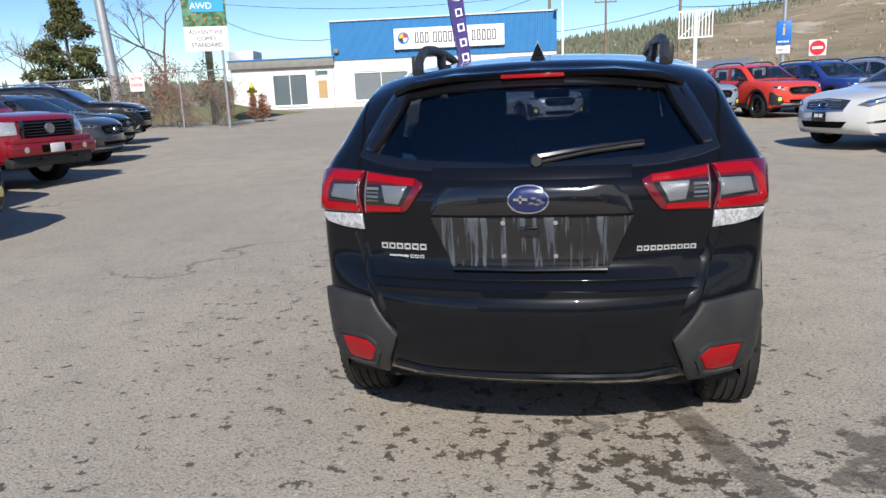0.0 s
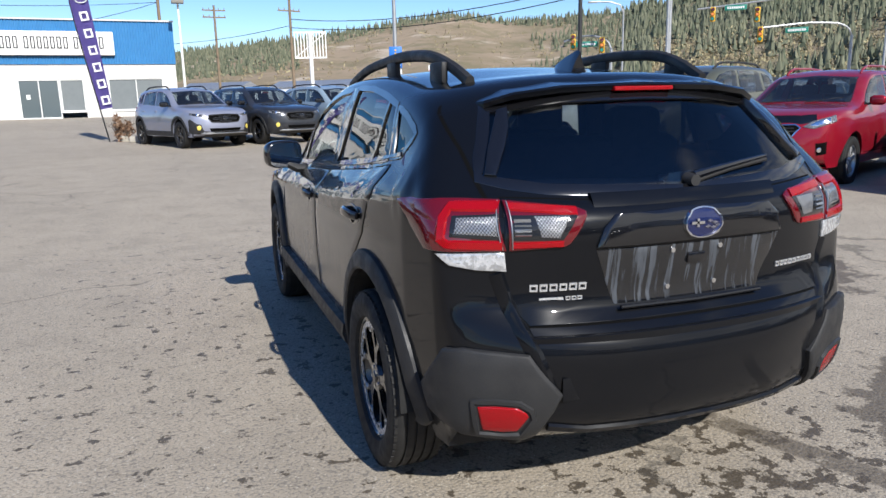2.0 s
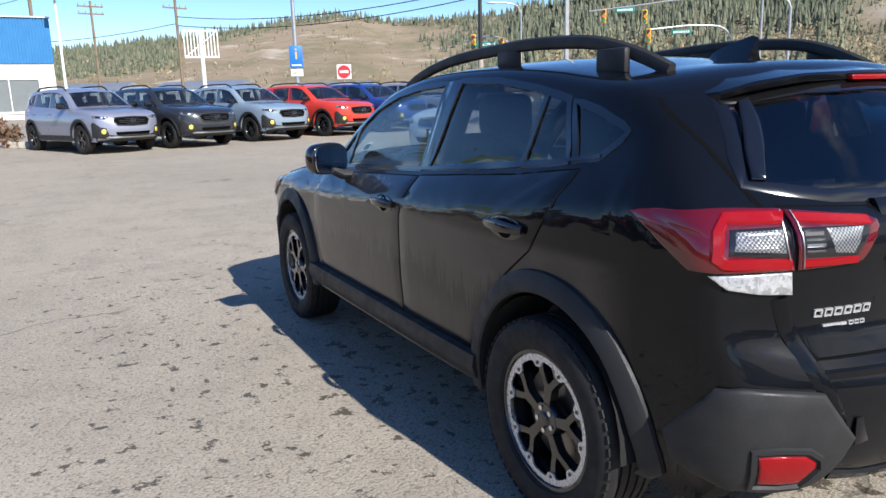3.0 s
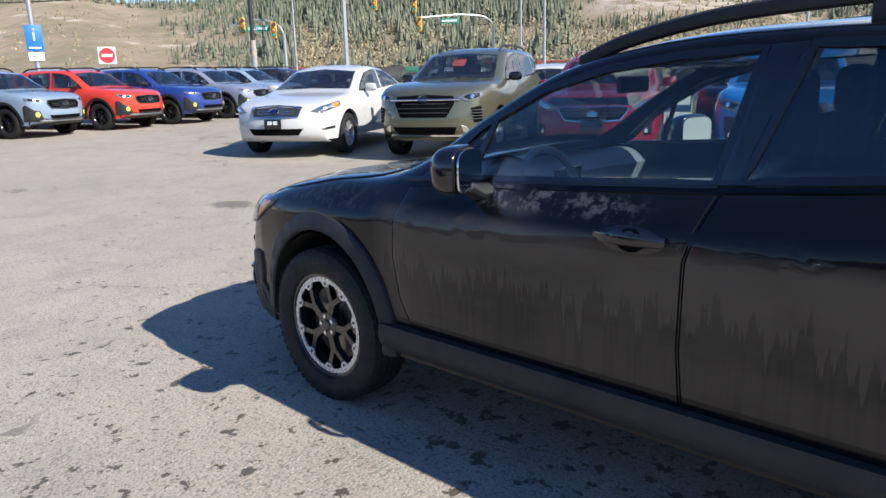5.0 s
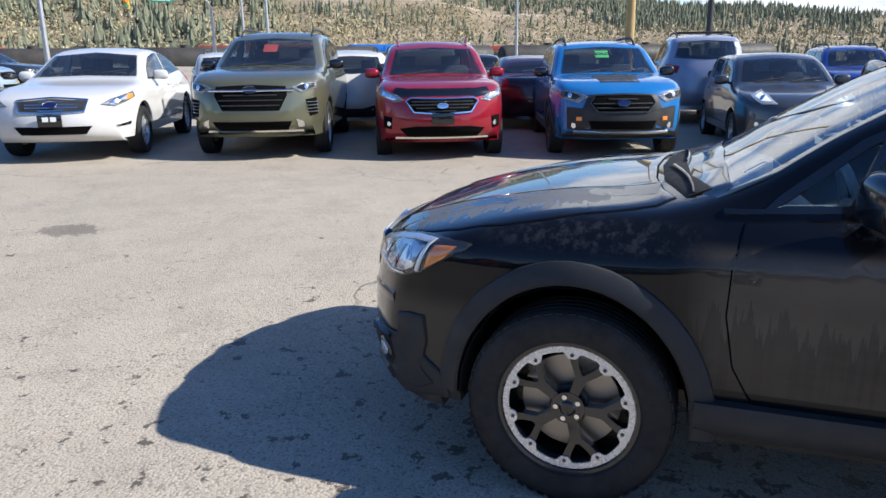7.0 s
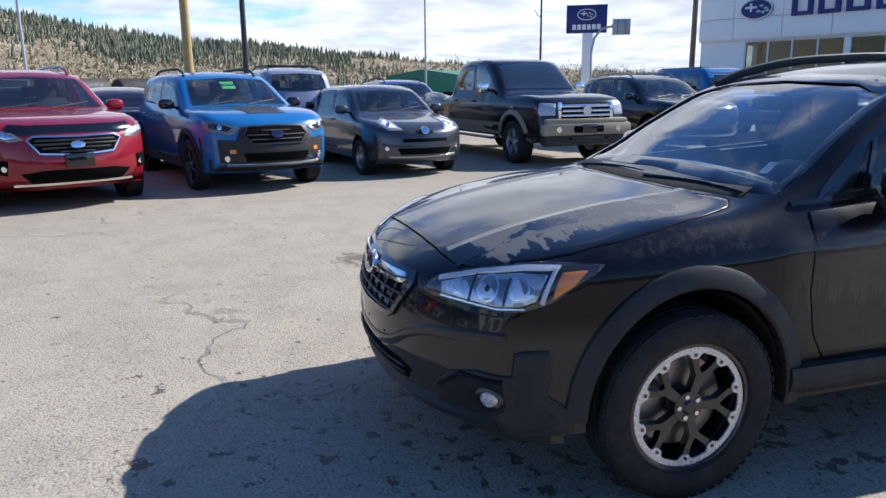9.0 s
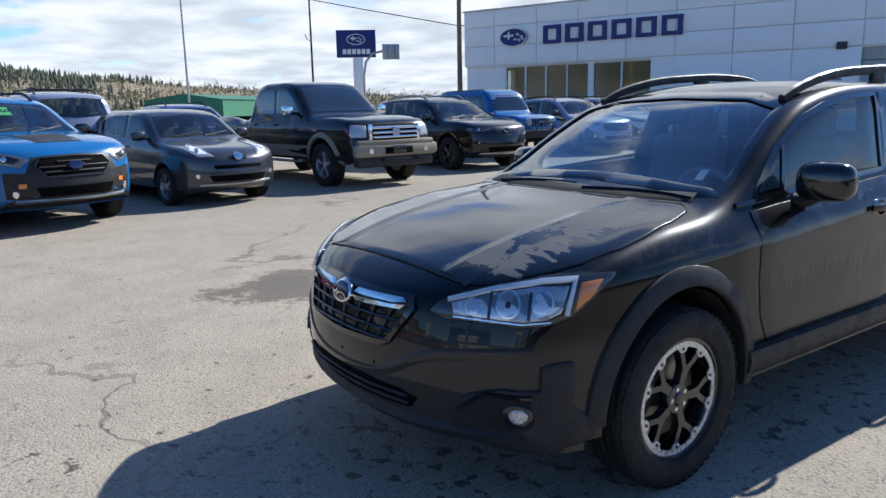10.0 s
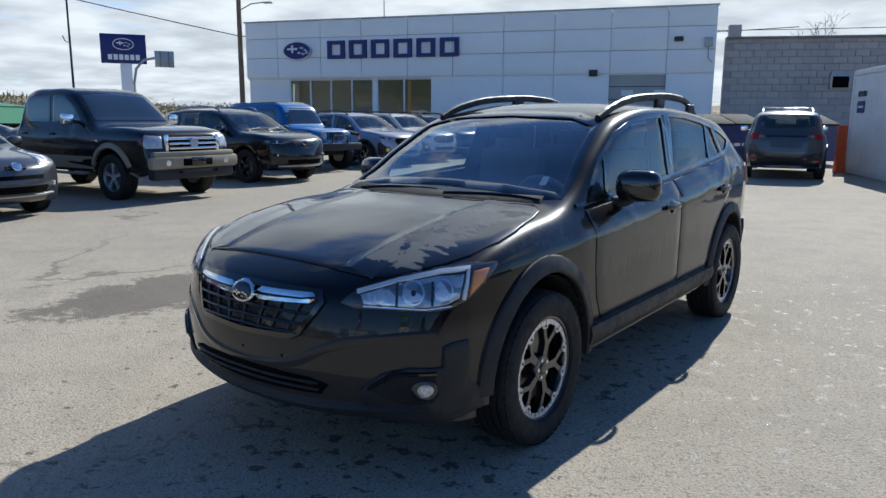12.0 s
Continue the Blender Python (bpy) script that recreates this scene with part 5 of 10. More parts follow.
    for x in (-0.22, 0.0):
        part("plate_hole", cyl((x, yg(x, 0.52) - 0.01, 0.515), (x, yg(x, 0.52) + 0.002, 0.515), 0.006, n=8), M_GAP, root)

    # mirrors
    for s in (-1, 1):
        arm = tube([(s * 0.755, 0.44, 1.0), (s * 0.83, 0.44, 1.0), (s * 0.885, 0.44, 1.03)], lambda u: 0.05 - 0.012 * u, 10, 0.6)
        mir = part("door_mirror", arm, M_PLASTIC, root, "black door mirror")
        bm = bmesh.new()
        bmesh.ops.create_uvsphere(bm, u_segments=24, v_segments=14, radius=1)
        for v in bm.verts:
            q = v.co.copy()
            f = lambda a, e: math.copysign(abs(a) ** e, a)
            v.co = Vector((s * 0.905 + 0.115 * f(q.x, 0.6), 0.455 + 0.078 * (f(q.y, 0.75) if q.y > 0 else 0.45 * f(q.y, 0.35)), 1.085 + 0.085 * f(q.z, 0.65) * (1.0 if q.z > 0 else 0.92)))
        sweep = Matrix.Translation((s * 0.88, 0.45, 0)) @ Matrix.Rotation(radians(-s * 18), 4, 'Z') @ Matrix.Translation((-s * 0.88, -0.45, 0))
        bmesh.ops.transform(bm, matrix=sweep, verts=bm.verts)
        part("mirror_housing", bm, M_GLOSSBLACK, mir)
        glass_face = [(s * 0.905 + 0.102 * math.copysign(abs(math.cos(a)) ** 0.5, math.cos(a)), 0.413, 1.085 + 0.070 * math.copysign(abs(math.sin(a)) ** 0.5, math.sin(a))) for a in [2 * math.pi * i / 28 for i in range(28)]]
        mg = prism(glass_face, (0, 0.006, 0))
        bmesh.ops.transform(mg, matrix=sweep, verts=mg.verts)
        part("mirror_glass", mg, M_MIRROR, mir, "wet mirror glass")

    # cowl and wipers below the windscreen
    part("cowl", shell.ribbon([(-0.62, 0.93, 1.1), (-0.35, 1.01, 1.1), (0, 1.035, 1.1), (0.35, 1.01, 1.1), (0.62, 0.93, 1.1)], (0, 0, -1), [(-0.045, 0.001), (-0.03, 0.006), (0.03, 0.006), (0.045, 0.001)], 0.06), M_DARK, root)
    for x0, x1 in ((-0.10, -0.62), (0.50, -0.02)):
        pts = [(x0 + (x1 - x0) * f, 1.035 - 0.10 * (x0 + (x1 - x0) * f) ** 2 - 0.05 * math.sin(f * 2), 0) for f in np.linspace(0, 1, 7)]
        pts = [(x, y, shell.on((x, y, 1.4), TOP).z + 0.010) for x, y, _ in pts]
        part("windscreen_wiper", tube(pts, lambda u: 0.007 - 0.003 * u, 6), M_GLOSSBLACK, root, "black windscreen wiper")
    # cabin
    dash = spline([(0.62, 0.98), (0.70, 1.035), (0.80, 1.045), (0.93, 1.01)], 3)
    db = bmesh.new()
    rows = [[db.verts.new((x, q[0] - (0.05 if abs(x) > 0.4 else 0), q[1] - 0.03 + (0.03 if -0.62 < x < -0.18 else 0))) for q in dash] for x in np.linspace(-0.68, 0.68, 15)]
    for a, b in zip(rows, rows[1:]):
        for k in range(len(a) - 1):
            db.faces.new((a[k], a[k + 1], b[k + 1], b[k]))
        db.faces.new((a[0], b[0], db.verts.new((b[0].co.x, 0.66, 0.70)), db.verts.new((a[0].co.x, 0.66, 0.70))))
    part("dashboard", db, M_DASH, root, "grey dashboard")
    part("dash_screen", box((0, 0.60, 0.93), (0.20, 0.02, 0.12), 0.006), M_DARKGLASS, root)
    ring = [(-0.36 + 0.185 * math.cos(a), 0.44 + 0.055 * math.sin(a), 0.93 + 0.175 * math.sin(a)) for a in [2 * math.pi * i / 28 for i in range(28)]]
    wheel = part("steering_wheel", tube(ring, 0.016, 8, 1.0, True), M_DASH, root, "black steering wheel")
    sw = box((-0.36, 0.46, 0.93), (0.15, 0.05, 0.12), 0.02)
    add_box(sw, (-0.36, 0.46, 0.93), (0.34, 0.025, 0.04), 0.008)
    add_tube(sw, [(-0.36, 0.48, 0.92), (-0.36, 0.68, 0.86)], 0.035, 8)
    part("wheel_hub", sw, M_DASH, wheel)
    for x, y, w in ((-0.36, -0.30, 0.50), (0.36, -0.30, 0.50), (0.0, -1.15, 1.24)):
        seat = part("seat_cushion", box((x, y + 0.28, 0.60), (w, 0.52, 0.18), 0.05), M_SEAT, root)
        back = box((x, y - 0.03, 0.92), (w * 0.98, 0.14, 0.62), 0.05, Euler((radians(12), 0, 0)).to_matrix())
        part("seat_back", back, M_SEAT, root)
        for hx in ((x,) if w < 1 else (-0.36, 0.36)):
            hd = box((hx, y - 0.12, 1.30 if w < 1 else 1.25), (0.26, 0.10, 0.19), 0.045)
            add_cyl(hd, (hx - 0.07, y - 0.10, 1.12), (hx - 0.07, y - 0.12, 1.24), 0.007, n=6)
            add_cyl(hd, (hx + 0.07, y - 0.10, 1.12), (hx + 0.07, y - 0.12, 1.24), 0.007, n=6)
            part("headrest", hd, M_SEAT, root)
    part("rear_view_mirror", box((0, 0.30, 1.34), (0.23, 0.03, 0.065), 0.012), M_DARK, root)
    part("dash_tray", box((-0.20, 0.80, 1.035), (0.22, 0.10, 0.03), 0.01), M_PAPER, root, "pale packet on the dashboard")
    part("windscreen_sticker", shell.panel([(-0.56, 0.8, 1.10), (-0.53, 0.8, 1.10), (-0.52, 0.8, 1.135), (-0.55, 0.8, 1.135)], FRONT, -0.006, 0.001, 0.05, 1, 0.001), M_PAPER, root, "pale sticker")
    # underside
    under = box((0, -0.05, 0.33), (1.16, 3.9, 0.10), 0.03)
    add_cyl(under, (-0.62, 1.29, 0.36), (0.62, 1.29, 0.36), 0.04, n=8)
    add_cyl(under, (-0.62, -1.375, 0.36), (0.62, -1.375, 0.36), 0.04, n=8)
    add_cyl(under, (0.42, -1.6, 0.36), (0.42, -1.98, 0.35), 0.04, n=12)
    part("underbody", under, M_DARK, root)
    for y, z in HUBS:
        for s in (-1, 1):
            well = bmesh.new()
            a = [(s * 0.60, y + 0.375 * math.cos(t), z + 0.412 * math.sin(t)) for t in [math.pi * i / 16 for i in range(17)]]
            vs = [well.verts.new(q) for q in a]
            ws_ = [well.verts.new((s * 0.86, q[1], q[2])) for q in a]
            for i in range(16):
                well.faces.new((vs[i], vs[i + 1], ws_[i + 1], ws_[i]))
            well.faces.new(vs)
            part("wheel_well", well, M_DARK, root)
    for x in (-0.775, 0.775):
        add_wheel(root, "hero", x, 1.29, 0.345, 0.215, 0.230, 0.35)
        add_wheel(root, "hero", x, -1.375, 0.345, 0.215, 0.230, 0.12)
    return root


build_hero()

# ---- parked vehicles ----
def auto_body(C, half, belt, plan, tumble, crown=0.05, ends=0.26, p=2.6, k=3, nt=8, ns=10, sill=0.30):
    """Body from a centre line alone: shoulder and sill lines follow from it."""
    yr, yf = min(q[0] for q in C), max(q[0] for q in C)
    mid, span = (yr + yf) / 2, (yf - yr) / 2
    E = []
    for y, z in C:
        u = (y - mid) / span
        pull = ends * max(0.0, (abs(u) - 0.68) / 0.32) ** 1.5
        top = crown if z > belt + 0.15 else crown * 0.45
        if abs(u) > 0.93:
            top = 0.0
        E.append((y - math.copysign(pull, u), z - top))
    run = [0.0]
    for a, b in zip(E, E[1:]):
        run.append(run[-1] + max(0.02, b[0] - a[0]))
    b0, b1 = yr + ends * 0.75, yf - ends * 1.3
    B = [(b0 + (b1 - b0) * r / run[-1], sill) for r in run]

    def width(y, z):
        u = abs(y - mid) / span
        t = 1 - plan * max(0.0, (u - 0.55) / 0.45) ** 2.6
        d = z - belt
        if d > 0:
            w = half * 0.885 - tumble * d
        else:
            w = half * lerp_table(-d, [0, 0.04, 0.10, 0.2, 0.45, 0.65, 0.8], [0.885, 0.925, 0.965, 0.99, 1.0, 0.985, 0.95])
        return w * t
    return body_mesh(C, E, B, width, k, nt, ns, p, 2)


def scaled(table, sy, sz, lift=0.0):
    return [(y * sy, z * sz + lift) for y, z in table]


SUV_C = [(-2.06, 0.34), (-2.19, 0.42), (-2.235, 0.56), (-2.22, 0.72), (-2.18, 0.95), (-2.12, 1.10), (-2.02, 1.30), (-1.92, 1.46), (-1.80, 1.50), (-1.3, 1.555), (-0.5, 1.57), (0.05, 1.54), (0.30, 1.47),
         (0.65, 1.27), (0.98, 1.08), (1.10, 1.06), (1.55, 1.01), (1.95, 0.94), (2.10, 0.87), (2.18, 0.78), (2.22, 0.64), (2.235, 0.50), (2.20, 0.38), (2.10, 0.30), (1.9, 0.27)]
SUV_SIDE = [[(0.76, 1.06), (0.50, 1.24), (0.22, 1.40), (-0.05, 1.455), (-0.36, 1.475), (-0.30, 1.09)], [(-0.42, 1.478), (-0.85, 1.47), (-1.18, 1.445), (-1.22, 1.13), (-0.37, 1.095)], [(-1.28, 1.43), (-1.55, 1.385), (-1.70, 1.30), (-1.60, 1.18), (-1.30, 1.14)]]
SUV_WS = [(-0.68, 1.10), (-0.57, 1.44), (0, 1.475), (0.57, 1.44), (0.68, 1.10), (0, 1.12)]
SUV_RG = [(-0.60, 1.16), (-0.52, 1.43), (0, 1.455), (0.52, 1.43), (0.60, 1.16), (0, 1.13)]
SEDAN_C = [(-2.36, 0.32), (-2.52, 0.42), (-2.57, 0.60), (-2.55, 0.80), (-2.50, 0.98), (-2.40, 1.05), (-2.05, 1.09), (-1.78, 1.13), (-1.25, 1.37), (-0.85, 1.46), (-0.35, 1.50), (0.10, 1.475), (0.38, 1.40), (0.75, 1.22), (1.13, 1.045),
           (1.25, 1.02), (1.8, 0.96), (2.22, 0.88), (2.42, 0.80), (2.52, 0.66), (2.56, 0.48), (2.52, 0.34), (2.40, 0.26), (2.2, 0.25)]
SEDAN_SIDE = [[(0.86, 1.02), (0.55, 1.20), (0.22, 1.345), (-0.15, 1.40), (-0.42, 1.41), (-0.34, 1.05)], [(-0.49, 1.41), (-0.90, 1.375), (-1.25, 1.27), (-1.52, 1.12), (-0.41, 1.055)]]
SEDAN_WS = [(-0.72, 1.07), (-0.60, 1.37), (0, 1.42), (0.60, 1.37), (0.72, 1.07), (0, 1.09)]
SEDAN_RG = [(-0.66, 1.16), (-0.56, 1.33), (0, 1.38), (0.56, 1.33), (0.66, 1.16), (0, 1.15)]


CABINS = {"suv": [(-1.75, 0.62), (-1.90, 1.10), (-1.66, 1.41), (-1.3, 1.47), (-0.5, 1.49), (0.0, 1.46), (0.24, 1.40), (0.80, 1.08), (0.96, 1.00), (0.96, 0.55)],
          "sedan": [(-1.55, 0.60), (-1.80, 1.06), (-1.22, 1.32), (-0.85, 1.385), (-0.35, 1.42), (0.05, 1.40), (0.36, 1.33), (0.95, 1.05), (1.08, 0.96), (1.08, 0.55)]}


def open_cabin(body, root, cabin, side, ws, rg, sy, sz, sx, lift, half, belt):
    """Hollows the cabin, cuts the windows through and sets seats, dashboard and wheel inside."""
    inner = lambda z: half * 0.80 - (0.0 if z < belt else 0.28 * (z - belt))
    room = bmesh.new()
    rows = [[room.verts.new((s * inner(z * sz + lift), y * sy, z * sz + lift)) for y, z in cabin] for s in (-1, 1)]
    for i in range(len(cabin)):
        j = (i + 1) % len(cabin)
        room.faces.new((rows[0][i], rows[0][j], rows[1][j], rows[1][i]))
    for r in rows:
        room.faces.new(r)
    bmesh.ops.triangulate(room, faces=room.faces[:])
    bmesh.ops.recalc_face_normals(room, faces=room.faces)
    body = cut(body, room)
    holes = bmesh.new()
    add_prism(holes, [(x * sx * 0.98, 0.05 * sy, z * sz + lift) for x, z in ws], (0, 1.3 * sy, 0))
    body = cut(body, holes)
    holes = bmesh.new()
    add_prism(holes, [(x * sx * 0.97, -2.6 * sy, z * sz + lift) for x, z in rg], (0, 1.2 * sy, 0))
    for win in side:
        for s in (-1, 1):
            add_prism(holes, [(s * half * 0.5, y * sy, z * sz + lift) for y, z in win], (s * half, 0, 0))
    body = cut(body, holes)
    k = half / 0.9
    for x, y, w in ((-0.36, -0.28, 0.50), (0.36, -0.28, 0.50), (0.0, -1.12, 1.22)):
        seat = part("seat", box((x * k, (y - 0.03) * sy, belt - 0.16), (w * k, 0.14, 0.62), 0.05, Euler((radians(12), 0, 0)).to_matrix()), M_SEAT, root)
        for hx in ((x,) if w < 1 else (-0.36, 0.36)):
            part("headrest", box((hx * k, (y - 0.12) * sy, belt + 0.22), (0.26, 0.10, 0.18), 0.04), M_SEAT, seat)
    part("dashboard", box((0, 0.82 * sy, belt - 0.10), (half * 1.5, 0.34, 0.18), 0.05), M_DASH, root)
    part("steering_wheel", tube([(-0.36 * k + 0.18 * math.cos(a), 0.52 * sy + 0.06 * math.sin(a), belt - 0.08 + 0.17 * math.sin(a)) for a in [2 * math.pi * i / 18 for i in range(18)]], 0.016, 6, 1.0, True), M_DASH, root)
    return body


def parked_car(name, label, spec, at, group=""):
    """A parked vehicle facing +y in its own frame; spec names its shape, paint and face."""
    kind = spec.get("kind", "suv")
    L, W, H = spec["size"]
    mat = spec["paint"]
    root = thing(name, label, spec.get("category", "car"), at, group)
    if kind == "suv":
        sy, sz, sx = L / 4.475, H / 1.57, W / 1.80
        C, side, ws, rg, belt = SUV_C, SUV_SIDE, SUV_WS, SUV_RG, 1.07
        hubs, plan, tumble, p = [1.29, -1.375], 0.30, 0.26, 2.6
    elif kind == "sedan":
        sy, sz, sx = L / 5.13, H / 1.50, W / 1.86
        C, side, ws, rg, belt = SEDAN_C, SEDAN_SIDE, SEDAN_WS, SEDAN_RG, 1.03
        hubs, plan, tumble, p = [1.55, -1.32], 0.32, 0.36, 2.4
    hubs = [y * sy for y in spec.get("hubs", hubs)]
    lift = spec.get("lift", 0.0)
    C = scaled(C, sy, sz, lift)
    belt = belt * sz + lift
    nose = spec.get("nose", 0.0)
    if nose:
        C = [(y, z + nose * lerp_table(y / sy, [0.7, 1.3, 2.1, 2.2], [0, 0.8, 1, 0.4])) for y, z in C]
    solid = auto_body(C, W / 2, belt, plan, tumble, p=spec.get("p", p), sill=0.28 * sz + lift)
    shell = Shell(solid)
    r = spec.get("r", 0.35)
    half = W / 2
    cut_body = cut(solid, arch_cutter([(y, r) for y in hubs], r + 0.05, r + 0.07, half * 0.66, half + 0.3))
    X = half + 0.08
    glassy = spec.get("glass", M_DARKGLASS)
    if spec.get("open"):
        glassy = M_CARGLASS
        cut_body = open_cabin(cut_body, root, CABINS[kind], side, ws, rg, sy, sz, sx, lift, half, belt)
    part("body", cut_body, mat, root, sharp=42)
    part("windscreen", shell.panel([(x * sx, 0.85 * sy if z < 1.2 else 0.35 * sy, z * sz + lift) for x, z in ws], FRONT, 0.007, 0.01, 0.08, 9, 0.003), glassy, root)
    part("rear_window", shell.panel([(x * sx, -1.98 * sy, z * sz + lift) for x, z in rg], REAR, 0.007, 0.01, 0.08, 8, 0.003), glassy, root)
    for win in side:
        for pts, d in both([(-X, y * sy, z * sz + lift) for y, z in win], LEFT):
            part("side_window", shell.panel(pts, d, 0.005, 0.008, 0.08, 6, 0.003), glassy, root)
    # door seams and handles
    y0, y1, y2 = 0.86 * sy, -0.33 * sy, -1.25 * sy
    zb, zl = belt - 0.02, 0.42 * sz + lift
    for s, d in ((-1, LEFT), (1, RIGHT)):
        for line in ([(s * X, y0, zb), (s * X, y0 + 0.02, (zb + zl) / 2), (s * X, y0 - 0.06, zl)], [(s * X, y1 - 0.04, zb), (s * X, y1, zl)], [(s * X, y2, zb), (s * X, y2 + 0.10, (zb + zl) / 2), (s * X, y2 + 0.42, zl)], [(s * X, y0 - 0.06, zl), (s * X, y2 + 0.42, zl)]):
            part("door_seam", shell.ribbon(line, d, [(-0.005, 0.0006), (0.005, 0.0006)], 0.15), M_GAP, root)
        for hy in (y1 + 0.14, y2 + 0.17):
            q = shell.on((s * X, hy, belt - 0.12), d)
            part("door_handle", box((q.x + s * 0.012, hy, belt - 0.12), (0.03, 0.19, 0.026), 0.009), spec.get("trim", mat), root)
        # mirrors
        q = shell.on((s * X, 0.62 * sy, belt - 0.01), d)
        mc = Vector((q.x + s * 0.13, 0.60 * sy, belt + 0.055))
        bm = bmesh.new()
        bmesh.ops.create_uvsphere(bm, u_segments=14, v_segments=9, radius=1)
        for v in bm.verts:
            c = v.co.copy()
            v.co = mc + Vector((0.115 * math.copysign(abs(c.x) ** 0.65, c.x), 0.06 * math.copysign(abs(c.y) ** 0.8, c.y), spec.get("mirror", 0.075) * math.copysign(abs(c.z) ** 0.65, c.z)))
        mir = part("door_mirror", bm, spec.get("mirror_paint", M_GLOSSBLACK), root)
        part("mirror_arm", tube([(q.x - s * 0.03, 0.62 * sy, belt - 0.01), tuple(mc - Vector((s * 0.05, 0, 0.03)))], 0.028, 8, 0.7), M_PLASTIC, mir)
        part("mirror_glass", box(mc + Vector((0, -0.058, 0)), (0.19, 0.006, 0.115), 0.002), M_MIRROR, mir)
    # cladding
    if spec.get("clad"):
        cm = spec["clad"]
        for y in hubs:
            for pts, d in both([(-X, a, b) for a, b in arch_line(y, r, r + 0.085, r + 0.105, -4, 184, 16)], LEFT):
                prof = [(-0.035, -0.02), (-0.032, 0.022), (0.02, 0.018), (0.036, -0.003)]
                part("arch_cladding", shell.ribbon(pts, d, prof if d[0] < 0 else [(-a, b) for a, b in prof][::-1], 0.10), cm, root)
        for s, d in ((-1, LEFT), (1, RIGHT)):
            line = [(s * X, hubs[0] - r - 0.06, 0.36 * sz + lift), (s * X, hubs[1] + r + 0.06, 0.36 * sz + lift)]
            part("sill_cladding", shell.ribbon(line, d, [(-0.07, -0.01), (-0.06, 0.025), (0.06, 0.02), (0.07, -0.004)], 0.3), cm, root)
        low = [(x * sx, 2.1 * sy, z * sz + lift) for x, z in [(-0.80, 0.46), (-0.45, 0.42), (0.45, 0.42), (0.80, 0.46), (0.78, 0.30), (0.4, 0.27), (-0.4, 0.27), (-0.78, 0.30)]]
        part("front_lower_cladding", shell.panel(low, FRONT, 0.012, 0.02, 0.12, 3, 0.01), cm, root)
        low = [(x * sx, -2.1 * sy, z * sz + lift) for x, z in [(-0.78, 0.66), (-0.45, 0.50), (0.45, 0.50), (0.78, 0.66), (0.78, 0.36), (0.4, 0.33), (-0.4, 0.33), (-0.78, 0.36)]]
        part("rear_lower_cladding", shell.panel(low, REAR, 0.012, 0.02, 0.12, 3, 0.01), cm, root)
    if spec.get("rails"):
        for s in (-1, 1):
            xs = s * 0.53 * sx
            pts = [(xs, y * sy, shell.on((xs, y * sy, 2.5), TOP).z + h) for y, h in ((0.12, -0.005), (0.0, 0.045), (-0.5, 0.065), (-1.1, 0.06), (-1.42, 0.045), (-1.55, -0.005))]
            part("roof_rail", tube([tuple(q) for q in spline(pts, 3)], 0.018, 6, 1.2), spec["rails"], root)
    if spec.get("crossbars"):
        for y in (-0.25, -1.1):
            z = shell.on((0, y * sy, 2.5), TOP).z + 0.05
            part("roof_bar", box((0, y * sy, z), (1.06 * sx, 0.07, 0.03), 0.012), spec["crossbars"], root)
    # face
    f = spec["face"]
    F = lambda pts: [(x * sx, 2.15 * sy, z * sz + lift) for x, z in pts]
    if "mask" in f:
        part("bumper_mask", shell.panel(F(f["mask"]), FRONT, 0.006, 0.012, 0.08, 6, 0.006), M_PLASTIC, root, "black plastic lower face")
    if "grille" in f:
        g = part("grille", shell.panel(F(f["grille"]), FRONT, 0.010, 0.014, 0.06, 5, 0.008), f.get("mesh", M_GAP), root)
        zs = [q[1] for q in f["grille"]]
        xs = [q[0] for q in f["grille"]]
        n = f.get("bars", 3)
        for i in range(n):
            z = min(zs) + (max(zs) - min(zs)) * (i + 1) / (n + 1)
            w = f.get("bar_width", 0.92) * min(abs(min(xs)), lerp_table(z, [min(zs), (min(zs) + max(zs)) / 2, max(zs)], [abs(min(q[0] for q in f["grille"] if q[1] == min(zs))), abs(min(xs)), abs(min(q[0] for q in f["grille"] if q[1] == max(zs)))]))
            line = [(x * sx, shell.on((x * sx, 2.3 * sy, z * sz + lift), FRONT).y + 0.012, z * sz + lift) for x in np.linspace(-w, w, 7)]
            part("grille_bar", tube(line, f.get("bar_r", 0.011), 6), f.get("bar", M_PLASTIC), g)
        if "rim" in f:
            part("grille_frame", shell.ribbon(F(f["grille"]), FRONT, [(-0.014, 0.0), (-0.008, 0.02), (0.010, 0.02), (0.014, 0.0)], 0.08, True), f["rim"], g)
        if "wing" in f:
            zc = f["wing"]
            w = max(xs) * f.get("wing_wide", 0.98)
            part("grille_wing", tube([(x * sx, shell.on((x * sx, 2.3 * sy, zc * sz + lift), FRONT).y + 0.022, zc * sz + lift) for x in np.linspace(-w, w, 9)], 0.022, 8, 0.8), f.get("wing_mat", M_CHROME), g)
        bz = f.get("badge_z", (min(zs) + max(zs)) / 2)
        br = f.get("badge_r", (0.075, 0.042))
        ov = [(br[0] * math.cos(a), bz + br[1] * math.sin(a) / sz) for a in [2 * math.pi * i / 18 for i in range(18)]]
        bd = part("badge", shell.panel(F(ov), FRONT, 0.036, 0.03, 0.05, 2, 0.005), f.get("badge", M_CHROME), g)
        part("badge_rim", shell.ribbon(F(ov), FRONT, [(-0.005, 0.03), (0, 0.042), (0.005, 0.03)], 0.05, True), M_CHROME, bd)
    for pts in f.get("intakes", []):
        part("intake", shell.panel(F(pts), FRONT, 0.015, 0.01, 0.08, 3, 0.006), M_GAP, root)
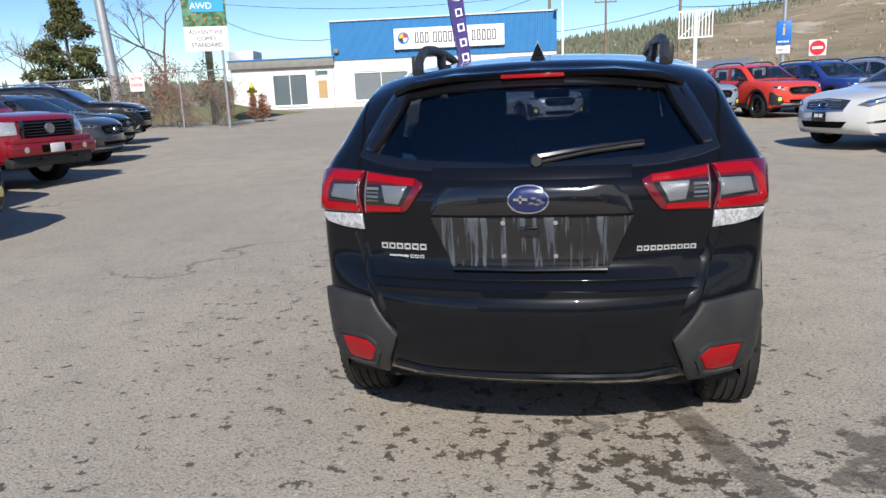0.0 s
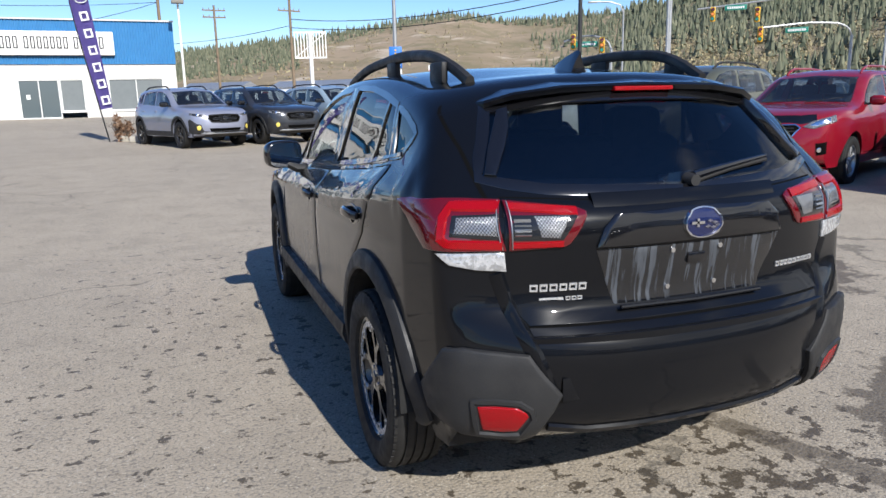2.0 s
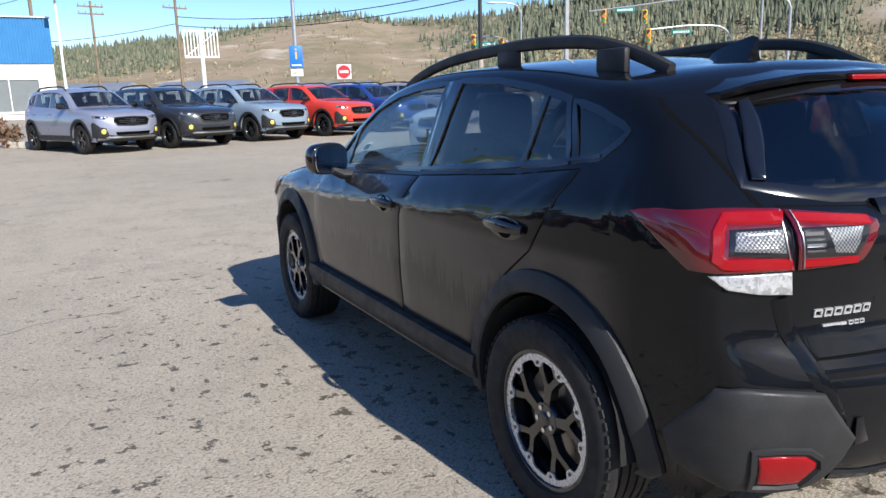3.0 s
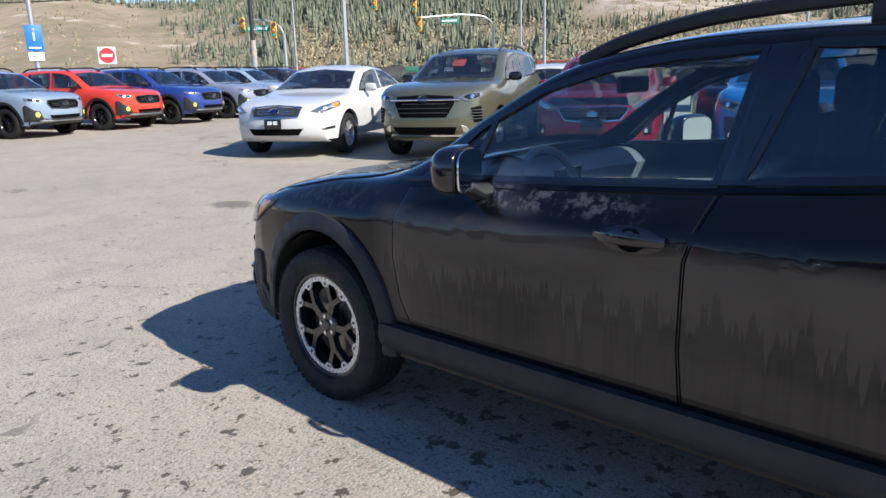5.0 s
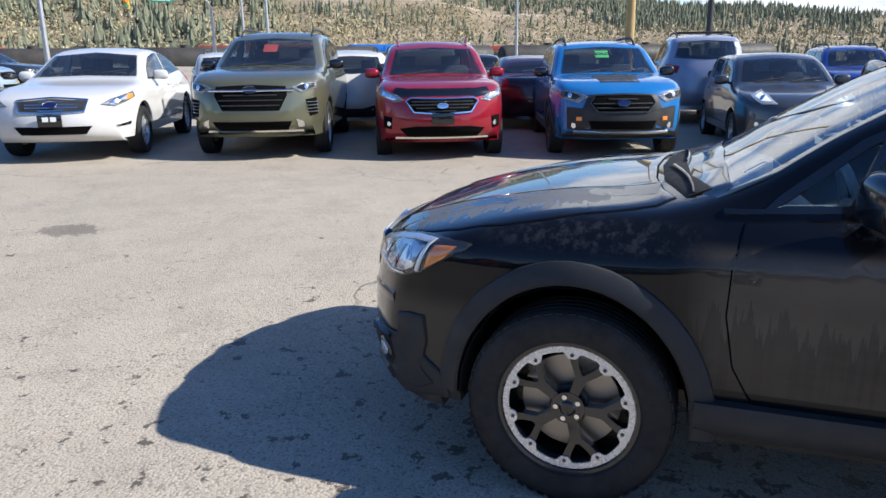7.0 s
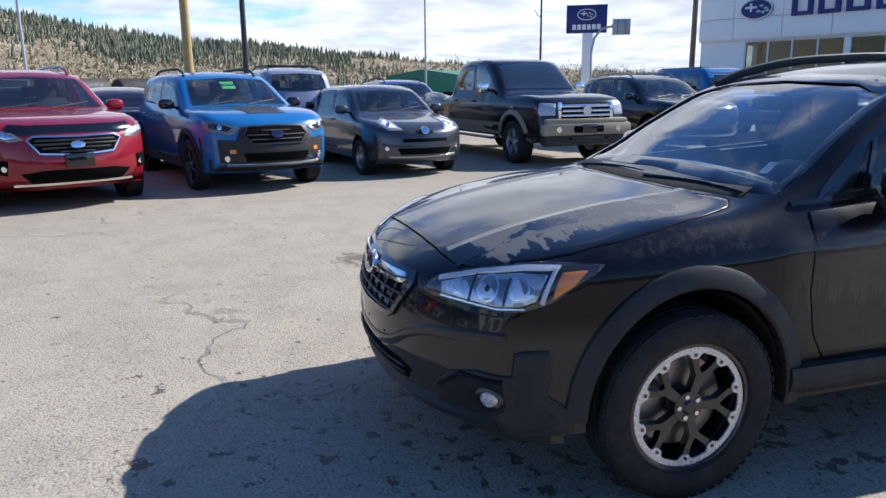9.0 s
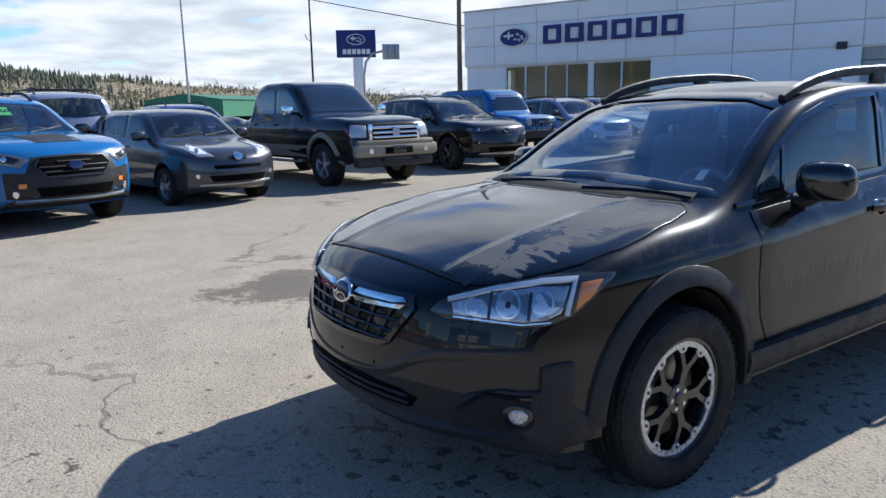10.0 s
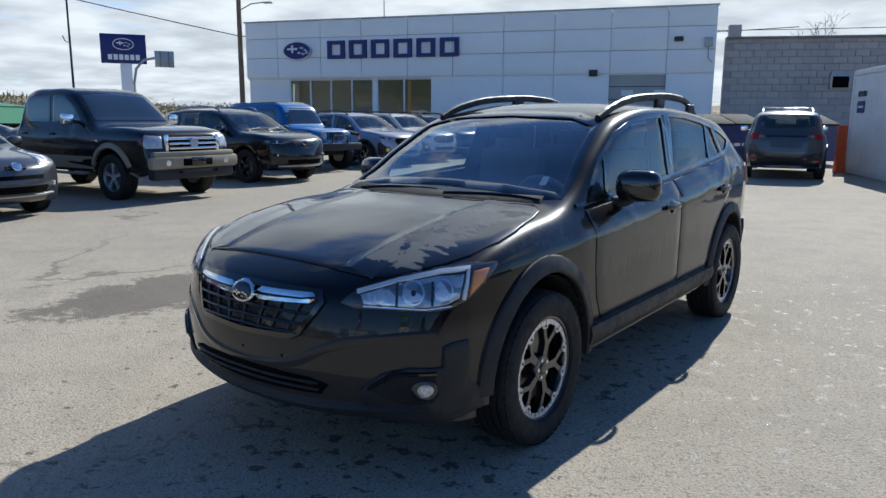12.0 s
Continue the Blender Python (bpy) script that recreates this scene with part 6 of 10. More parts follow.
    for s in (1, -1):
        hp = [(s * x, z) for x, z in f["lamp"]]
        aim = (-s * 0.45, -0.9, 0)
        pos = [(x * sx, (2.15 - 0.55 * max(0, abs(x) - 0.45)) * sy, z * sz + lift) for x, z in hp]
        lamp = part("headlamp", shell.panel(pos, aim, 0.010, 0.015, 0.06, 3, 0.008), f.get("lens", M_TAILCLEAR), root)
        c = sum((Vector(q) for q in pos), Vector()) / len(pos)
        inner = [c + (Vector(q) - c) * 0.62 for q in pos]
        part("lamp_core", shell.panel(inner, aim, 0.014, 0.004, 0.06, 2, 0.006), f.get("core", M_SMOKE), lamp)
        bulb = [c + Vector((0.035 * math.cos(a), 0, 0.035 * math.sin(a))) for a in [2 * math.pi * i / 10 for i in range(10)]]
        part("lamp_bulb", shell.panel(bulb, aim, 0.018, 0.004, 0.06, 2, 0.006), M_REFLECT, lamp)
        if "amber" in f:
            part("lamp_amber", shell.panel([(s * x * sx, (2.15 - 0.55 * max(0, abs(x) - 0.45)) * sy, z * sz + lift) for x, z in f["amber"]], aim, 0.016, 0.004, 0.06, 2, 0.004), M_AMBER, lamp)
        if "fog" in f:
            x, z, rr = f["fog"]
            pts = [((s * x) * sx + rr * math.cos(a), (2.15 - 0.4 * max(0, abs(x) - 0.45)) * sy, z * sz + lift + rr * math.sin(a)) for a in [2 * math.pi * i / 14 for i in range(14)]]
            part("fog_lamp", shell.panel(pts, aim, 0.026, 0.02, 0.05, 2, 0.008), f.get("fog_mat", M_REFLECT), root)
        for pts in f.get("side_vents", []):
            part("side_vent", shell.panel([(s * x * sx, (2.12 - 0.5 * max(0, abs(x) - 0.45)) * sy, z * sz + lift) for x, z in pts], aim, 0.014, 0.01, 0.06, 2, 0.006), f.get("vent_mat", M_GAP), root)
        for pts in f.get("dark_vents", []):
            dv = part("corner_vent", shell.panel([(s * x * sx, (2.12 - 0.5 * max(0, abs(x) - 0.45)) * sy, z * sz + lift) for x, z in pts], aim, 0.012, 0.01, 0.06, 2, 0.006), M_GAP, root, "black corner vent")
            (xa, za), (xb, zb_) = pts[0], pts[2]
            for i in range(4):
                z = za + (zb_ - za) * (i + 0.8) / 4.6
                part("vent_slat", shell.ribbon([(s * xa * sx, (2.12 - 0.5 * max(0, xa - 0.45)) * sy, z * sz + lift), (s * xb * sx, (2.12 - 0.5 * max(0, xb - 0.45)) * sy, z * sz + lift)], aim, [(-0.006, 0.012), (0, 0.020), (0.006, 0.012)], 0.05), M_RIMGREY, dv)
        # tail lamps
        tl = [(s * x, z) for x, z in f.get("tail", [(0.52, 1.02), (0.80, 1.06), (0.84, 0.92), (0.55, 0.90)])]
        part("tail_lamp", shell.panel([(x * sx, (-2.15 + 0.5 * max(0, abs(x) - 0.5)) * sy, z * sz + lift) for x, z in tl], (-s * 0.45, 0.9, 0), 0.012, 0.015, 0.07, 3, 0.01), M_REDLENS, root)
    if f.get("rear_plate"):
        RP = lambda pts: [(x * sx, -2.15 * sy, z * sz + lift) for x, z in pts]
        part("plate_recess", shell.panel(RP([(-0.36, 0.94), (0.36, 0.94), (0.31, 0.74), (-0.31, 0.74)]), REAR, 0.006, 0.006, 0.08, 3, 0.004), f["rear_plate"], root, "dull blue plate recess")
        part("hatch_bar", shell.ribbon(RP([(-0.42, 0.98), (0, 0.99), (0.42, 0.98)]), REAR, [(-0.02, 0.0), (-0.012, 0.02), (0.012, 0.02), (0.02, 0.0)], 0.12), M_GLOSSBLACK, root)
        for s in (-1, 1):
            part("rear_reflector", shell.panel([(s * x * sx, -2.05 * sy, z * sz + lift) for x, z in ((0.62, 0.50), (0.74, 0.50), (0.74, 0.45), (0.62, 0.45))], (-s * 0.3, 0.95, 0), 0.018, 0.01, 0.05, 2, 0.004), M_REDLENS, root)
            part("tail_lamp_clear", shell.panel([(s * x * sx, -2.12 * sy, z * sz + lift) for x, z in ((0.46, 1.00), (0.58, 1.01), (0.58, 0.95), (0.50, 0.94))], (-s * 0.2, 0.97, 0), 0.016, 0.01, 0.05, 2, 0.004), M_TAILCLEAR, root)
    if f.get("plate"):
        z = f["plate"] * sz + lift
        y = shell.on((0, 2.3 * sy, z), FRONT).y + 0.03
        pl = part("number_plate", box((0, y, z), (0.31, 0.012, 0.155), 0.004), f.get("plate_mat", M_GLOSSBLACK), root)
        if f.get("plate_marks"):
            part("plate_mark", text_bars(bmesh.new(), -0.10, 0.10, z + 0.02, 0.06, 2, y + 0.009), f["plate_marks"], pl)
    if "lip" in f:
        z = f["lip"] * sz + lift
        part("bumper_strip", shell.ribbon([(x * sx, 2.2 * sy, z) for x in (-0.62, -0.3, 0, 0.3, 0.62)], FRONT, [(-0.02, 0.0), (-0.012, 0.022), (0.012, 0.022), (0.02, 0.0)], 0.12), f.get("lip_mat", M_CHROME), root)
    if "bonnet_patch" in spec:
        part("bonnet_decal", shell.panel([(x * sx, y * sy, 1.2) for x, y in spec["bonnet_patch"]], TOP, 0.003, 0.002, 0.10, 3, 0.002), M_PLASTIC, root, "matt black bonnet decal")
    if "deflector" in spec:
        part("bonnet_deflector", shell.ribbon([(x * sx, y * sy, 1.0) for x, y in ((-0.62, 1.98), (-0.45, 2.06), (-0.2, 2.095), (0, 2.10), (0.2, 2.095), (0.45, 2.06), (0.62, 1.98))], TOP, [(-0.05, 0.002), (-0.03, 0.018), (0.035, 0.024), (0.045, 0.004)], 0.08), M_GLOSSBLACK, root, "dark bonnet deflector")
    if "sticker" in spec:
        x0, z0, mm = spec["sticker"]
        st = part("windscreen_card", shell.panel([((x0 + a) * sx, 0.6 * sy, (z0 + b) * sz + lift) for a, b in ((-0.10, -0.05), (0.10, -0.05), (0.10, 0.05), (-0.10, 0.05))], FRONT, 0.013, 0.004, 0.08, 1, 0.001), mm, root)
        if spec.get("sold"):
            cu = bpy.data.curves.new("SOLD", 'FONT')
            cu.body, cu.size, cu.align_x, cu.align_y, cu.extrude = "SOLD", 0.09, 'CENTER', 'CENTER', 0.001
            ob = new("sold_text", cu)
            q = shell.on((x0 * sx, 0.6 * sy, z0 * sz + lift), FRONT, 0.017)
            q2 = shell.on((x0 * sx, 0.6 * sy, z0 * sz + lift + 0.05), FRONT, 0.017)
            tilt = math.atan2(-(q2.y - q.y), q2.z - q.z)
            ob.parent = st
            ob.matrix_basis = Matrix.Translation(q) @ Matrix.Rotation(math.pi, 4, 'Z') @ Matrix.Rotation(math.pi / 2 - tilt, 4, 'X')
            cu.materials.append(M_GLOSSBLACK)
    # wipers
    for x0, x1 in ((-0.08, -0.55), (0.48, 0.0)):
        pts = [(x * sx, shell.on((x * sx, 0.95 * sy, (1.105 + 0.02 * i) * sz + lift), FRONT).y + 0.012, (1.105 + 0.02 * i) * sz + lift) for i, x in enumerate(np.linspace(x0, x1, 4))]
        part("windscreen_wiper", tube(pts, 0.009, 5), M_PLASTIC, root)
    # cabin floor pan and wheels
    part("underbody", box((0, 0, 0.36 * sz + lift), (W * 0.64, L * 0.86, 0.12), 0.03), M_DARK, root)
    for y in hubs:
        for s in (-1, 1):
            well = bmesh.new()
            a = [(s * half * 0.66, y + (r + 0.045) * math.cos(t), r + (r + 0.065) * math.sin(t)) for t in [math.pi * i / 10 for i in range(11)]]
            v0, v1 = [well.verts.new(q) for q in a], [well.verts.new((s * half * 0.95, q[1], q[2])) for q in a]
            for i in range(10):
                well.faces.new((v0[i], v0[i + 1], v1[i + 1], v1[i]))
            well.faces.new(v0)
            part("wheel_well", well, M_DARK, root)
            add_wheel(root, spec.get("wheel", "silver"), s * (half - 0.12), y, r, 0.22, r * 0.63, random.random())
    return root


FACE_CROSS = dict(grille=[(-0.40, 0.825), (0, 0.84), (0.40, 0.825), (0.45, 0.76), (0.37, 0.655), (0, 0.64), (-0.37, 0.655), (-0.45, 0.76)], bars=4, bar=M_GRILLE, lamp=[(0.47, 0.835), (0.62, 0.862), (0.86, 0.895), (0.85, 0.835), (0.60, 0.790)], core=M_SMOKE, badge=M_SMOKE, rim=M_PLASTIC,
                  fog=(0.67, 0.52, 0.060), fog_mat=M_YELLOWLAMP, intakes=[[(-0.44, 0.50), (0.44, 0.50), (0.40, 0.43), (-0.40, 0.43)]], side_vents=[[(0.545, 0.43), (0.60, 0.60), (0.70, 0.62), (0.84, 0.74), (0.88, 0.70), (0.88, 0.38), (0.60, 0.36)]], vent_mat=M_PLASTIC, lip=0.375, lip_mat=M_RIMGREY)


def cross_spec(p):
    return dict(size=(4.48, 1.80, 1.60), paint=p, clad=M_PLASTIC, rails=M_PLASTIC, wheel="black", r=0.35, nose=0.02, face=FACE_CROSS, mirror_paint=M_GLOSSBLACK, open=True)


P_SILVER = paint("silver paint", (0.27, 0.285, 0.36), 0.3, 0.35)
P_DARKGREY = paint("dark grey paint", (0.035, 0.038, 0.045), 0.3, 0.4)
P_BLUEGREY = paint("blue grey paint", (0.20, 0.26, 0.32), 0.32)
P_REDORANGE = paint("orange red paint", (0.62, 0.045, 0.025), 0.3)
P_BLUE = paint("deep blue paint", (0.025, 0.055, 0.24), 0.3, 0.3)
P_ICE = paint("pale blue paint", (0.30, 0.38, 0.46), 0.3, 0.3)
P_WHITE = paint("white paint", (0.52, 0.51, 0.485), 0.3)
P_OLIVE = paint("olive gold paint", (0.145, 0.145, 0.092), 0.28, 0.55)
P_CRIMSON = paint("crimson paint", (0.24, 0.007, 0.018), 0.3, 0.2)
P_GEYSER = paint("bright blue paint", (0.012, 0.125, 0.34), 0.3)
P_GUN = paint("gunmetal paint", (0.06, 0.063, 0.07), 0.3, 0.5)
P_BLACK = paint("plain black paint", (0.007, 0.007, 0.008), 0.28)
P_WINE = paint("dark wine paint", (0.03, 0.006, 0.012), 0.3)
P_TAN = worn("tan lower paint", (0.30, 0.26, 0.19), 0.4, (0.22, 0.19, 0.14), 4, 0.4, 0.0)
M_GREENCARD = worn("green card", (0.06, 0.28, 0.11), 0.8, (0.05, 0.23, 0.09), 10, 0.3, 0)
M_REDCARD = worn("red card", (0.20, 0.04, 0.045), 0.8, (0.15, 0.03, 0.035), 10, 0.3, 0)

ROW_A = [("silver", P_SILVER, -0.27, 16.1), ("dark grey", P_DARKGREY, 1.80, 16.5), ("blue-grey", P_BLUEGREY, 4.15, 17.35), ("orange-red", P_REDORANGE, 6.57, 18.0), ("deep blue", P_BLUE, 8.75, 18.5), ("pale silver-blue", P_SILVER, 11.1, 19.4), ("ice blue", P_ICE, 13.4, 20.5), ("dark navy", P_DARKGREY, 15.9, 21.7)]
for word, p, x, y in ROW_A:
    parked_car("crossover_car", word + " compact crossover with black wheels parked in the outer row", cross_spec(p), pose(x - 0.39 * 2.22, y + 0.92 * 2.22, gz(y + 2), 0, 0, 203), "row of parked crossovers")

FACE_WHITE = dict(grille=[(-0.44, 0.795), (0, 0.825), (0.44, 0.795), (0.40, 0.655), (0, 0.64), (-0.40, 0.655)], bars=4, bar=M_CHROME, bar_r=0.010, rim=M_CHROME, mesh=M_PLASTIC, badge=M_BADGEBLUE, badge_r=(0.085, 0.038), lamp=[(0.46, 0.735), (0.58, 0.80), (0.90, 0.895), (0.91, 0.815), (0.62, 0.705)], amber=[(0.78, 0.84), (0.87, 0.865), (0.87, 0.81), (0.78, 0.785)],
                  intakes=[[(-0.48, 0.47), (0.48, 0.47), (0.40, 0.37), (-0.40, 0.37)]], side_vents=[[(0.60, 0.47), (0.80, 0.50), (0.80, 0.46), (0.62, 0.44)]], vent_mat=M_CHROME, plate=0.55, plate_marks=M_PAPER, core=M_REFLECT)
parked_car("sedan_car", "white four-door sedan with chrome grille facing the lot", dict(kind="sedan", size=(5.13, 1.92, 1.53), open=True, paint=P_WHITE, wheel="ten", r=0.345, face=FACE_WHITE, mirror_paint=P_WHITE), pose(5.80 + 0.891 * 2.0 - 0.98, 10.75 + 0.454 * 2.0 - 1.38, gz(11), 0, 0, 117))
FACE_OLIVE = dict(grille=[(-0.44, 0.88), (0, 0.90), (0.44, 0.88), (0.46, 0.78), (0.36, 0.60), (-0.36, 0.60), (-0.46, 0.78)], bars=4, wing=0.835, wing_wide=1.16, dark_vents=[[(0.66, 0.72), (0.80, 0.74), (0.82, 0.54), (0.70, 0.52)]], badge=M_SMOKE, badge_z=0.835, badge_r=(0.085, 0.045), lamp=[(0.50, 0.86), (0.62, 0.91), (0.86, 0.93), (0.84, 0.85), (0.62, 0.80)],
                  intakes=[[(-0.50, 0.47), (0.50, 0.47), (0.44, 0.37), (-0.44, 0.37)]], side_vents=[[(0.52, 0.50), (0.62, 0.46), (0.64, 0.40), (0.56, 0.40)]], vent_mat=M_CHROME, lip=0.335, lip_mat=M_CHROME)
parked_car("large_suv", "olive gold three-row SUV with chrome grille bar", dict(size=(5.0, 1.93, 1.79), paint=P_OLIVE, open=True, clad=None, rails=M_PLASTIC, wheel="ten", r=0.38, nose=0.07, face=FACE_OLIVE, sticker=(0.02, 1.33, M_REDCARD), p=3.0), pose(7.30 + 0.927 * 2.0 - 1.40, 7.95 + 0.375 * 2.0 - 1.01, gz(8), 0, 0, 112))
FACE_KIA = dict(grille=[(-0.41, 0.835), (0, 0.825), (0.41, 0.835), (0.47, 0.80), (0.37, 0.665), (0, 0.64), (-0.37, 0.665), (-0.47, 0.80)], bars=4, bar=M_GRILLE, rim=M_CHROME, badge=M_CHROME, badge_r=(0.075, 0.036), lamp=[(0.50, 0.81), (0.60, 0.88), (0.86, 0.955), (0.87, 0.875), (0.62, 0.785)], fog=(0.70, 0.52, 0.035),
                intakes=[[(-0.56, 0.46), (-0.36, 0.49), (0.36, 0.49), (0.56, 0.46), (0.46, 0.36), (-0.46, 0.36)]], side_vents=[[(0.64, 0.60), (0.76, 0.62), (0.76, 0.47), (0.66, 0.45)]], plate=0.585, lip=0.325, core=M_REFLECT)
parked_car("family_suv", "crimson family SUV with dark bonnet deflector", dict(size=(4.80, 1.89, 1.70), paint=P_CRIMSON, open=True, wheel="silver", r=0.36, nose=0.05, face=FACE_KIA, deflector=True, mirror_paint=P_CRIMSON, rails=P_CRIMSON), pose(7.30 + 0.92 * 1.38, 4.75 + 0.39 * 1.38, 0, 0, 0, 114))
FACE_WILD = dict(mask=[(-0.86, 0.72), (-0.52, 0.69), (-0.44, 0.86), (0.44, 0.86), (0.52, 0.69), (0.86, 0.72), (0.84, 0.32), (-0.84, 0.32)], grille=[(-0.36, 0.85), (0, 0.86), (0.36, 0.85), (0.42, 0.76), (0.32, 0.64), (-0.32, 0.64), (-0.42, 0.76)], bars=3, badge=M_BADGEBLUE, badge_r=(0.085, 0.045), lamp=[(0.46, 0.835), (0.62, 0.895), (0.88, 0.935), (0.88, 0.835), (0.56, 0.755)], fog=(0.62, 0.47, 0.04), rim=M_GRILLE,
                 intakes=[[(-0.44, 0.53), (0.44, 0.53), (0.40, 0.43), (-0.40, 0.43)]], side_vents=[[(0.50, 0.58), (0.57, 0.58), (0.57, 0.53), (0.50, 0.53)]], vent_mat=M_AMBER, lip=0.385, lip_mat=M_RIMGREY)
parked_car("wagon_car", "bright blue rugged wagon with black decal and green card reading sold", dict(size=(4.86, 1.90, 1.68), paint=P_GEYSER, open=True, clad=M_PLASTIC, rails=M_PLASTIC, wheel="black", r=0.37, nose=0.06, face=FACE_WILD, bonnet_patch=[(-0.26, 1.9), (-0.30, 1.25), (0.30, 1.25), (0.26, 1.9)], sticker=(0.03, 1.36, M_GREENCARD), sold=True), pose(8.28 + 0.955 * 1.40, 2.30 + 0.29 * 1.40, 0, 0, 0, 107))
FACE_HATCH = dict(grille=[(-0.16, 0.79), (0, 0.80), (0.16, 0.79), (0.14, 0.75), (-0.14, 0.75)], bars=1, badge=M_CHROME, badge_r=(0.07, 0.045), lamp=[(0.40, 0.80), (0.58, 0.92), (0.78, 1.0), (0.82, 0.92), (0.62, 0.80)], lens=M_CLEARLENS, core=M_WHITE, fog=(0.66, 0.50, 0.035), intakes=[[(-0.42, 0.66), (0.42, 0.66), (0.40, 0.60), (-0.40, 0.60)], [(-0.50, 0.50), (0.50, 0.50), (0.44, 0.40), (-0.44, 0.40)]], lip=0.36, lip_mat=M_RIMGREY)
parked_car("small_hatchback", "gunmetal small hybrid hatchback with faded headlamps", dict(size=(4.02, 1.695, 1.46), paint=P_GUN, open=True, wheel="grey", r=0.295, nose=-0.04, face=FACE_HATCH, mirror_paint=P_GUN, p=2.2), pose(9.16 + 0.985 * 1.16, -0.25 + 0.17 * 1.16, 0, 0, 0, 100))
FACE_EV = dict(grille=[(-0.30, 0.86), (0, 0.87), (0.30, 0.86), (0.30, 0.79), (-0.30, 0.79)], bars=0, mesh=P_BLACK, badge=M_SMOKE, lamp=[(0.36, 0.87), (0.60, 0.90), (0.86, 0.90), (0.84, 0.85), (0.56, 0.83)], intakes=[[(-0.48, 0.50), (0.48, 0.50), (0.44, 0.40), (-0.44, 0.40)]], lip=0.36, lip_mat=M_RIMGREY, fog=(0.66, 0.60, 0.02))
parked_car("electric_crossover", "black electric crossover with silver bumper strip", dict(size=(4.69, 1.86, 1.63), paint=P_BLACK, open=True, clad=M_GLOSSBLACK, rails=M_RIMGREY, wheel="split", r=0.37, nose=0.05, face=FACE_EV), pose(10.80 + 1.40, -6.95, 0, 0, 0, 92))
for i, (x, y, p, word) in enumerate(((13.6, -12.6, P_SILVER, "silver"), (14.3, -15.4, P_WHITE, "white"), (15.2, -18.2, P_DARKGREY, "dark grey"), (16.2, -20.8, P_SILVER, "silver"))):
    parked_car("crossover_car", word + " crossover parked along the dealership front", cross_spec(p), pose(x, y, 0, 0, 0, 84 - 2 * i), "cars along the dealership")
# second row, seen from behind
for word, p, x, y, rz, size, nm in (("white", P_WHITE, 11.5, 8.3, -62, (4.45, 1.8, 1.6), "crossover_car"), ("dark wine", P_WINE, 13.0, 4.7, -70, (4.6, 1.8, 1.46), "sport_sedan"), ("pale silver", P_SILVER, 15.3, 1.3, -82, (4.6, 1.88, 1.85), "old_suv"), ("dark", P_DARKGREY, 21.5, 8.4, 108, (4.5, 1.8, 1.5), "compact_car"), ("grey", P_GUN, 13.6, 0.0, 100, (4.7, 1.82, 1.45), "grey_sedan"), ("white", P_WHITE, 12.8, 12.2, -58, (4.6, 1.85, 1.62), "crossover_car"), ("blue", P_BLUE, 17.5, -2.3, 95, (4.5, 1.8, 1.6), "crossover_car")):
    sp = cross_spec(p)
    sp["size"] = size
    if nm in ("sport_sedan", "grey_sedan", "compact_car"):
        sp.update(kind="sedan", rails=None, clad=None)
    if nm == "old_suv":
        sp.update(crossbars=M_PLASTIC, clad=None)
    parked_car(nm, word + " car standing in the second row behind", sp, pose(x, y, 0, 0, 0, rz))
FACE_REAR = dict(FACE_WILD, rear_plate=worn("dull blue plate", (0.06, 0.075, 0.11), 0.4, (0.045, 0.055, 0.08), 5, 0.4, 0), tail=[(0.52, 1.02), (0.80, 1.05), (0.86, 0.95), (0.70, 0.90), (0.60, 0.94)])
grey = parked_car("wagon_car", "grey rugged wagon with roof bars parked nose to the block wall", dict(size=(4.86, 1.88, 1.68), paint=P_GUN, open=True, clad=M_PLASTIC, rails=M_RIMGREY, crossbars=M_RIMGREY, wheel="black", r=0.36, nose=0.05, face=FACE_REAR), pose(1.75 + 0.5, -15.2 - 1.9, 0, 0, 0, 194))
# western row, fronts on one slanting line
for nm, label, sp, x, y, rz, half in (("full_size_suv", "black full-size SUV in the western row", dict(size=(5.2, 1.98, 1.85), paint=P_BLACK, wheel="silver", r=0.39, nose=0.10, rails=M_CHROME, p=3.2, face=FACE_OLIVE), -13.0, 16.3, -73, 2.6),
        ("crossover_car", "black crossover beside the full-size SUV", cross_spec(P_BLACK), -11.7, 13.2, -78, 2.2), ("crossover_car", "gunmetal crossover in the western row", cross_spec(P_GUN), -9.9, 10.0, -84, 2.2),
        ("crossover_car", "black crossover in the western row", cross_spec(P_BLACK), -7.7, 3.45, -100, 2.2), ("crossover_car", "silver-grey crossover in the western row", cross_spec(P_BLUEGREY), -5.9, 1.4, -103, 2.2)):
    fx, fy = -math.sin(radians(rz)), math.cos(radians(rz))
    parked_car(nm, label, sp, pose(x - fx * half, y - fy * half, gz(y), 0, 0, rz), "western row of cars")


# pickups
TRUCK_C = [(-2.80, 0.55), (-2.93, 0.66), (-2.95, 0.85), (-2.95, 1.10), (-2.93, 1.26), (-2.80, 1.285), (-1.9, 1.285), (-1.02, 1.285), (-0.99, 1.32), (-0.93, 1.60), (-0.84, 1.86), (-0.70, 1.925), (-0.2, 1.955), (0.35, 1.94), (0.60, 1.88),
           (0.90, 1.66), (1.28, 1.33), (1.38, 1.29), (1.9, 1.275), (2.45, 1.235), (2.68, 1.17), (2.78, 1.05), (2.84, 0.82), (2.88, 0.62), (2.84, 0.50), (2.7, 0.45), (2.5, 0.44)]
TRUCK_SIDE = [[(0.98, 1.36), (0.72, 1.62), (0.42, 1.80), (0.06, 1.81), (0.08, 1.33)], [(-0.02, 1.81), (-0.60, 1.79), (-0.80, 1.74), (-0.80, 1.33), (0.0, 1.33)]]


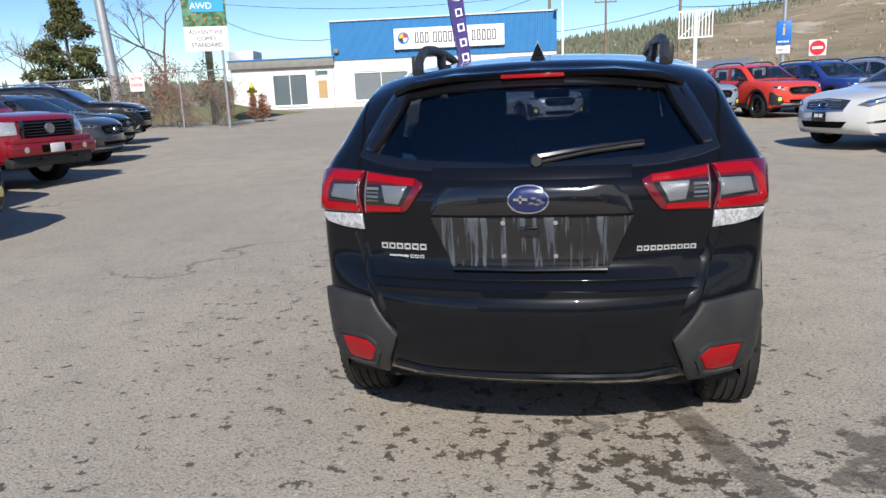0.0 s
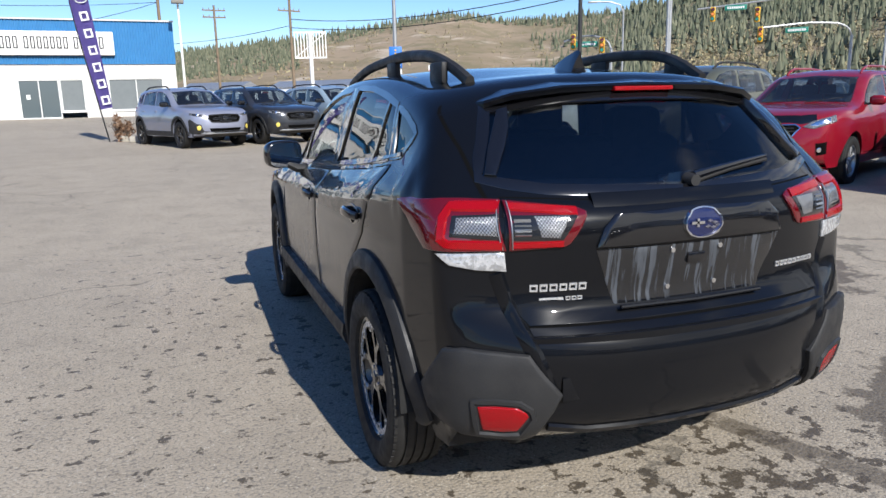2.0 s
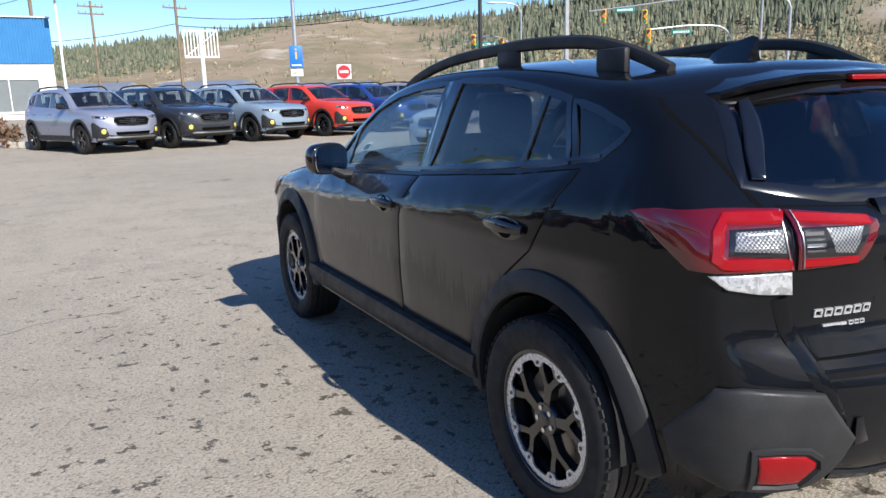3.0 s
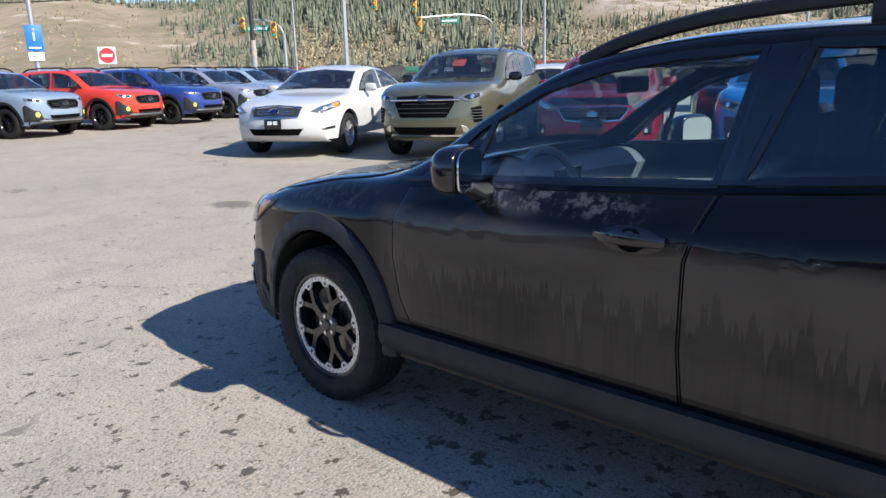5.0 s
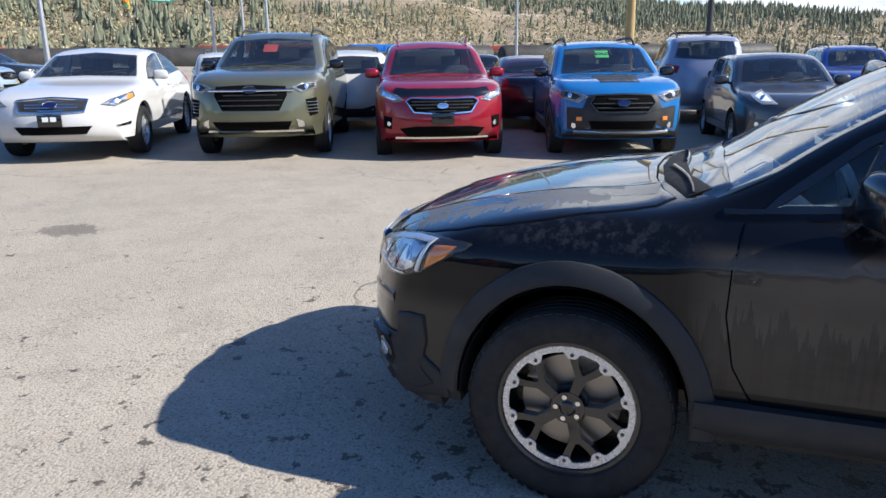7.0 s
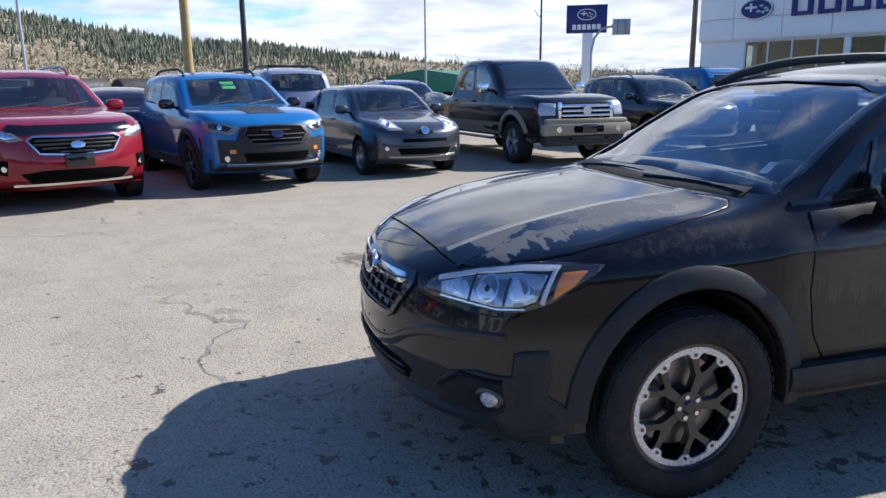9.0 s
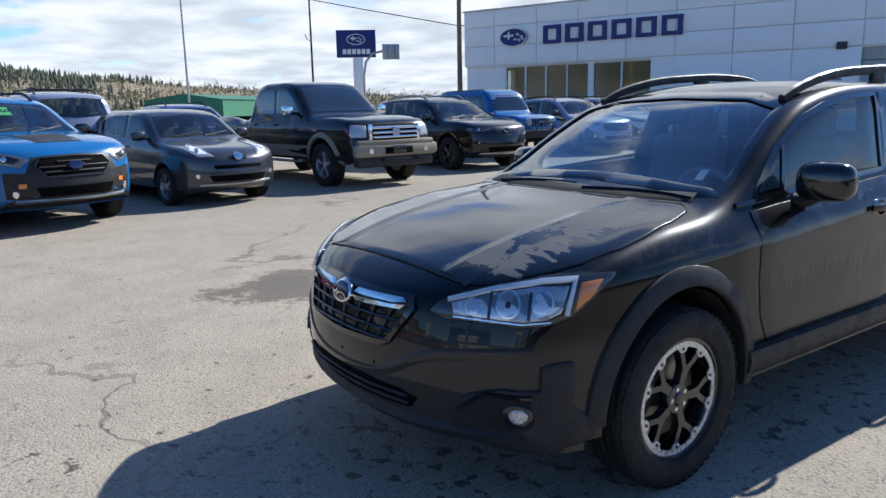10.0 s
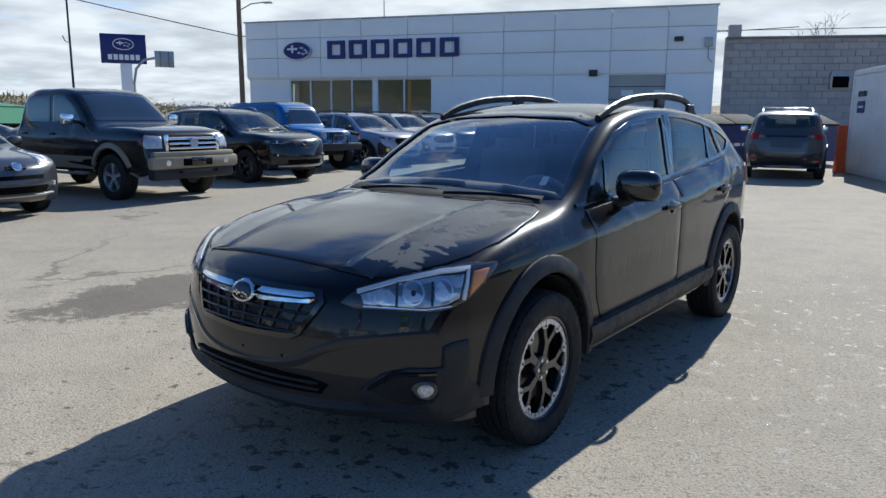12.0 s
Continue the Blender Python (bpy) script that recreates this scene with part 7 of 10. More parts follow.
def pickup(label, mat, at, low=None, chrome=True, bars=3, group=""):
    root = thing("pickup_truck", label, "pickup truck", at, group)
    solid = auto_body(TRUCK_C, 0.98, 1.27, 0.13, 0.14, 0.04, 0.14, 4.6, 3, 8, 10, 0.50)
    shell = Shell(solid)
    r, hubs = 0.40, (1.86, -1.80)
    bed = box((0, -1.98, 1.14), (1.56, 1.78, 0.62))
    solid = cut(solid, arch_cutter([(y, r) for y in hubs], r + 0.07, r + 0.10, 0.62, 1.4))
    solid = cut(solid, bed)
    part("body", solid, mat, root, sharp=42)
    if low is not None:
        for s, d in ((-1, LEFT), (1, RIGHT)):
            for ya, yb in ((1.36, -1.30), (-2.30, -2.86)):
                part("lower_paint", shell.panel([(s * 1.05, ya, 0.74), (s * 1.05, yb, 0.74), (s * 1.05, yb, 0.52), (s * 1.05, ya, 0.52)], d, 0.003, 0.003, 0.25, 3, 0.002), low, root, "tan lower body band")
    part("windscreen", shell.panel([(-0.76, 1.1, 1.35), (-0.66, 0.7, 1.80), (0, 0.7, 1.85), (0.66, 0.7, 1.80), (0.76, 1.1, 1.35), (0, 1.2, 1.36)], FRONT, 0.007, 0.01, 0.08, 8, 0.003), M_DARKGLASS, root)
    part("rear_window", shell.panel([(-0.66, -0.95, 1.40), (-0.62, -0.9, 1.76), (0.62, -0.9, 1.76), (0.66, -0.95, 1.40)], REAR, 0.002, 0.004, 0.12, 3, 0.003), M_DARKGLASS, root)
    for win in TRUCK_SIDE:
        for pts, d in both([(-1.05, y, z) for y, z in win], LEFT):
            part("side_window", shell.panel(pts, d, 0.006, 0.01, 0.08, 6, 0.003), M_DARKGLASS, root)
    for s, d in ((-1, LEFT), (1, RIGHT)):
        for line in ([(s * 1.05, 1.05, 1.28), (s * 1.05, 1.06, 0.9), (s * 1.05, 0.98, 0.55)], [(s * 1.05, 0.03, 1.30), (s * 1.05, 0.03, 0.55)], [(s * 1.05, -0.88, 1.70), (s * 1.05, -0.92, 1.0), (s * 1.05, -0.90, 0.55)], [(s * 1.05, -1.00, 1.26), (s * 1.05, -1.00, 0.55)]):
            part("door_seam", shell.ribbon(line, d, [(-0.006, 0.0006), (0.006, 0.0006)], 0.15), M_GAP, root)
        for hy in (0.16, -0.72):
            q = shell.on((s * 1.05, hy, 1.12), d)
            part("door_handle", box((q.x + s * 0.012, hy, 1.12), (0.03, 0.20, 0.035), 0.01), mat, root)
        mir = part("door_mirror", box((s * 1.10, 0.93, 1.38), (0.22, 0.09, 0.19), 0.03), M_CHROME if chrome else M_GLOSSBLACK, root, "large door mirror")
        part("mirror_arm", tube([(s * 0.84, 0.93, 1.32), (s * 1.02, 0.93, 1.34)], 0.03, 8), M_PLASTIC, mir)
        part("mirror_glass", box((s * 1.10, 0.882, 1.38), (0.18, 0.006, 0.15), 0.002), M_MIRROR, mir)
        part("running_board", tube([(s * 0.95, 1.2, 0.45), (s * 0.98, 1.1, 0.43), (s * 0.98, -1.0, 0.43), (s * 0.95, -1.1, 0.45)], 0.045, 8, 0.6), low or M_PLASTIC, root)
        for y in hubs:
            prof = [(-0.05, -0.02), (-0.046, 0.035), (0.02, 0.028), (0.045, -0.003)]
            part("arch_flare", shell.ribbon([(s * 1.05, a, b) for a, b in arch_line(y, r, r + 0.12, r + 0.15, -2, 182, 16)], d, prof if d[0] < 0 else [(-a, b) for a, b in prof][::-1], 0.1), low or mat, root)
        lamp = part("headlamp", shell.panel([(s * 0.60, 2.8, 1.10), (s * 0.86, 2.7, 1.12), (s * 0.90, 2.6, 0.98), (s * 0.87, 2.7, 0.90), (s * 0.62, 2.8, 0.90)], (-s * 0.3, -0.95, 0), 0.012, 0.02, 0.06, 3, 0.01), M_CLEARLENS, root)
        part("lamp_amber", shell.panel([(s * 0.87, 2.66, 1.08), (s * 0.91, 2.58, 1.08), (s * 0.91, 2.58, 0.95), (s * 0.88, 2.66, 0.93)], (-s * 0.6, -0.8, 0), 0.018, 0.01, 0.06, 2, 0.006), M_DARKRED, lamp)
        part("tail_lamp", shell.panel([(s * 0.84, -2.9, 1.22), (s * 0.97, -2.85, 1.22), (s * 0.97, -2.85, 0.85), (s * 0.84, -2.9, 0.85)], (-s * 0.4, 0.9, 0), 0.012, 0.01, 0.08, 2, 0.008), M_REDLENS, root)
    yf = shell.on((0, 3.0, 0.98), FRONT).y
    g = part("grille", shell.panel([(-0.54, 2.8, 1.12), (0.54, 2.8, 1.12), (0.52, 2.85, 0.84), (-0.52, 2.85, 0.84)], FRONT, 0.01, 0.02, 0.1, 3, 0.01), M_GAP, root, "bold chrome barred grille" if chrome else "black barred grille")
    bm_ = M_CHROME if chrome else M_GLOSSBLACK
    for i in range(bars):
        z = 0.86 + 0.24 * (i + 0.5) / bars
        part("grille_bar", tube([(x, shell.on((x, 3.0, z), FRONT).y + 0.03, z) for x in np.linspace(-0.50, 0.50, 7)], 0.026 if bars < 5 else 0.012, 8), bm_, g)
    for s in (-1, 1):
        part("grille_post", box((s * 0.54, yf + 0.0, 0.98), (0.07, 0.06, 0.30), 0.02), bm_, g)
    part("badge", cyl((0, yf + 0.02, 0.98), (0, yf + 0.065, 0.98), 0.09, 0.085, 20), M_CHROME if chrome else M_RIMGREY, g)
    fb = box((0, 2.86, 0.66), (1.86, 0.16, 0.22), 0.06)
    add_box(fb, (0, 2.84, 0.80), (1.70, 0.14, 0.09), 0.03)
    bp = part("front_bumper", fb, low or mat, root)
    part("bumper_opening", box((0, 2.94, 0.66), (0.62, 0.03, 0.12), 0.01), M_GAP, bp)
    part("number_plate", box((0.0, 2.962, 0.665), (0.30, 0.012, 0.15), 0.004), M_PLATE if not chrome else M_GLOSSBLACK, bp)
    for s in (-1, 1):
        part("fog_lamp", cyl((s * 0.62, 2.92, 0.66), (s * 0.62, 2.95, 0.66), 0.05, 0.05, 14), M_REFLECT, bp)
        part("tow_hook", tube([(s * 0.38, 2.9, 0.50), (s * 0.38, 2.97, 0.49), (s * 0.38, 2.98, 0.53)], 0.014, 6), M_GAP, bp)
    part("front_valance", box((0, 2.78, 0.47), (1.72, 0.20, 0.20), 0.05), M_PLASTIC, bp, "black lower valance")
    part("rear_bumper", box((0, -2.98, 0.66), (1.8, 0.14, 0.18), 0.03), M_CHROME, root)
    part("underbody", box((0, 0, 0.50), (1.1, 5.3, 0.16), 0.03), M_DARK, root)
    for y in hubs:
        for s in (-1, 1):
            well = bmesh.new()
            a = [(s * 0.62, y + (r + 0.065) * math.cos(t), r + (r + 0.095) * math.sin(t)) for t in [math.pi * i / 10 for i in range(11)]]
            v0, v1 = [well.verts.new(q) for q in a], [well.verts.new((s * 0.94, q[1], q[2])) for q in a]
            for i in range(10):
                well.faces.new((v0[i], v0[i + 1], v1[i + 1], v1[i]))
            well.faces.new(v0)
            part("wheel_well", well, M_DARK, root)
            add_wheel(root, "silver", s * 0.84, y, r, 0.27, 0.245, random.random())
    return root


pickup("black crew cab pickup with tan lower band and chrome grille", P_BLACK, pose(9.85 + 0.99 * 1.86, -3.40 + 0.10 * 1.86, 0, 0, 0, 96), P_TAN)
pickup("crimson full-size pickup with black barred grille", P_CRIMSON, pose(-8.5 - 2.88, 6.3 + 0.30, gz(6.8), 0, 0, -96), None, False, 5, "western row of cars")


def jeep(label, mat, at):
    root = thing("off_road_car", label, "off-road car", at)
    C = [(-1.85, 0.52), (-2.02, 0.62), (-2.06, 0.85), (-2.06, 1.15), (-2.03, 1.45), (-1.98, 1.74), (-1.85, 1.80), (-1.2, 1.83), (-0.3, 1.84), (0.25, 1.82), (0.42, 1.74), (0.62, 1.45), (0.80, 1.22), (0.88, 1.19), (1.3, 1.16), (1.72, 1.12), (1.84, 1.06), (1.88, 0.85), (1.88, 0.66), (1.82, 0.56), (1.65, 0.52), (1.5, 0.50)]
    solid = auto_body(C, 0.80, 1.16, 0.10, 0.10, 0.03, 0.10, 4.5, 3, 8, 8, 0.50)
    shell = Shell(solid)
    part("body", solid, mat, root, sharp=42)
    part("hard_top", shell.panel([(-0.74, 0.15, 1.9), (0.74, 0.15, 1.9), (0.74, -1.85, 1.9), (-0.74, -1.85, 1.9)], TOP, 0.02, 0.12, 0.2, 4, 0.02), M_PLASTIC, root, "black hard top")
    part("windscreen", shell.panel([(-0.62, 0.7, 1.26), (-0.60, 0.45, 1.70), (0.60, 0.45, 1.70), (0.62, 0.7, 1.26)], FRONT, 0.003, 0.004, 0.12, 3, 0.003), M_DARKGLASS, root)
    for win in ([(0.42, 1.24), (0.22, 1.66), (-0.42, 1.68), (-0.42, 1.24)], [(-0.55, 1.68), (-1.15, 1.68), (-1.15, 1.24), (-0.55, 1.24)], [(-1.25, 1.68), (-1.85, 1.66), (-1.85, 1.24), (-1.25, 1.24)]):
        for pts, d in both([(-0.9, y, z) for y, z in win], LEFT):
            part("side_window", shell.panel(pts, d, 0.003, 0.004, 0.12, 2, 0.003), M_DARKGLASS, root)
    for i in range(7):
        x = (i - 3) * 0.085
        part("grille_slot", box((x, shell.on((x, 2.2, 0.94), FRONT).y, 0.94), (0.045, 0.02, 0.24), 0.008), M_GAP, root)
    for s in (-1, 1):
        part("headlamp", cyl((s * 0.40, 1.84, 0.95), (s * 0.40, 1.92, 0.95), 0.095, 0.085, 20), M_CLEARLENS, root, "round headlamp")
        part("fender_flare", tube([(s * 0.86, 0.62, 0.62), (s * 0.90, 0.72, 0.92), (s * 0.91, 1.0, 1.04), (s * 0.90, 1.5, 1.05), (s * 0.86, 1.90, 0.98)], 0.09, 8, 0.5), M_PLASTIC, root, "black plastic wing")
        part("fender_flare", tube([(s * 0.86, -1.88, 0.66), (s * 0.90, -1.70, 0.95), (s * 0.90, -1.1, 0.98), (s * 0.86, -0.85, 0.66)], 0.08, 8, 0.5), M_PLASTIC, root, "black plastic wing")
        part("door_mirror", box((s * 0.96, 0.42, 1.30), (0.20, 0.08, 0.15), 0.025), M_PLASTIC, root)
        part("indicator", cyl((s * 0.88, 1.9, 0.90), (s * 0.88, 1.94, 0.90), 0.04, 0.04, 12), M_AMBER, root)
        for y in (1.30, -1.35):
            add_wheel(root, "black", s * 0.78, y, 0.40, 0.26, 0.23, random.random())
    bp = part("front_bumper", box((0, 2.04, 0.66), (1.62, 0.20, 0.20), 0.04), M_PLASTIC, root, "black bumper with bull bar")
    part("bull_bar", tube([(-0.30, 2.08, 0.70), (-0.26, 2.12, 0.95), (0.26, 2.12, 0.95), (0.30, 2.08, 0.70)], 0.03, 8), M_GLOSSBLACK, bp)
    part("underbody", box((0, -0.1, 0.52), (1.1, 3.6, 0.2), 0.03), M_DARK, root)
    return root


jeep("bright blue off-road car with black hard top", P_GEYSER, pose(12.55 + 1.30, -9.95, 0, 0, 0, 90))

# ---- ground ----
def asphalt():
    m = material("aged dusty asphalt", (0.3, 0.28, 0.25), 0.9, spec=0.3)
    n = Nodes(m)
    p = n.place()
    sep = n.node("ShaderNodeSeparateXYZ")
    n.link(p, sep.inputs[0])
    x, y = sep.outputs[0], sep.outputs[1]
    # broad dusty patches, then grain and single stones
    broad = n.step(n.noise(p, 0.16, 5, 0.6), 0.35, 0.68)
    c = n.mix(broad, (0.400, 0.343, 0.265), (0.335, 0.290, 0.228))
    mid = n.step(n.noise(p, 2.2, 5, 0.65), 0.4, 0.72, 0.0, 0.55)
    c = n.mix(mid, c, (0.272, 0.236, 0.186))
    grain = n.noise(p, 95.0, 3, 0.7)
    c = n.mix(n.step(grain, 0.50, 0.70, 0.0, 0.75), c, (0.12, 0.112, 0.102))
    stone = n.voronoi(p, 80.0)
    c = n.mix(n.math('MULTIPLY', n.step(stone, 0.36, 0.22), n.step(n.noise(p, 26.0, 2), 0.50, 0.66)), c, (0.47, 0.43, 0.36))
    c = n.mix(n.math('MULTIPLY', n.step(stone, 0.62, 0.82), 0.5), c, (0.10, 0.095, 0.09))
    # cracks
    warp = n.node("ShaderNodeVectorMath")
    warp.operation = 'MULTIPLY_ADD'
    wob = n.node("ShaderNodeTexNoise", Scale=0.9, Detail=5.0)
    n.link(p, wob.inputs["Vector"])
    n.link(wob.outputs["Color"], warp.inputs[0])
    warp.inputs[1].default_value = (2.2, 2.2, 0)
    n.link(p, warp.inputs[2])
    edge = n.voronoi(warp.outputs[0], 0.17, 'DISTANCE_TO_EDGE')
    crack = n.math('MULTIPLY', n.step(edge, 0.0042, 0.0016), n.step(n.noise(p, 0.35, 3), 0.46, 0.56))
    # drips and spots of water and oil round the car
    spot = n.math('ADD', n.noise(p, 10.0, 5, 0.64), n.math('MULTIPLY', n.noise(p, 22.0, 3, 0.6), 0.16))

    def zone(cx, cy, rx, ry, soft=0.6):
        u = n.math('DIVIDE', n.math('SUBTRACT', x, cx), rx)
        v = n.math('DIVIDE', n.math('SUBTRACT', y, cy), ry)
        d = n.math('SQRT', n.math('ADD', n.math('MULTIPLY', u, u), n.math('MULTIPLY', v, v)))
        return n.step(d, 1.0 + soft, 1.0 - soft)

    behind = n.math('MAXIMUM', zone(0.40, -1.98, 1.30, 0.42), n.math('MULTIPLY', zone(0.42, -2.08, 0.42, 0.20), 1.45))
    left = zone(-1.4, 0.2, 1.3, 3.4)
    under = zone(0.0, 0.3, 1.2, 2.6)
    wide = zone(0.0, 1.0, 5.0, 7.0, 0.8)
    dens = n.math('MAXIMUM', n.math('MULTIPLY', behind, 0.118), n.math('MAXIMUM', n.math('MULTIPLY', left, 0.06), n.math('MAXIMUM', n.math('MULTIPLY', under, 0.10), n.math('MULTIPLY', wide, 0.012))))
    wet = n.step(n.math('ADD', spot, dens), 0.735, 0.765)
    # one long wiped track behind the car and two damp patches
    track = n.math('MULTIPLY', n.step(n.math('ABSOLUTE', n.math('SUBTRACT', n.math('SUBTRACT', x, 0.635), n.math('MULTIPLY', n.math('ADD', y, 1.73), -0.36))), 0.085, 0.055), zone(0.75, -2.1, 0.7, 0.75, 0.3))
    track = n.math('MULTIPLY', track, n.step(n.noise(p, 6.0, 4), 0.26, 0.40))
    rag = n.noise(p, 3.0, 5, 0.65)
    rag2 = n.noise(p, 14.0, 4, 0.6)
    puddle = n.math('ADD', zone(3.0, 0.75, 0.62, 1.05, 0.75), n.math('MULTIPLY', n.math('SUBTRACT', rag, 0.5), 1.6))
    puddle = n.step(n.math('ADD', puddle, n.math('MULTIPLY', n.math('SUBTRACT', rag2, 0.5), 0.8)), 0.45, 0.66)
    puddle2 = n.step(n.math('ADD', zone(1.9, -1.9, 0.75, 0.45, 0.7), n.math('MULTIPLY', n.math('SUBTRACT', rag, 0.5), 2.6)), 0.52, 0.66)
    drop = n.step(n.math('ADD', zone(1.55, 6.0, 0.22, 0.30, 0.7), n.math('MULTIPLY', n.math('SUBTRACT', rag2, 0.5), 1.6)), 0.55, 0.66)
    dark = n.math('MAXIMUM', n.math('MAXIMUM', wet, n.math('MULTIPLY', drop, 0.6)), n.math('MAXIMUM', n.math('MULTIPLY', track, 0.7), n.math('MAXIMUM', n.math('MULTIPLY', puddle, 0.8), n.math('MULTIPLY', puddle2, 0.75))))
    c = n.mix(n.math('MULTIPLY', dark, 0.86), c, (0.058, 0.045, 0.031))
    # pale dried flecks
    fleck = n.math('MULTIPLY', n.step(n.noise(p, 9.0, 5, 0.7), 0.69, 0.73), 0.6)
    c = n.mix(fleck, c, (0.46, 0.44, 0.41))
    c = n.mix(n.math('MULTIPLY', crack, 0.45), c, (0.05, 0.046, 0.04))
    n.colour(c)
    n.rough(n.step(dark, 0.0, 1.0, 0.92, 0.55))
    h = n.math('SUBTRACT', n.math('ADD', n.math('MULTIPLY', grain, 0.6), n.math('MULTIPLY', stone, -0.8)), n.math('MULTIPLY', crack, 0.8))
    n.bump(h, 0.55, 0.006)
    return m


def land():
    m = worn("dry grass and gravel", (0.26, 0.22, 0.14), 0.95, (0.16, 0.15, 0.08), 0.12, 0.8, 0.4, fine=3.0)
    return m


M_ASPHALT = asphalt()
M_LAND = land()
g = bmesh.new()
gx = [-1600, -500, -150, -60, -30, -12, -6, 0, 6, 12, 30, 60, 90, 150, 500, 1600]
gy = [-1600, -500, -150, -60, -30, -10, -4, 0, 1.5, 4, 8, 14, 22, 30, 40, 50, 60, 90, 150, 500, 1600]
rows = [[g.verts.new((x, y, gz(y) - (1.2 if (x > 80 or y > 85) else 0.0))) for x in gx] for y in gy]
for a, b in zip(rows, rows[1:]):
    for k in range(len(gx) - 1):
        g.faces.new((a[k], a[k + 1], b[k + 1], b[k]))
tagged(part("ground", g, M_ASPHALT), "aged dusty asphalt lot with cracks, drips and stains", "ground", kind="structure")

# ---- buildings ----
M_STUCCO = worn("white painted stucco", (0.66, 0.65, 0.63), 0.85, (0.52, 0.50, 0.47), 1.2, 0.45, 0.35, fine=40)
M_BLUEMETAL = worn("blue ribbed metal", (0.045, 0.20, 0.43), 0.45, (0.035, 0.15, 0.34), 1.5, 0.4, 0.05)
M_SIGNWHITE = worn("white sign face", (0.80, 0.80, 0.77), 0.5, (0.70, 0.70, 0.67), 2, 0.4, 0.0)
M_INK = material("black sign letters", (0.015, 0.015, 0.018), 0.5)
M_NAVY = worn("navy sign blue", (0.022, 0.030, 0.16), 0.4, (0.016, 0.022, 0.12), 2, 0.4, 0.0)
M_PURPLE = worn("purple flag cloth", (0.13, 0.10, 0.34), 0.8, (0.095, 0.07, 0.27), 5, 0.5, 0.2)
M_WINDOW = material("building window glass", (0.10, 0.125, 0.135), 0.06, 0, 0.5)
M_BLIND = worn("grey window blind", (0.17, 0.19, 0.195), 0.4, (0.14, 0.155, 0.16), 3, 0.4, 0.0)
M_FRAMEW = material("white window frame", (0.72, 0.72, 0.70), 0.5)
M_ROOFEDGE = worn("grey roof edge", (0.25, 0.24, 0.22), 0.8, (0.16, 0.15, 0.14), 3, 0.5, 0.1)
M_PANEL = worn("pale grey cladding panel", (0.88, 0.87, 0.85), 0.5, (0.80, 0.79, 0.77), 0.8, 0.4, 0.03)
M_GALV = worn("galvanised steel", (0.42, 0.43, 0.44), 0.45, (0.30, 0.31, 0.32), 6, 0.5, 0.05, metal=0.6)
M_POLEWOOD = worn("weathered pole wood", (0.24, 0.18, 0.12), 0.9, (0.14, 0.11, 0.08), 3, 0.6, 0.4)
M_YELLOWWOOD = worn("new pole wood", (0.42, 0.30, 0.13), 0.85, (0.30, 0.21, 0.10), 3, 0.5, 0.3)
M_BLACKPOLE = material("black pole paint", (0.02, 0.02, 0.022), 0.5)
M_WIRE = material("black cable", (0.012, 0.012, 0.013), 0.7)
M_SIGNALYELLOW = material("signal yellow", (0.75, 0.42, 0.02), 0.45)
M_GREENSIGN = material("green street sign", (0.02, 0.22, 0.16), 0.5)
M_INFOBLUE = material("information blue", (0.01, 0.14, 0.50), 0.5)
M_REDSIGN = material("sign red", (0.60, 0.02, 0.03), 0.5)
M_HYDRANT = worn("yellow hydrant paint", (0.70, 0.50, 0.04), 0.6, (0.5, 0.35, 0.05), 8, 0.4, 0.1)
M_ORANGE = worn("orange plastic", (0.70, 0.12, 0.03), 0.6, (0.55, 0.09, 0.03), 4, 0.4, 0.05)
M_TANKBLACK = worn("sooty black tank", (0.03, 0.029, 0.028), 0.6, (0.07, 0.06, 0.05), 1.0, 0.6, 0.05)
M_RUSTRED = worn("rail car red", (0.30, 0.055, 0.035), 0.7, (0.20, 0.05, 0.035), 0.8, 0.5, 0.05)
M_GREENCAR = worn("green steel", (0.05, 0.20, 0.12), 0.6, (0.04, 0.15, 0.09), 1, 0.5, 0.05)
M_CONTAINER = worn("white container paint", (0.84, 0.84, 0.83), 0.45, (0.66, 0.65, 0.63), 1.4, 0.45, 0.05)
M_DUMPSTER = worn("blue dumpster paint", (0.03, 0.05, 0.16), 0.5, (0.05, 0.06, 0.12), 2, 0.5, 0.05)


def block_material():
    m = material("grey concrete block", (0.2, 0.19, 0.185), 0.95)
    n = Nodes(m)
    rnd = n.node("ShaderNodeObjectInfo").outputs["Random"]
    p = n.place()
    c = n.mix(n.step(rnd, 0.0, 1.0), (0.43, 0.39, 0.365), (0.48, 0.435, 0.405))
    c = n.mix(n.step(n.noise(p, 0.7, 5), 0.5, 0.75, 0, 0.5), c, (0.32, 0.29, 0.27))
    c = n.mix(n.step(n.noise(p, 30, 3), 0.4, 0.7, 0, 0.3), c, (0.22, 0.205, 0.19))
    n.colour(c)
    n.bump(n.noise(p, 40, 3), 0.4, 0.01)
    return m


M_BLOCK = block_material()


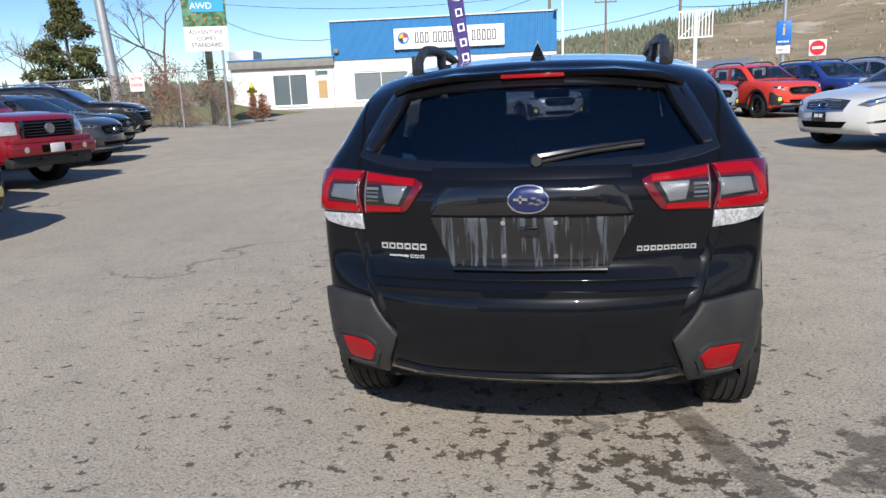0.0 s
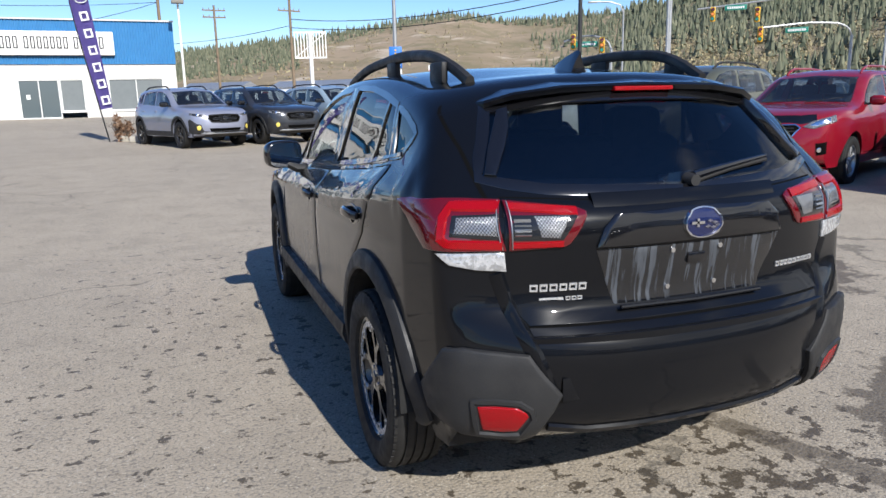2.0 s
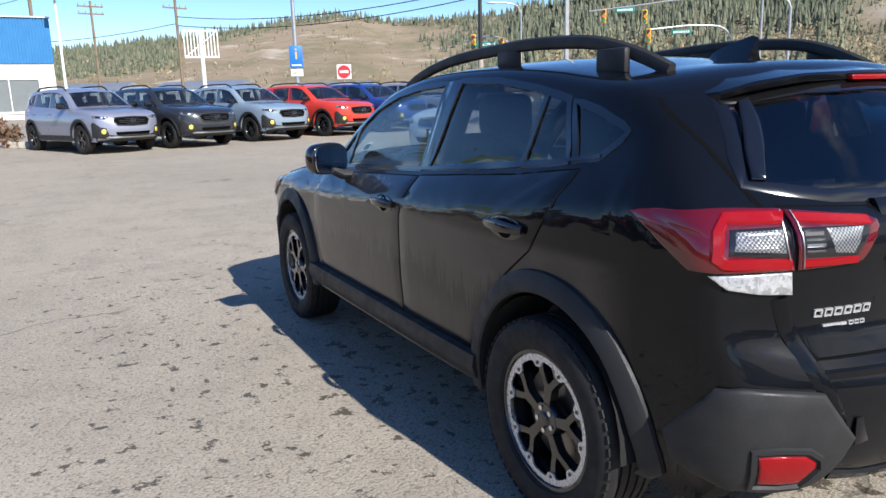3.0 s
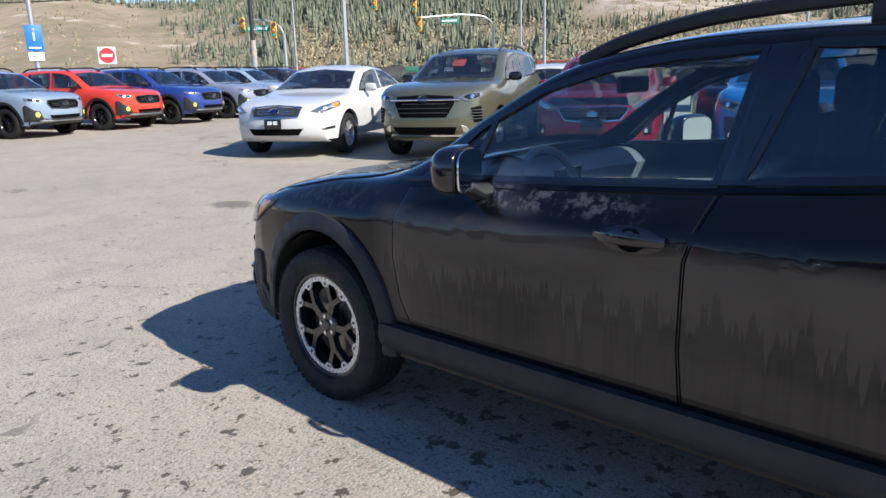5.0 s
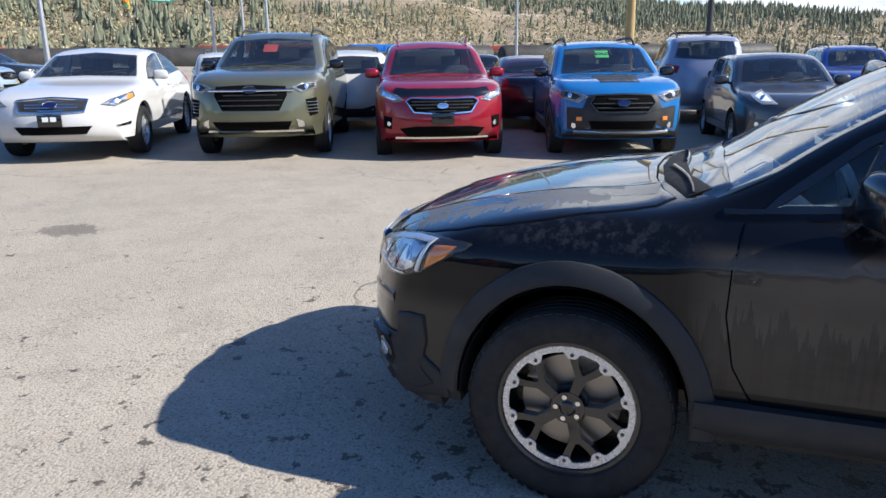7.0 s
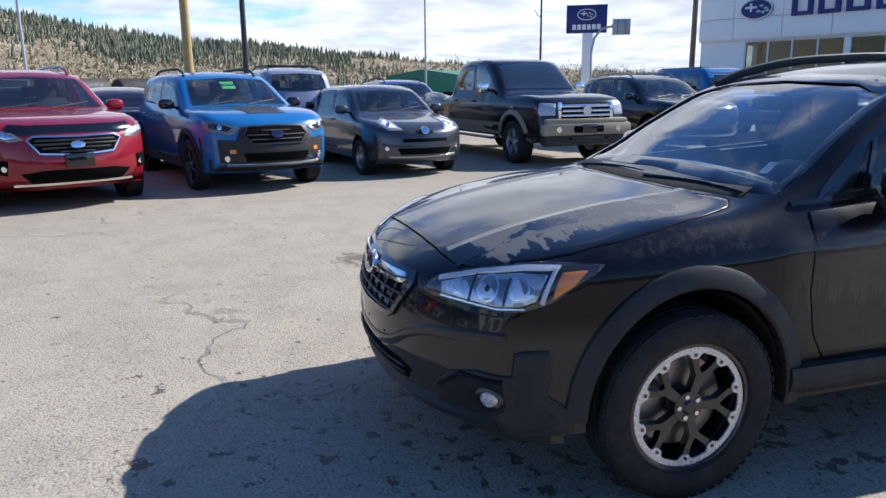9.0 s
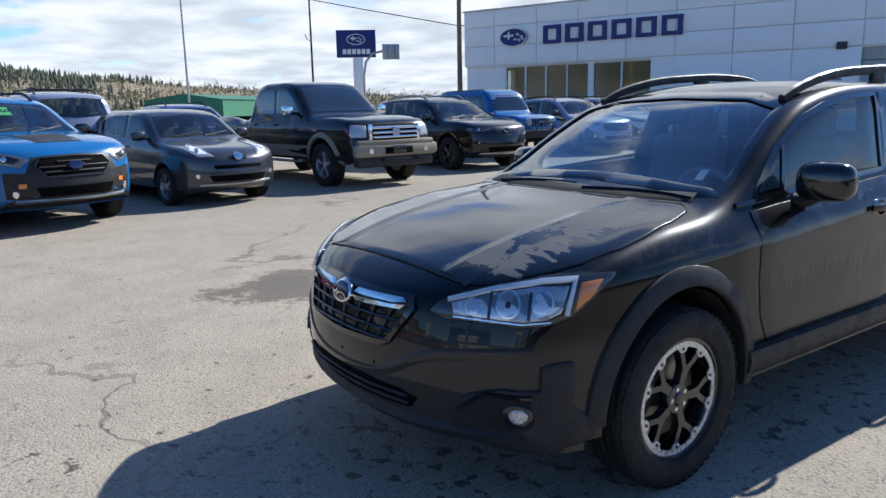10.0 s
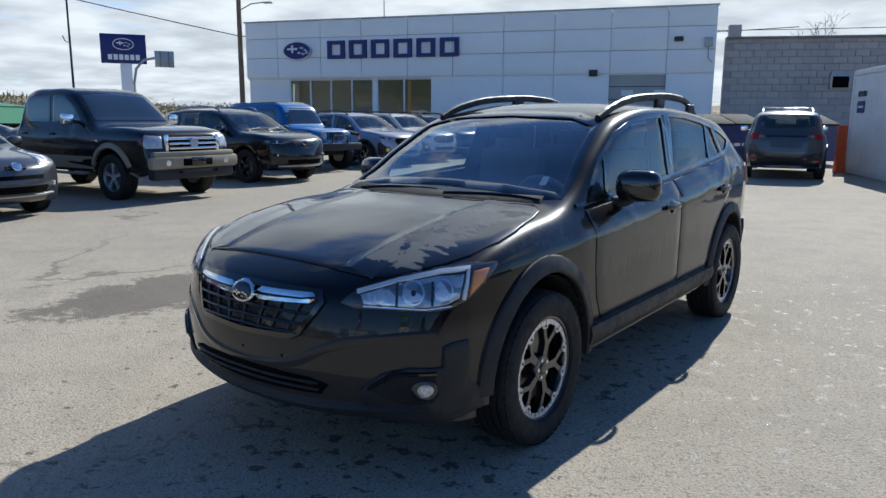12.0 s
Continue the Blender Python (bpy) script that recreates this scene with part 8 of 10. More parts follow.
def wall_with_holes(w, h, t, holes, z0=0.0):
    """A wall in the x-z plane, front face at y = 0, thickness behind it, with rectangular openings (x0, x1, z0, z1)."""
    xs = sorted({0.0, w, *[v for q in holes for v in q[:2]]})
    zs = sorted({z0, h, *[v for q in holes for v in q[2:]]})
    bm = bmesh.new()
    corner = {}

    def at_corner(i, k, y):
        if (i, k, y) not in corner:
            corner[i, k, y] = bm.verts.new((xs[i], y, zs[k]))
        return corner[i, k, y]

    def solid(i, k):
        if not (0 <= i < len(xs) - 1 and 0 <= k < len(zs) - 1):
            return False
        mx, mz = (xs[i] + xs[i + 1]) / 2, (zs[k] + zs[k + 1]) / 2
        return not any(q[0] <= mx <= q[1] and q[2] <= mz <= q[3] for q in holes)

    for i in range(len(xs) - 1):
        for k in range(len(zs) - 1):
            if not solid(i, k):
                continue
            ring = ((i, k), (i + 1, k), (i + 1, k + 1), (i, k + 1))
            for y in (0.0, t):
                bm.faces.new([at_corner(a, b, y) for a, b in ring])
            for e, (di, dk) in enumerate(((0, -1), (1, 0), (0, 1), (-1, 0))):
                if not solid(i + di, k + dk):
                    (a, b), (c, d) = ring[e], ring[(e + 1) % 4]
                    bm.faces.new((at_corner(a, b, 0.0), at_corner(c, d, 0.0), at_corner(c, d, t), at_corner(a, b, t)))
    bmesh.ops.recalc_face_normals(bm, faces=bm.faces)
    return bm


def window(root, x0, x1, z0, z1, panes, pane_mat, frame_mat, y=0.08, bar=0.07, name="window"):
    fb = bmesh.new()
    for a, b, c, d in ((x0, x1, z0, z0 + bar), (x0, x1, z1 - bar, z1), (x0, x0 + bar, z0 + bar, z1 - bar), (x1 - bar, x1, z0 + bar, z1 - bar)):
        add_box(fb, ((a + b) / 2, y, (c + d) / 2), (b - a, 0.10, d - c))
    w = (x1 - x0 - bar) / panes
    for i in range(1, panes):
        add_box(fb, (x0 + bar / 2 + i * w, y, (z0 + z1) / 2), (bar * 0.8, 0.09, z1 - z0 - 2 * bar))
    fr = part(name, fb, frame_mat, root)
    for i in range(panes):
        a, b = x0 + bar + i * w, x0 + i * w + w
        part("pane", box(((a + b) / 2, y + 0.02, (z0 + z1) / 2), (b - a, 0.012, z1 - z0 - 2 * bar)), pane_mat, fr)
    part("window_sill", box(((x0 + x1) / 2, -0.03, z0 - 0.04), (x1 - x0 + 0.1, 0.10, 0.06), 0.01), frame_mat, fr)
    return fr


# blue and white office across the street
office = thing("office_building", "white stucco office with blue ribbed metal upper front", "building", pose(-17.05, 46.55, gz(46), 0, 0, 5.0))
holes = [(1.45, 5.45, 0.42, 2.45), (6.70, 10.35, 0.02, 2.40), (11.75, 15.05, 0.42, 2.40)]
part("wall", wall_with_holes(15.9, 3.32, 0.3, holes, -0.4), M_STUCCO, office)
for a, b, mat_ in ((1.45, 5.45, M_BLIND), (11.75, 15.05, M_BLIND)):
    window(office, a, b, 0.42, 2.42, 2, mat_, M_FRAMEW)
entry = window(office, 6.70, 8.95, 0.02, 2.40, 2, M_WINDOW, M_FRAMEW, name="entrance_door")
part("notice", box((7.2, 0.05, 1.35), (0.22, 0.01, 0.28)), M_PAPER, entry)
window(office, 8.98, 10.35, 0.42, 2.40, 1, M_BLIND, M_FRAMEW)
part("side_wall", box((15.78, 5.4, 1.45), (0.24, 10.4, 3.7)), M_STUCCO, office)
part("side_wall", box((0.12, 5.4, 1.45), (0.24, 10.4, 3.7)), M_STUCCO, office)
part("back_wall", box((7.95, 10.7, 1.45), (15.9, 0.24, 3.7)), M_STUCCO, office)
part("roof", box((7.95, 5.4, 5.55), (15.5, 10.3, 0.2)), M_ROOFEDGE, office)
rib = bmesh.new()
n_rib = 100
prev = None
for i in range(n_rib * 4 + 1):
    x = 15.96 * i / (n_rib * 4) - 0.03
    y = -0.10 + (0.0 if i % 4 in (0, 1) else 0.035)
    a, b = rib.verts.new((x, y, 3.30)), rib.verts.new((x, y, 5.95))
    if prev:
        rib.faces.new((prev[0], a, b, prev[1]))
    prev = (a, b)
tagged(part("metal_siding", rib, M_BLUEMETAL, office, "blue ribbed metal siding"))
part("parapet_back", box((7.95, 0.10, 4.63), (15.9, 0.28, 2.64)), M_BLUEMETAL, office)
part("parapet_side", box((15.85, 5.3, 4.63), (0.2, 10.2, 2.64)), M_BLUEMETAL, office)
part("parapet_side", box((0.05, 5.3, 4.63), (0.2, 10.2, 2.64)), M_BLUEMETAL, office)
part("parapet_cap", box((7.95, -0.02, 5.98), (16.1, 0.34, 0.09), 0.01), M_STUCCO, office)
sign = part("name_sign", box((8.45, -0.22, 4.55), (7.75, 0.16, 1.42), 0.02), M_SIGNWHITE, office, "white name board with dark block letters")
part("sign_edge", box((8.45, -0.20, 3.82), (7.75, 0.17, 0.05)), M_INK, sign)
letters = bmesh.new()
x = 6.05
for word in (3, 7, 5):
    for i in range(word):
        for dx, dz, w, h in ((0.06, 0, 0.07, 0.72), (0.24, 0, 0.07, 0.72), (0.15, 0.325, 0.11, 0.07), (0.15, -0.325, 0.11, 0.07)):
            add_box(letters, (x + dx, -0.305, 4.58 + dz), (w, 0.02, h))
        x += 0.355
    x += 0.22
part("sign_lettering", letters, M_INK, sign)
emb = part("sign_emblem", cyl((5.25, -0.30, 4.60), (5.25, -0.32, 4.60), 0.40, n=24), M_INFOBLUE, sign)
for i, mm in enumerate((M_REDSIGN, M_SIGNALYELLOW, M_INK, M_SIGNWHITE)):
    a0 = math.pi / 2 * i
    part("emblem_quarter", prism([(5.25, -0.325, 4.60)] + [(5.25 + 0.30 * math.cos(a0 + k * math.pi / 10), -0.325, 4.60 + 0.30 * math.sin(a0 + k * math.pi / 10)) for k in range(6)], (0, -0.01, 0)), mm, emb)
part("wall_lamp", box((0.35, -0.2, 3.95), (0.35, 0.25, 0.3), 0.04), M_ROOFEDGE, office)
# low wing
wing = thing("office_wing", "low white office wing with blue roof edge", "building", pose(-24.6, 45.9, gz(46), 0, 0, 5.0))
part("wall", wall_with_holes(7.55, 3.0, 0.3, [(3.0, 5.6, 0.25, 2.5), (6.25, 7.2, 0.02, 2.7)], -0.4), M_STUCCO, wing)
window(wing, 3.0, 5.6, 0.25, 2.5, 2, M_WINDOW, M_FRAMEW)
part("door", box((6.72, 0.12, 1.15), (0.92, 0.08, 2.26), 0.01), M_FRAMEW, wing, "white door with tan panel")
part("door_panel", box((6.72, 0.07, 1.35), (0.66, 0.03, 1.25)), worn("tan board", (0.45, 0.30, 0.14), 0.8, (0.36, 0.24, 0.11), 4, 0.4, 0.1), wing)
part("door_light", box((6.72, 0.10, 2.5), (0.8, 0.03, 0.3)), M_WINDOW, wing)
part("fascia", box((3.8, -0.05, 3.25), (7.8, 0.5, 0.55), 0.01), M_ROOFEDGE, wing, "grey shingled fascia")
part("roof_edge", box((3.8, -0.10, 3.57), (7.9, 0.5, 0.10), 0.01), M_BLUEMETAL, wing)
part("roof", box((3.8, 5, 3.5), (7.6, 9.9, 0.12)), M_ROOFEDGE, wing)
part("side_wall", box((0.12, 5, 1.3), (0.24, 9.6, 3.4)), M_STUCCO, wing)

def mirror_front(root):
    """Turn the front of a thing from +y to -y."""
    for ob in root.children_recursive:
        ob.data.transform(Matrix.Diagonal((1, -1, 1, 1)))
        ob.data.flip_normals()


# dealership
dealer = thing("dealership_building", "pale grey panelled dealership with navy sign letters", "building", pose(31.12, -21.93, 0, 0, 0, math.degrees(math.atan2(-30.18 + 21.93, 8.24 - 31.12))))
# local x runs along the front, the front faces +y there
DF = 24.32
inner = bmesh.new()
for x0, x1, z0, z1 in ((0.0, 2.5, -0.3, 3.5), (10.72, 19.6, -0.3, 3.5), (22.9, DF, -0.3, 3.5), (7.42, 7.66, -0.3, 3.5), (2.5, 10.72, -0.3, 0.5), (0.0, DF, 3.5, 6.40)):
    add_box(inner, ((x0 + x1) / 2, -(0.35 if z1 > 4 or x0 > 10 else 0.5), (z0 + z1) / 2), (x1 - x0, 0.3, z1 - z0))
part("front_wall", inner, M_PANEL, dealer)
part("side_wall", box((DF - 0.15, -8.0, 3.05), (0.3, 15.2, 6.7)), M_PANEL, dealer)
# unseen far end wall with an added opening that lets daylight into the showroom
for y0, y1, z0, z1 in ((0.6, 0.9, -0.3, 3.5), (5.4, 15.6, -0.3, 3.5), (0.6, 15.6, 3.5, 6.4)):
    part("side_wall", box((0.15, -(y0 + y1) / 2, (z0 + z1) / 2), (0.3, y1 - y0, z1 - z0)), M_PANEL, dealer)
part("back_wall", box((DF / 2, -15.5, 3.05), (DF, 0.3, 6.7)), M_PANEL, dealer)
part("roof", box((DF / 2, -7.8, 6.25), (DF - 0.1, 15.2, 0.2)), M_ROOFEDGE, dealer)
part("floor", box((DF / 2, -7.8, 0.05), (DF - 0.4, 15.0, 0.1)), M_PANEL, dealer)
part("inner_wall", box((DF / 2, -6.0, 2.0), (DF - 0.6, 0.1, 4.0)), worn("showroom wall", (0.80, 0.80, 0.76), 0.8, (0.62, 0.62, 0.58), 1, 0.6, 0), dealer)
cols = [0.0, 1.96, 4.54, 6.89, 9.47, 11.89, 14.5, 17.0, 19.66, 22.21, DF]
for a, b in zip(cols, cols[1:]):
    for c, d in ((3.55, 4.60), (4.60, 5.62), (5.62, 6.50)):
        part("cladding_panel", box(((a + b) / 2, -0.14, (c + d) / 2), (b - a - 0.03, 0.12, d - c - 0.03), 0.008), M_PANEL, dealer)
    if a > 10 and not 19 < a < 22:
        part("cladding_panel", box(((a + b) / 2, -0.16, 1.75), (b - a - 0.03, 0.08, 3.5), 0.008), M_PANEL, dealer)
part("top_trim", box((DF / 2, -0.15, 6.53), (DF + 0.1, 0.30, 0.06)), M_GALV, dealer)
win_mat = glass("showroom glass", (0.55, 0.62, 0.60))
for x0, x1, k in ((2.53, 7.42, 4), (7.66, 10.70, 2)):
    fr = bmesh.new()
    for i in range(k + 1):
        x = x0 + (x1 - x0) * i / k
        add_box(fr, (x, -0.42, 2.0), (0.09, 0.12, 3.0))
    add_box(fr, ((x0 + x1) / 2, -0.42, 3.46), (x1 - x0, 0.12, 0.09))
    add_box(fr, ((x0 + x1) / 2, -0.42, 0.54), (x1 - x0, 0.12, 0.09))
    f_ = part("window_frame", fr, M_FRAMEW, dealer)
    for i in range(k):
        a, b = x0 + (x1 - x0) * i / k + 0.045, x0 + (x1 - x0) * (i + 1) / k - 0.045
        part("pane", box(((a + b) / 2, -0.42, 2.0), (b - a, 0.012, 2.84)), win_mat, f_)
gate = part("garage_door", box((21.25, -0.35, 1.78), (3.25, 0.08, 3.56)), worn("grey garage door", (0.40, 0.40, 0.39), 0.5, (0.33, 0.33, 0.32), 2, 0.4, 0), dealer)
for i in range(1, 6):
    part("door_groove", box((21.25, -0.305, 3.56 * i / 6), (3.25, 0.012, 0.03)), M_GAP, gate)
for x in (20.5, 22.0):
    part("door_pane", box((x, -0.30, 2.67), (0.55, 0.02, 0.28)), M_PAPER, gate)
dl = bmesh.new()
# six block letters, each a plain open frame
for i in range(6):
    x0 = 5.0 + i * 1.25
    for q, w in (((x0 + 0.11, 4.97), (0.22, 0.92)), ((x0 + 0.87, 4.97), (0.22, 0.92)), ((x0 + 0.49, 5.34), (0.54, 0.18)), ((x0 + 0.49, 4.60), (0.54, 0.18))):
        add_box(dl, (q[0], 0.0, q[1]), (w[0], 0.14, w[1]))
part("sign_letters", dl, M_NAVY, dealer, "navy raised sign letters as plain open frames")
ov = [(3.22 + 0.82 * math.cos(a), -0.07, 4.96 + 0.47 * math.sin(a)) for a in [2 * math.pi * i / 32 for i in range(32)]]
oval_sign = part("sign_oval", prism(ov, (0, 0.14, 0)), M_NAVY, dealer, "navy oval sign with white stars")
part("oval_rim", tube([(q[0], 0.07, q[2]) for q in ov], 0.035, 6, 1.0, True), M_SIGNWHITE, oval_sign)
for x, z, a in ((2.95, 5.05, 0.30), (3.50, 5.10, 0.11), (3.72, 4.98, 0.11), (3.35, 4.85, 0.11), (3.60, 4.80, 0.11), (3.82, 4.86, 0.10)):
    st = box((x, 0.085, z), (a * 2, 0.02, a * 0.35))
    add_box(st, (x, 0.085, z), (a * 0.35, 0.02, a * 1.3))
    part("sign_star", st, M_SIGNWHITE, oval_sign)
part("wall_lamp", box((22.7, 0.05, 5.06), (0.4, 0.3, 0.2), 0.03), M_BLACKPOLE, dealer)
part("wall_vent", box((18.9, -0.04, 3.60), (0.4, 0.12, 0.3), 0.02), M_BLACKPOLE, dealer)
part("meter_box", box((24.0, 0.0, 4.9), (0.35, 0.2, 0.4), 0.02), M_GALV, dealer)
part("conduit", tube([(24.0, 0.0, 4.7), (24.0, 0.02, 4.2), (24.2, 0.02, 4.0)], 0.025, 6), M_GALV, dealer)
part("roof_pipe", cyl((10.5, -4, 6.3), (10.5, -4, 7.0), 0.08, n=10), M_GALV, dealer)
part("roof_aerial", cyl((5.0, -8, 6.3), (5.0, -8, 9.6), 0.05, 0.02, 6), M_GALV, dealer)
part("corner_post", box((0.6, -0.9, 1.7), (0.25, 0.25, 3.6)), M_PANEL, dealer)

mirror_front(dealer)

# concrete block wall beside it
bw = Vector((1.99 - 7.85, -33.24 + 30.30, 0))
wall = thing("block_wall", "grey concrete block wall with a small vent", "wall", pose(7.85, -30.30, 0, 0, 0, math.degrees(math.atan2(bw.y, bw.x))), kind="structure")
WL = 13.0
part("wall_core", box((WL / 2, 0.22, 2.45), (WL, 0.3, 5.1)), worn("mortar", (0.40, 0.365, 0.34), 0.95, (0.24, 0.22, 0.205), 1, 0.5, 0.2), wall)
part("coping", box((WL / 2, 0.1, 5.04), (WL, 0.45, 0.1), 0.01), M_ROOFEDGE, wall)
part("chimney_stub", box((0.35, 0.1, 5.3), (0.5, 0.4, 0.6)), M_BLOCK, wall)
vent = part("wall_vent", box((4.86, -0.03, 3.15), (0.85, 0.2, 0.68), 0.02), M_GALV, wall)
part("vent_hood", box((4.86, -0.14, 3.1), (0.66, 0.06, 0.48)), M_GAP, vent)

# shipping container
cont_at = Vector((0.97, -18.72, 0))
cdir = Vector((-0.36 - 0.97, -15.89 + 18.72, 0)).normalized()
container = thing("shipping_container", "white corrugated steel storage container", "container", pose(cont_at.x, cont_at.y, 0, 0, 0, math.degrees(math.atan2(cdir.y, cdir.x))))
cw = bmesh.new()
prev = None
k = 0
x = 0.12
while x < 5.95:
    for dx, y in ((0, 0.0), (0.08, 0.0), (0.14, -0.035), (0.22, -0.035)):
        a, b = cw.verts.new((x + dx, -0.03 - y, 0.18)), cw.verts.new((x + dx, -0.03 - y, 2.60))
        if prev:
            cw.faces.new((prev[0], a, b, prev[1]))
        prev = (a, b)
    x += 0.28
part("side_panel", cw, M_CONTAINER, container)
for q, s in (((3.03, -1.22, 2.68), (6.06, 2.44, 0.14)), ((3.03, -1.22, 0.10), (6.06, 2.44, 0.18)), ((0.07, -0.07, 1.4), (0.14, 0.14, 2.7)), ((5.99, -0.07, 1.4), (0.14, 0.14, 2.7)), ((0.07, -2.37, 1.4), (0.14, 0.14, 2.7)), ((5.99, -2.37, 1.4), (0.14, 0.14, 2.7))):
    part("frame_bar", box(q, s, 0.01), M_CONTAINER, container)
part("end_panel", box((0.06, -1.22, 1.4), (0.05, 2.2, 2.5)), M_CONTAINER, container)
part("end_panel", box((6.0, -1.22, 1.4), (0.05, 2.2, 2.5)), M_CONTAINER, container)
part("far_panel", box((3.03, -2.40, 1.4), (5.9, 0.05, 2.5)), M_CONTAINER, container)
mk = part("maker_mark", box((0.85, 0.012, 1.78), (0.55, 0.012, 0.30)), M_NAVY, container, "small navy printed mark")
part("mark_bar", text_bars(bmesh.new(), 0.65, 1.05, 1.78, 0.06, 4, 0.022), M_SIGNWHITE, mk)
part("mark_text", text_bars(bmesh.new(), 0.55, 1.2, 2.12, 0.14, 5, 0.014), M_INK, container)

mirror_front(container)

# dumpsters and a barrier by the wall
def dumpster(at):
    root = thing("dumpster", "blue steel dumpster with dark lids", "dumpster", at, "dumpsters by the wall")
    b = prism([(-0.95, -0.7, 0.12), (-0.95, 0.7, 0.12), (-0.95, 0.9, 1.25), (-0.95, -0.75, 1.55)], (1.9, 0, 0))
    part("bin", b, M_DUMPSTER, root)
    for x in (-0.48, 0.48):
        part("lid", box((x, 0.07, 1.45), (0.93, 1.75, 0.05), 0.015, Euler((radians(-10.3), 0, 0)).to_matrix()), M_DARK, root)
    for x in (-0.99, 0.99):
        part("lift_pocket", box((x, 0.1, 0.85), (0.10, 0.9, 0.16), 0.01), M_DUMPSTER, root)
    part("bin_mark", text_bars(bmesh.new(), -0.5, 0.5, 0.75, 0.3, 4, 0.80), M_SIGNWHITE, root)
    return root
dumpster(pose(4.9, -21.0, 0, 0, 0, 35))
dumpster(pose(3.0, -22.6, 0, 0, 0, 30))
bar = thing("safety_barrier", "orange plastic safety barrier by the container", "barrier", pose(0.75, -18.9, 0, 0, 0, 20))
part("barrier_body", prism([(-0.5, -0.22, 0.0), (-0.5, 0.22, 0.0), (-0.5, 0.10, 0.5), (-0.5, 0.07, 1.3), (-0.5, -0.07, 1.3), (-0.5, -0.10, 0.5)], (1.0, 0, 0)), M_ORANGE, bar)
part("barrier_label", text_bars(bmesh.new(), -0.3, 0.3, 0.95, 0.15, 3, 0.10), M_SIGNWHITE, bar)

# ---- poles, signs, signals ----
def words(text, size, at, mat_, parent, name="lettering", align='CENTER'):
    cu = bpy.data.curves.new(name, 'FONT')
    cu.body, cu.size, cu.align_x, cu.align_y, cu.extrude = text, size, align, 'CENTER', 0.004
    ob = new(name, cu)
    ob.parent = parent
    ob.matrix_basis = at
    cu.materials.append(mat_)
    return ob


def lamp_post(x, y, h, mat_, label, lean=0.0, r=0.09, head="flood", face=0.0):
    root = thing("lamp_post", label, "lamp post", pose(x, y, gz(y), 0, lean, face))
    part("pole", cyl((0, 0, -0.1), (0, 0, h), r, r * 0.65, 12), mat_, root)
    part("foot", cyl((0, 0, -0.05), (0, 0, 0.35), r * 2.2, r * 2.0, 12), M_ROOFEDGE, root)
    if head == "flood":
        part("lamp_head", box((0, -0.25, h + 0.12), (0.75, 0.5, 0.28), 0.05), M_ROOFEDGE, root)
    elif head == "arm":
        part("arm", tube([(0, 0, h - 0.3), (0.25, 0, h + 0.25), (0.9, 0, h + 0.45), (1.9, 0, h + 0.5)], 0.05, 8), mat_, root)
        part("lamp_head", box((2.15, 0, h + 0.47), (0.65, 0.26, 0.12), 0.04), M_GALV, root)
    elif head == "box":
        part("lamp_head", box((0.35, 0, h + 0.03), (0.7, 0.3, 0.12), 0.02), M_BLACKPOLE, root)
        part("camera_bracket", tube([(0, 0, h - 3.0), (-0.5, 0, h - 2.9), (-0.7, 0, h - 2.6)], 0.03, 6), M_BLACKPOLE, root)
    return root


def power_pole(x, y, h, face, label, mat_=None, arms=(0.5,), base=None):
    root = thing("power_pole", label, "power pole", pose(x, y, gz(y) if base is None else base, 0, 0, face))
    part("pole", cyl((0, 0, -0.2), (0, 0, h), 0.16, 0.11, 12), mat_ or M_POLEWOOD, root)
    for d in arms:
        part("crossarm", box((0, 0.12, h - d), (2.4, 0.10, 0.13), 0.01), mat_ or M_POLEWOOD, root)
        for sx in (-1.1, -0.5, 0.5, 1.1):
            part("insulator", cyl((sx, 0.12, h - d + 0.06), (sx, 0.12, h - d + 0.28), 0.05, 0.03, 8), M_ROOFEDGE, root)
    return root


def cable(name, pts, sag=0.5, r=0.02, label="black overhead cable strung between poles"):
    line = []
    for a, b in zip(pts, pts[1:]):
        a, b = Vector(a), Vector(b)
        for i in range(12):
            f = i / 12
            q = a.lerp(b, f)
            q.z -= sag * 4 * f * (1 - f)
            line.append(q)
    line.append(Vector(pts[-1]))
    ob = part(name, tube(line, r, 5), M_WIRE)
    tagged(ob, label, "cable")
    return ob


def signal_head(root, x, y, z, face):
    m = pose(x, y, z, 0, 0, face)
    hb = box((0, 0, 0), (0.36, 0.26, 1.05), 0.05)
    bmesh.ops.transform(hb, matrix=m, verts=hb.verts)
    hd = part("signal_head", hb, M_SIGNALYELLOW, root, "yellow traffic signal head")
    for dz, mm in ((0.33, M_DARKRED), (0.0, M_AMBER), (-0.33, M_GREENSIGN)):
        vb = cyl((0, -0.12, dz), (0, -0.28, dz), 0.135, 0.135, 14)
        bmesh.ops.transform(vb, matrix=m, verts=vb.verts)
        part("visor", vb, M_BLACKPOLE, hd)
        lb = cyl((0, -0.13, dz), (0, -0.29, dz), 0.11, 0.11, 14)
        bmesh.ops.transform(lb, matrix=m, verts=lb.verts)
        part("lens", lb, mm, hd)
    return hd


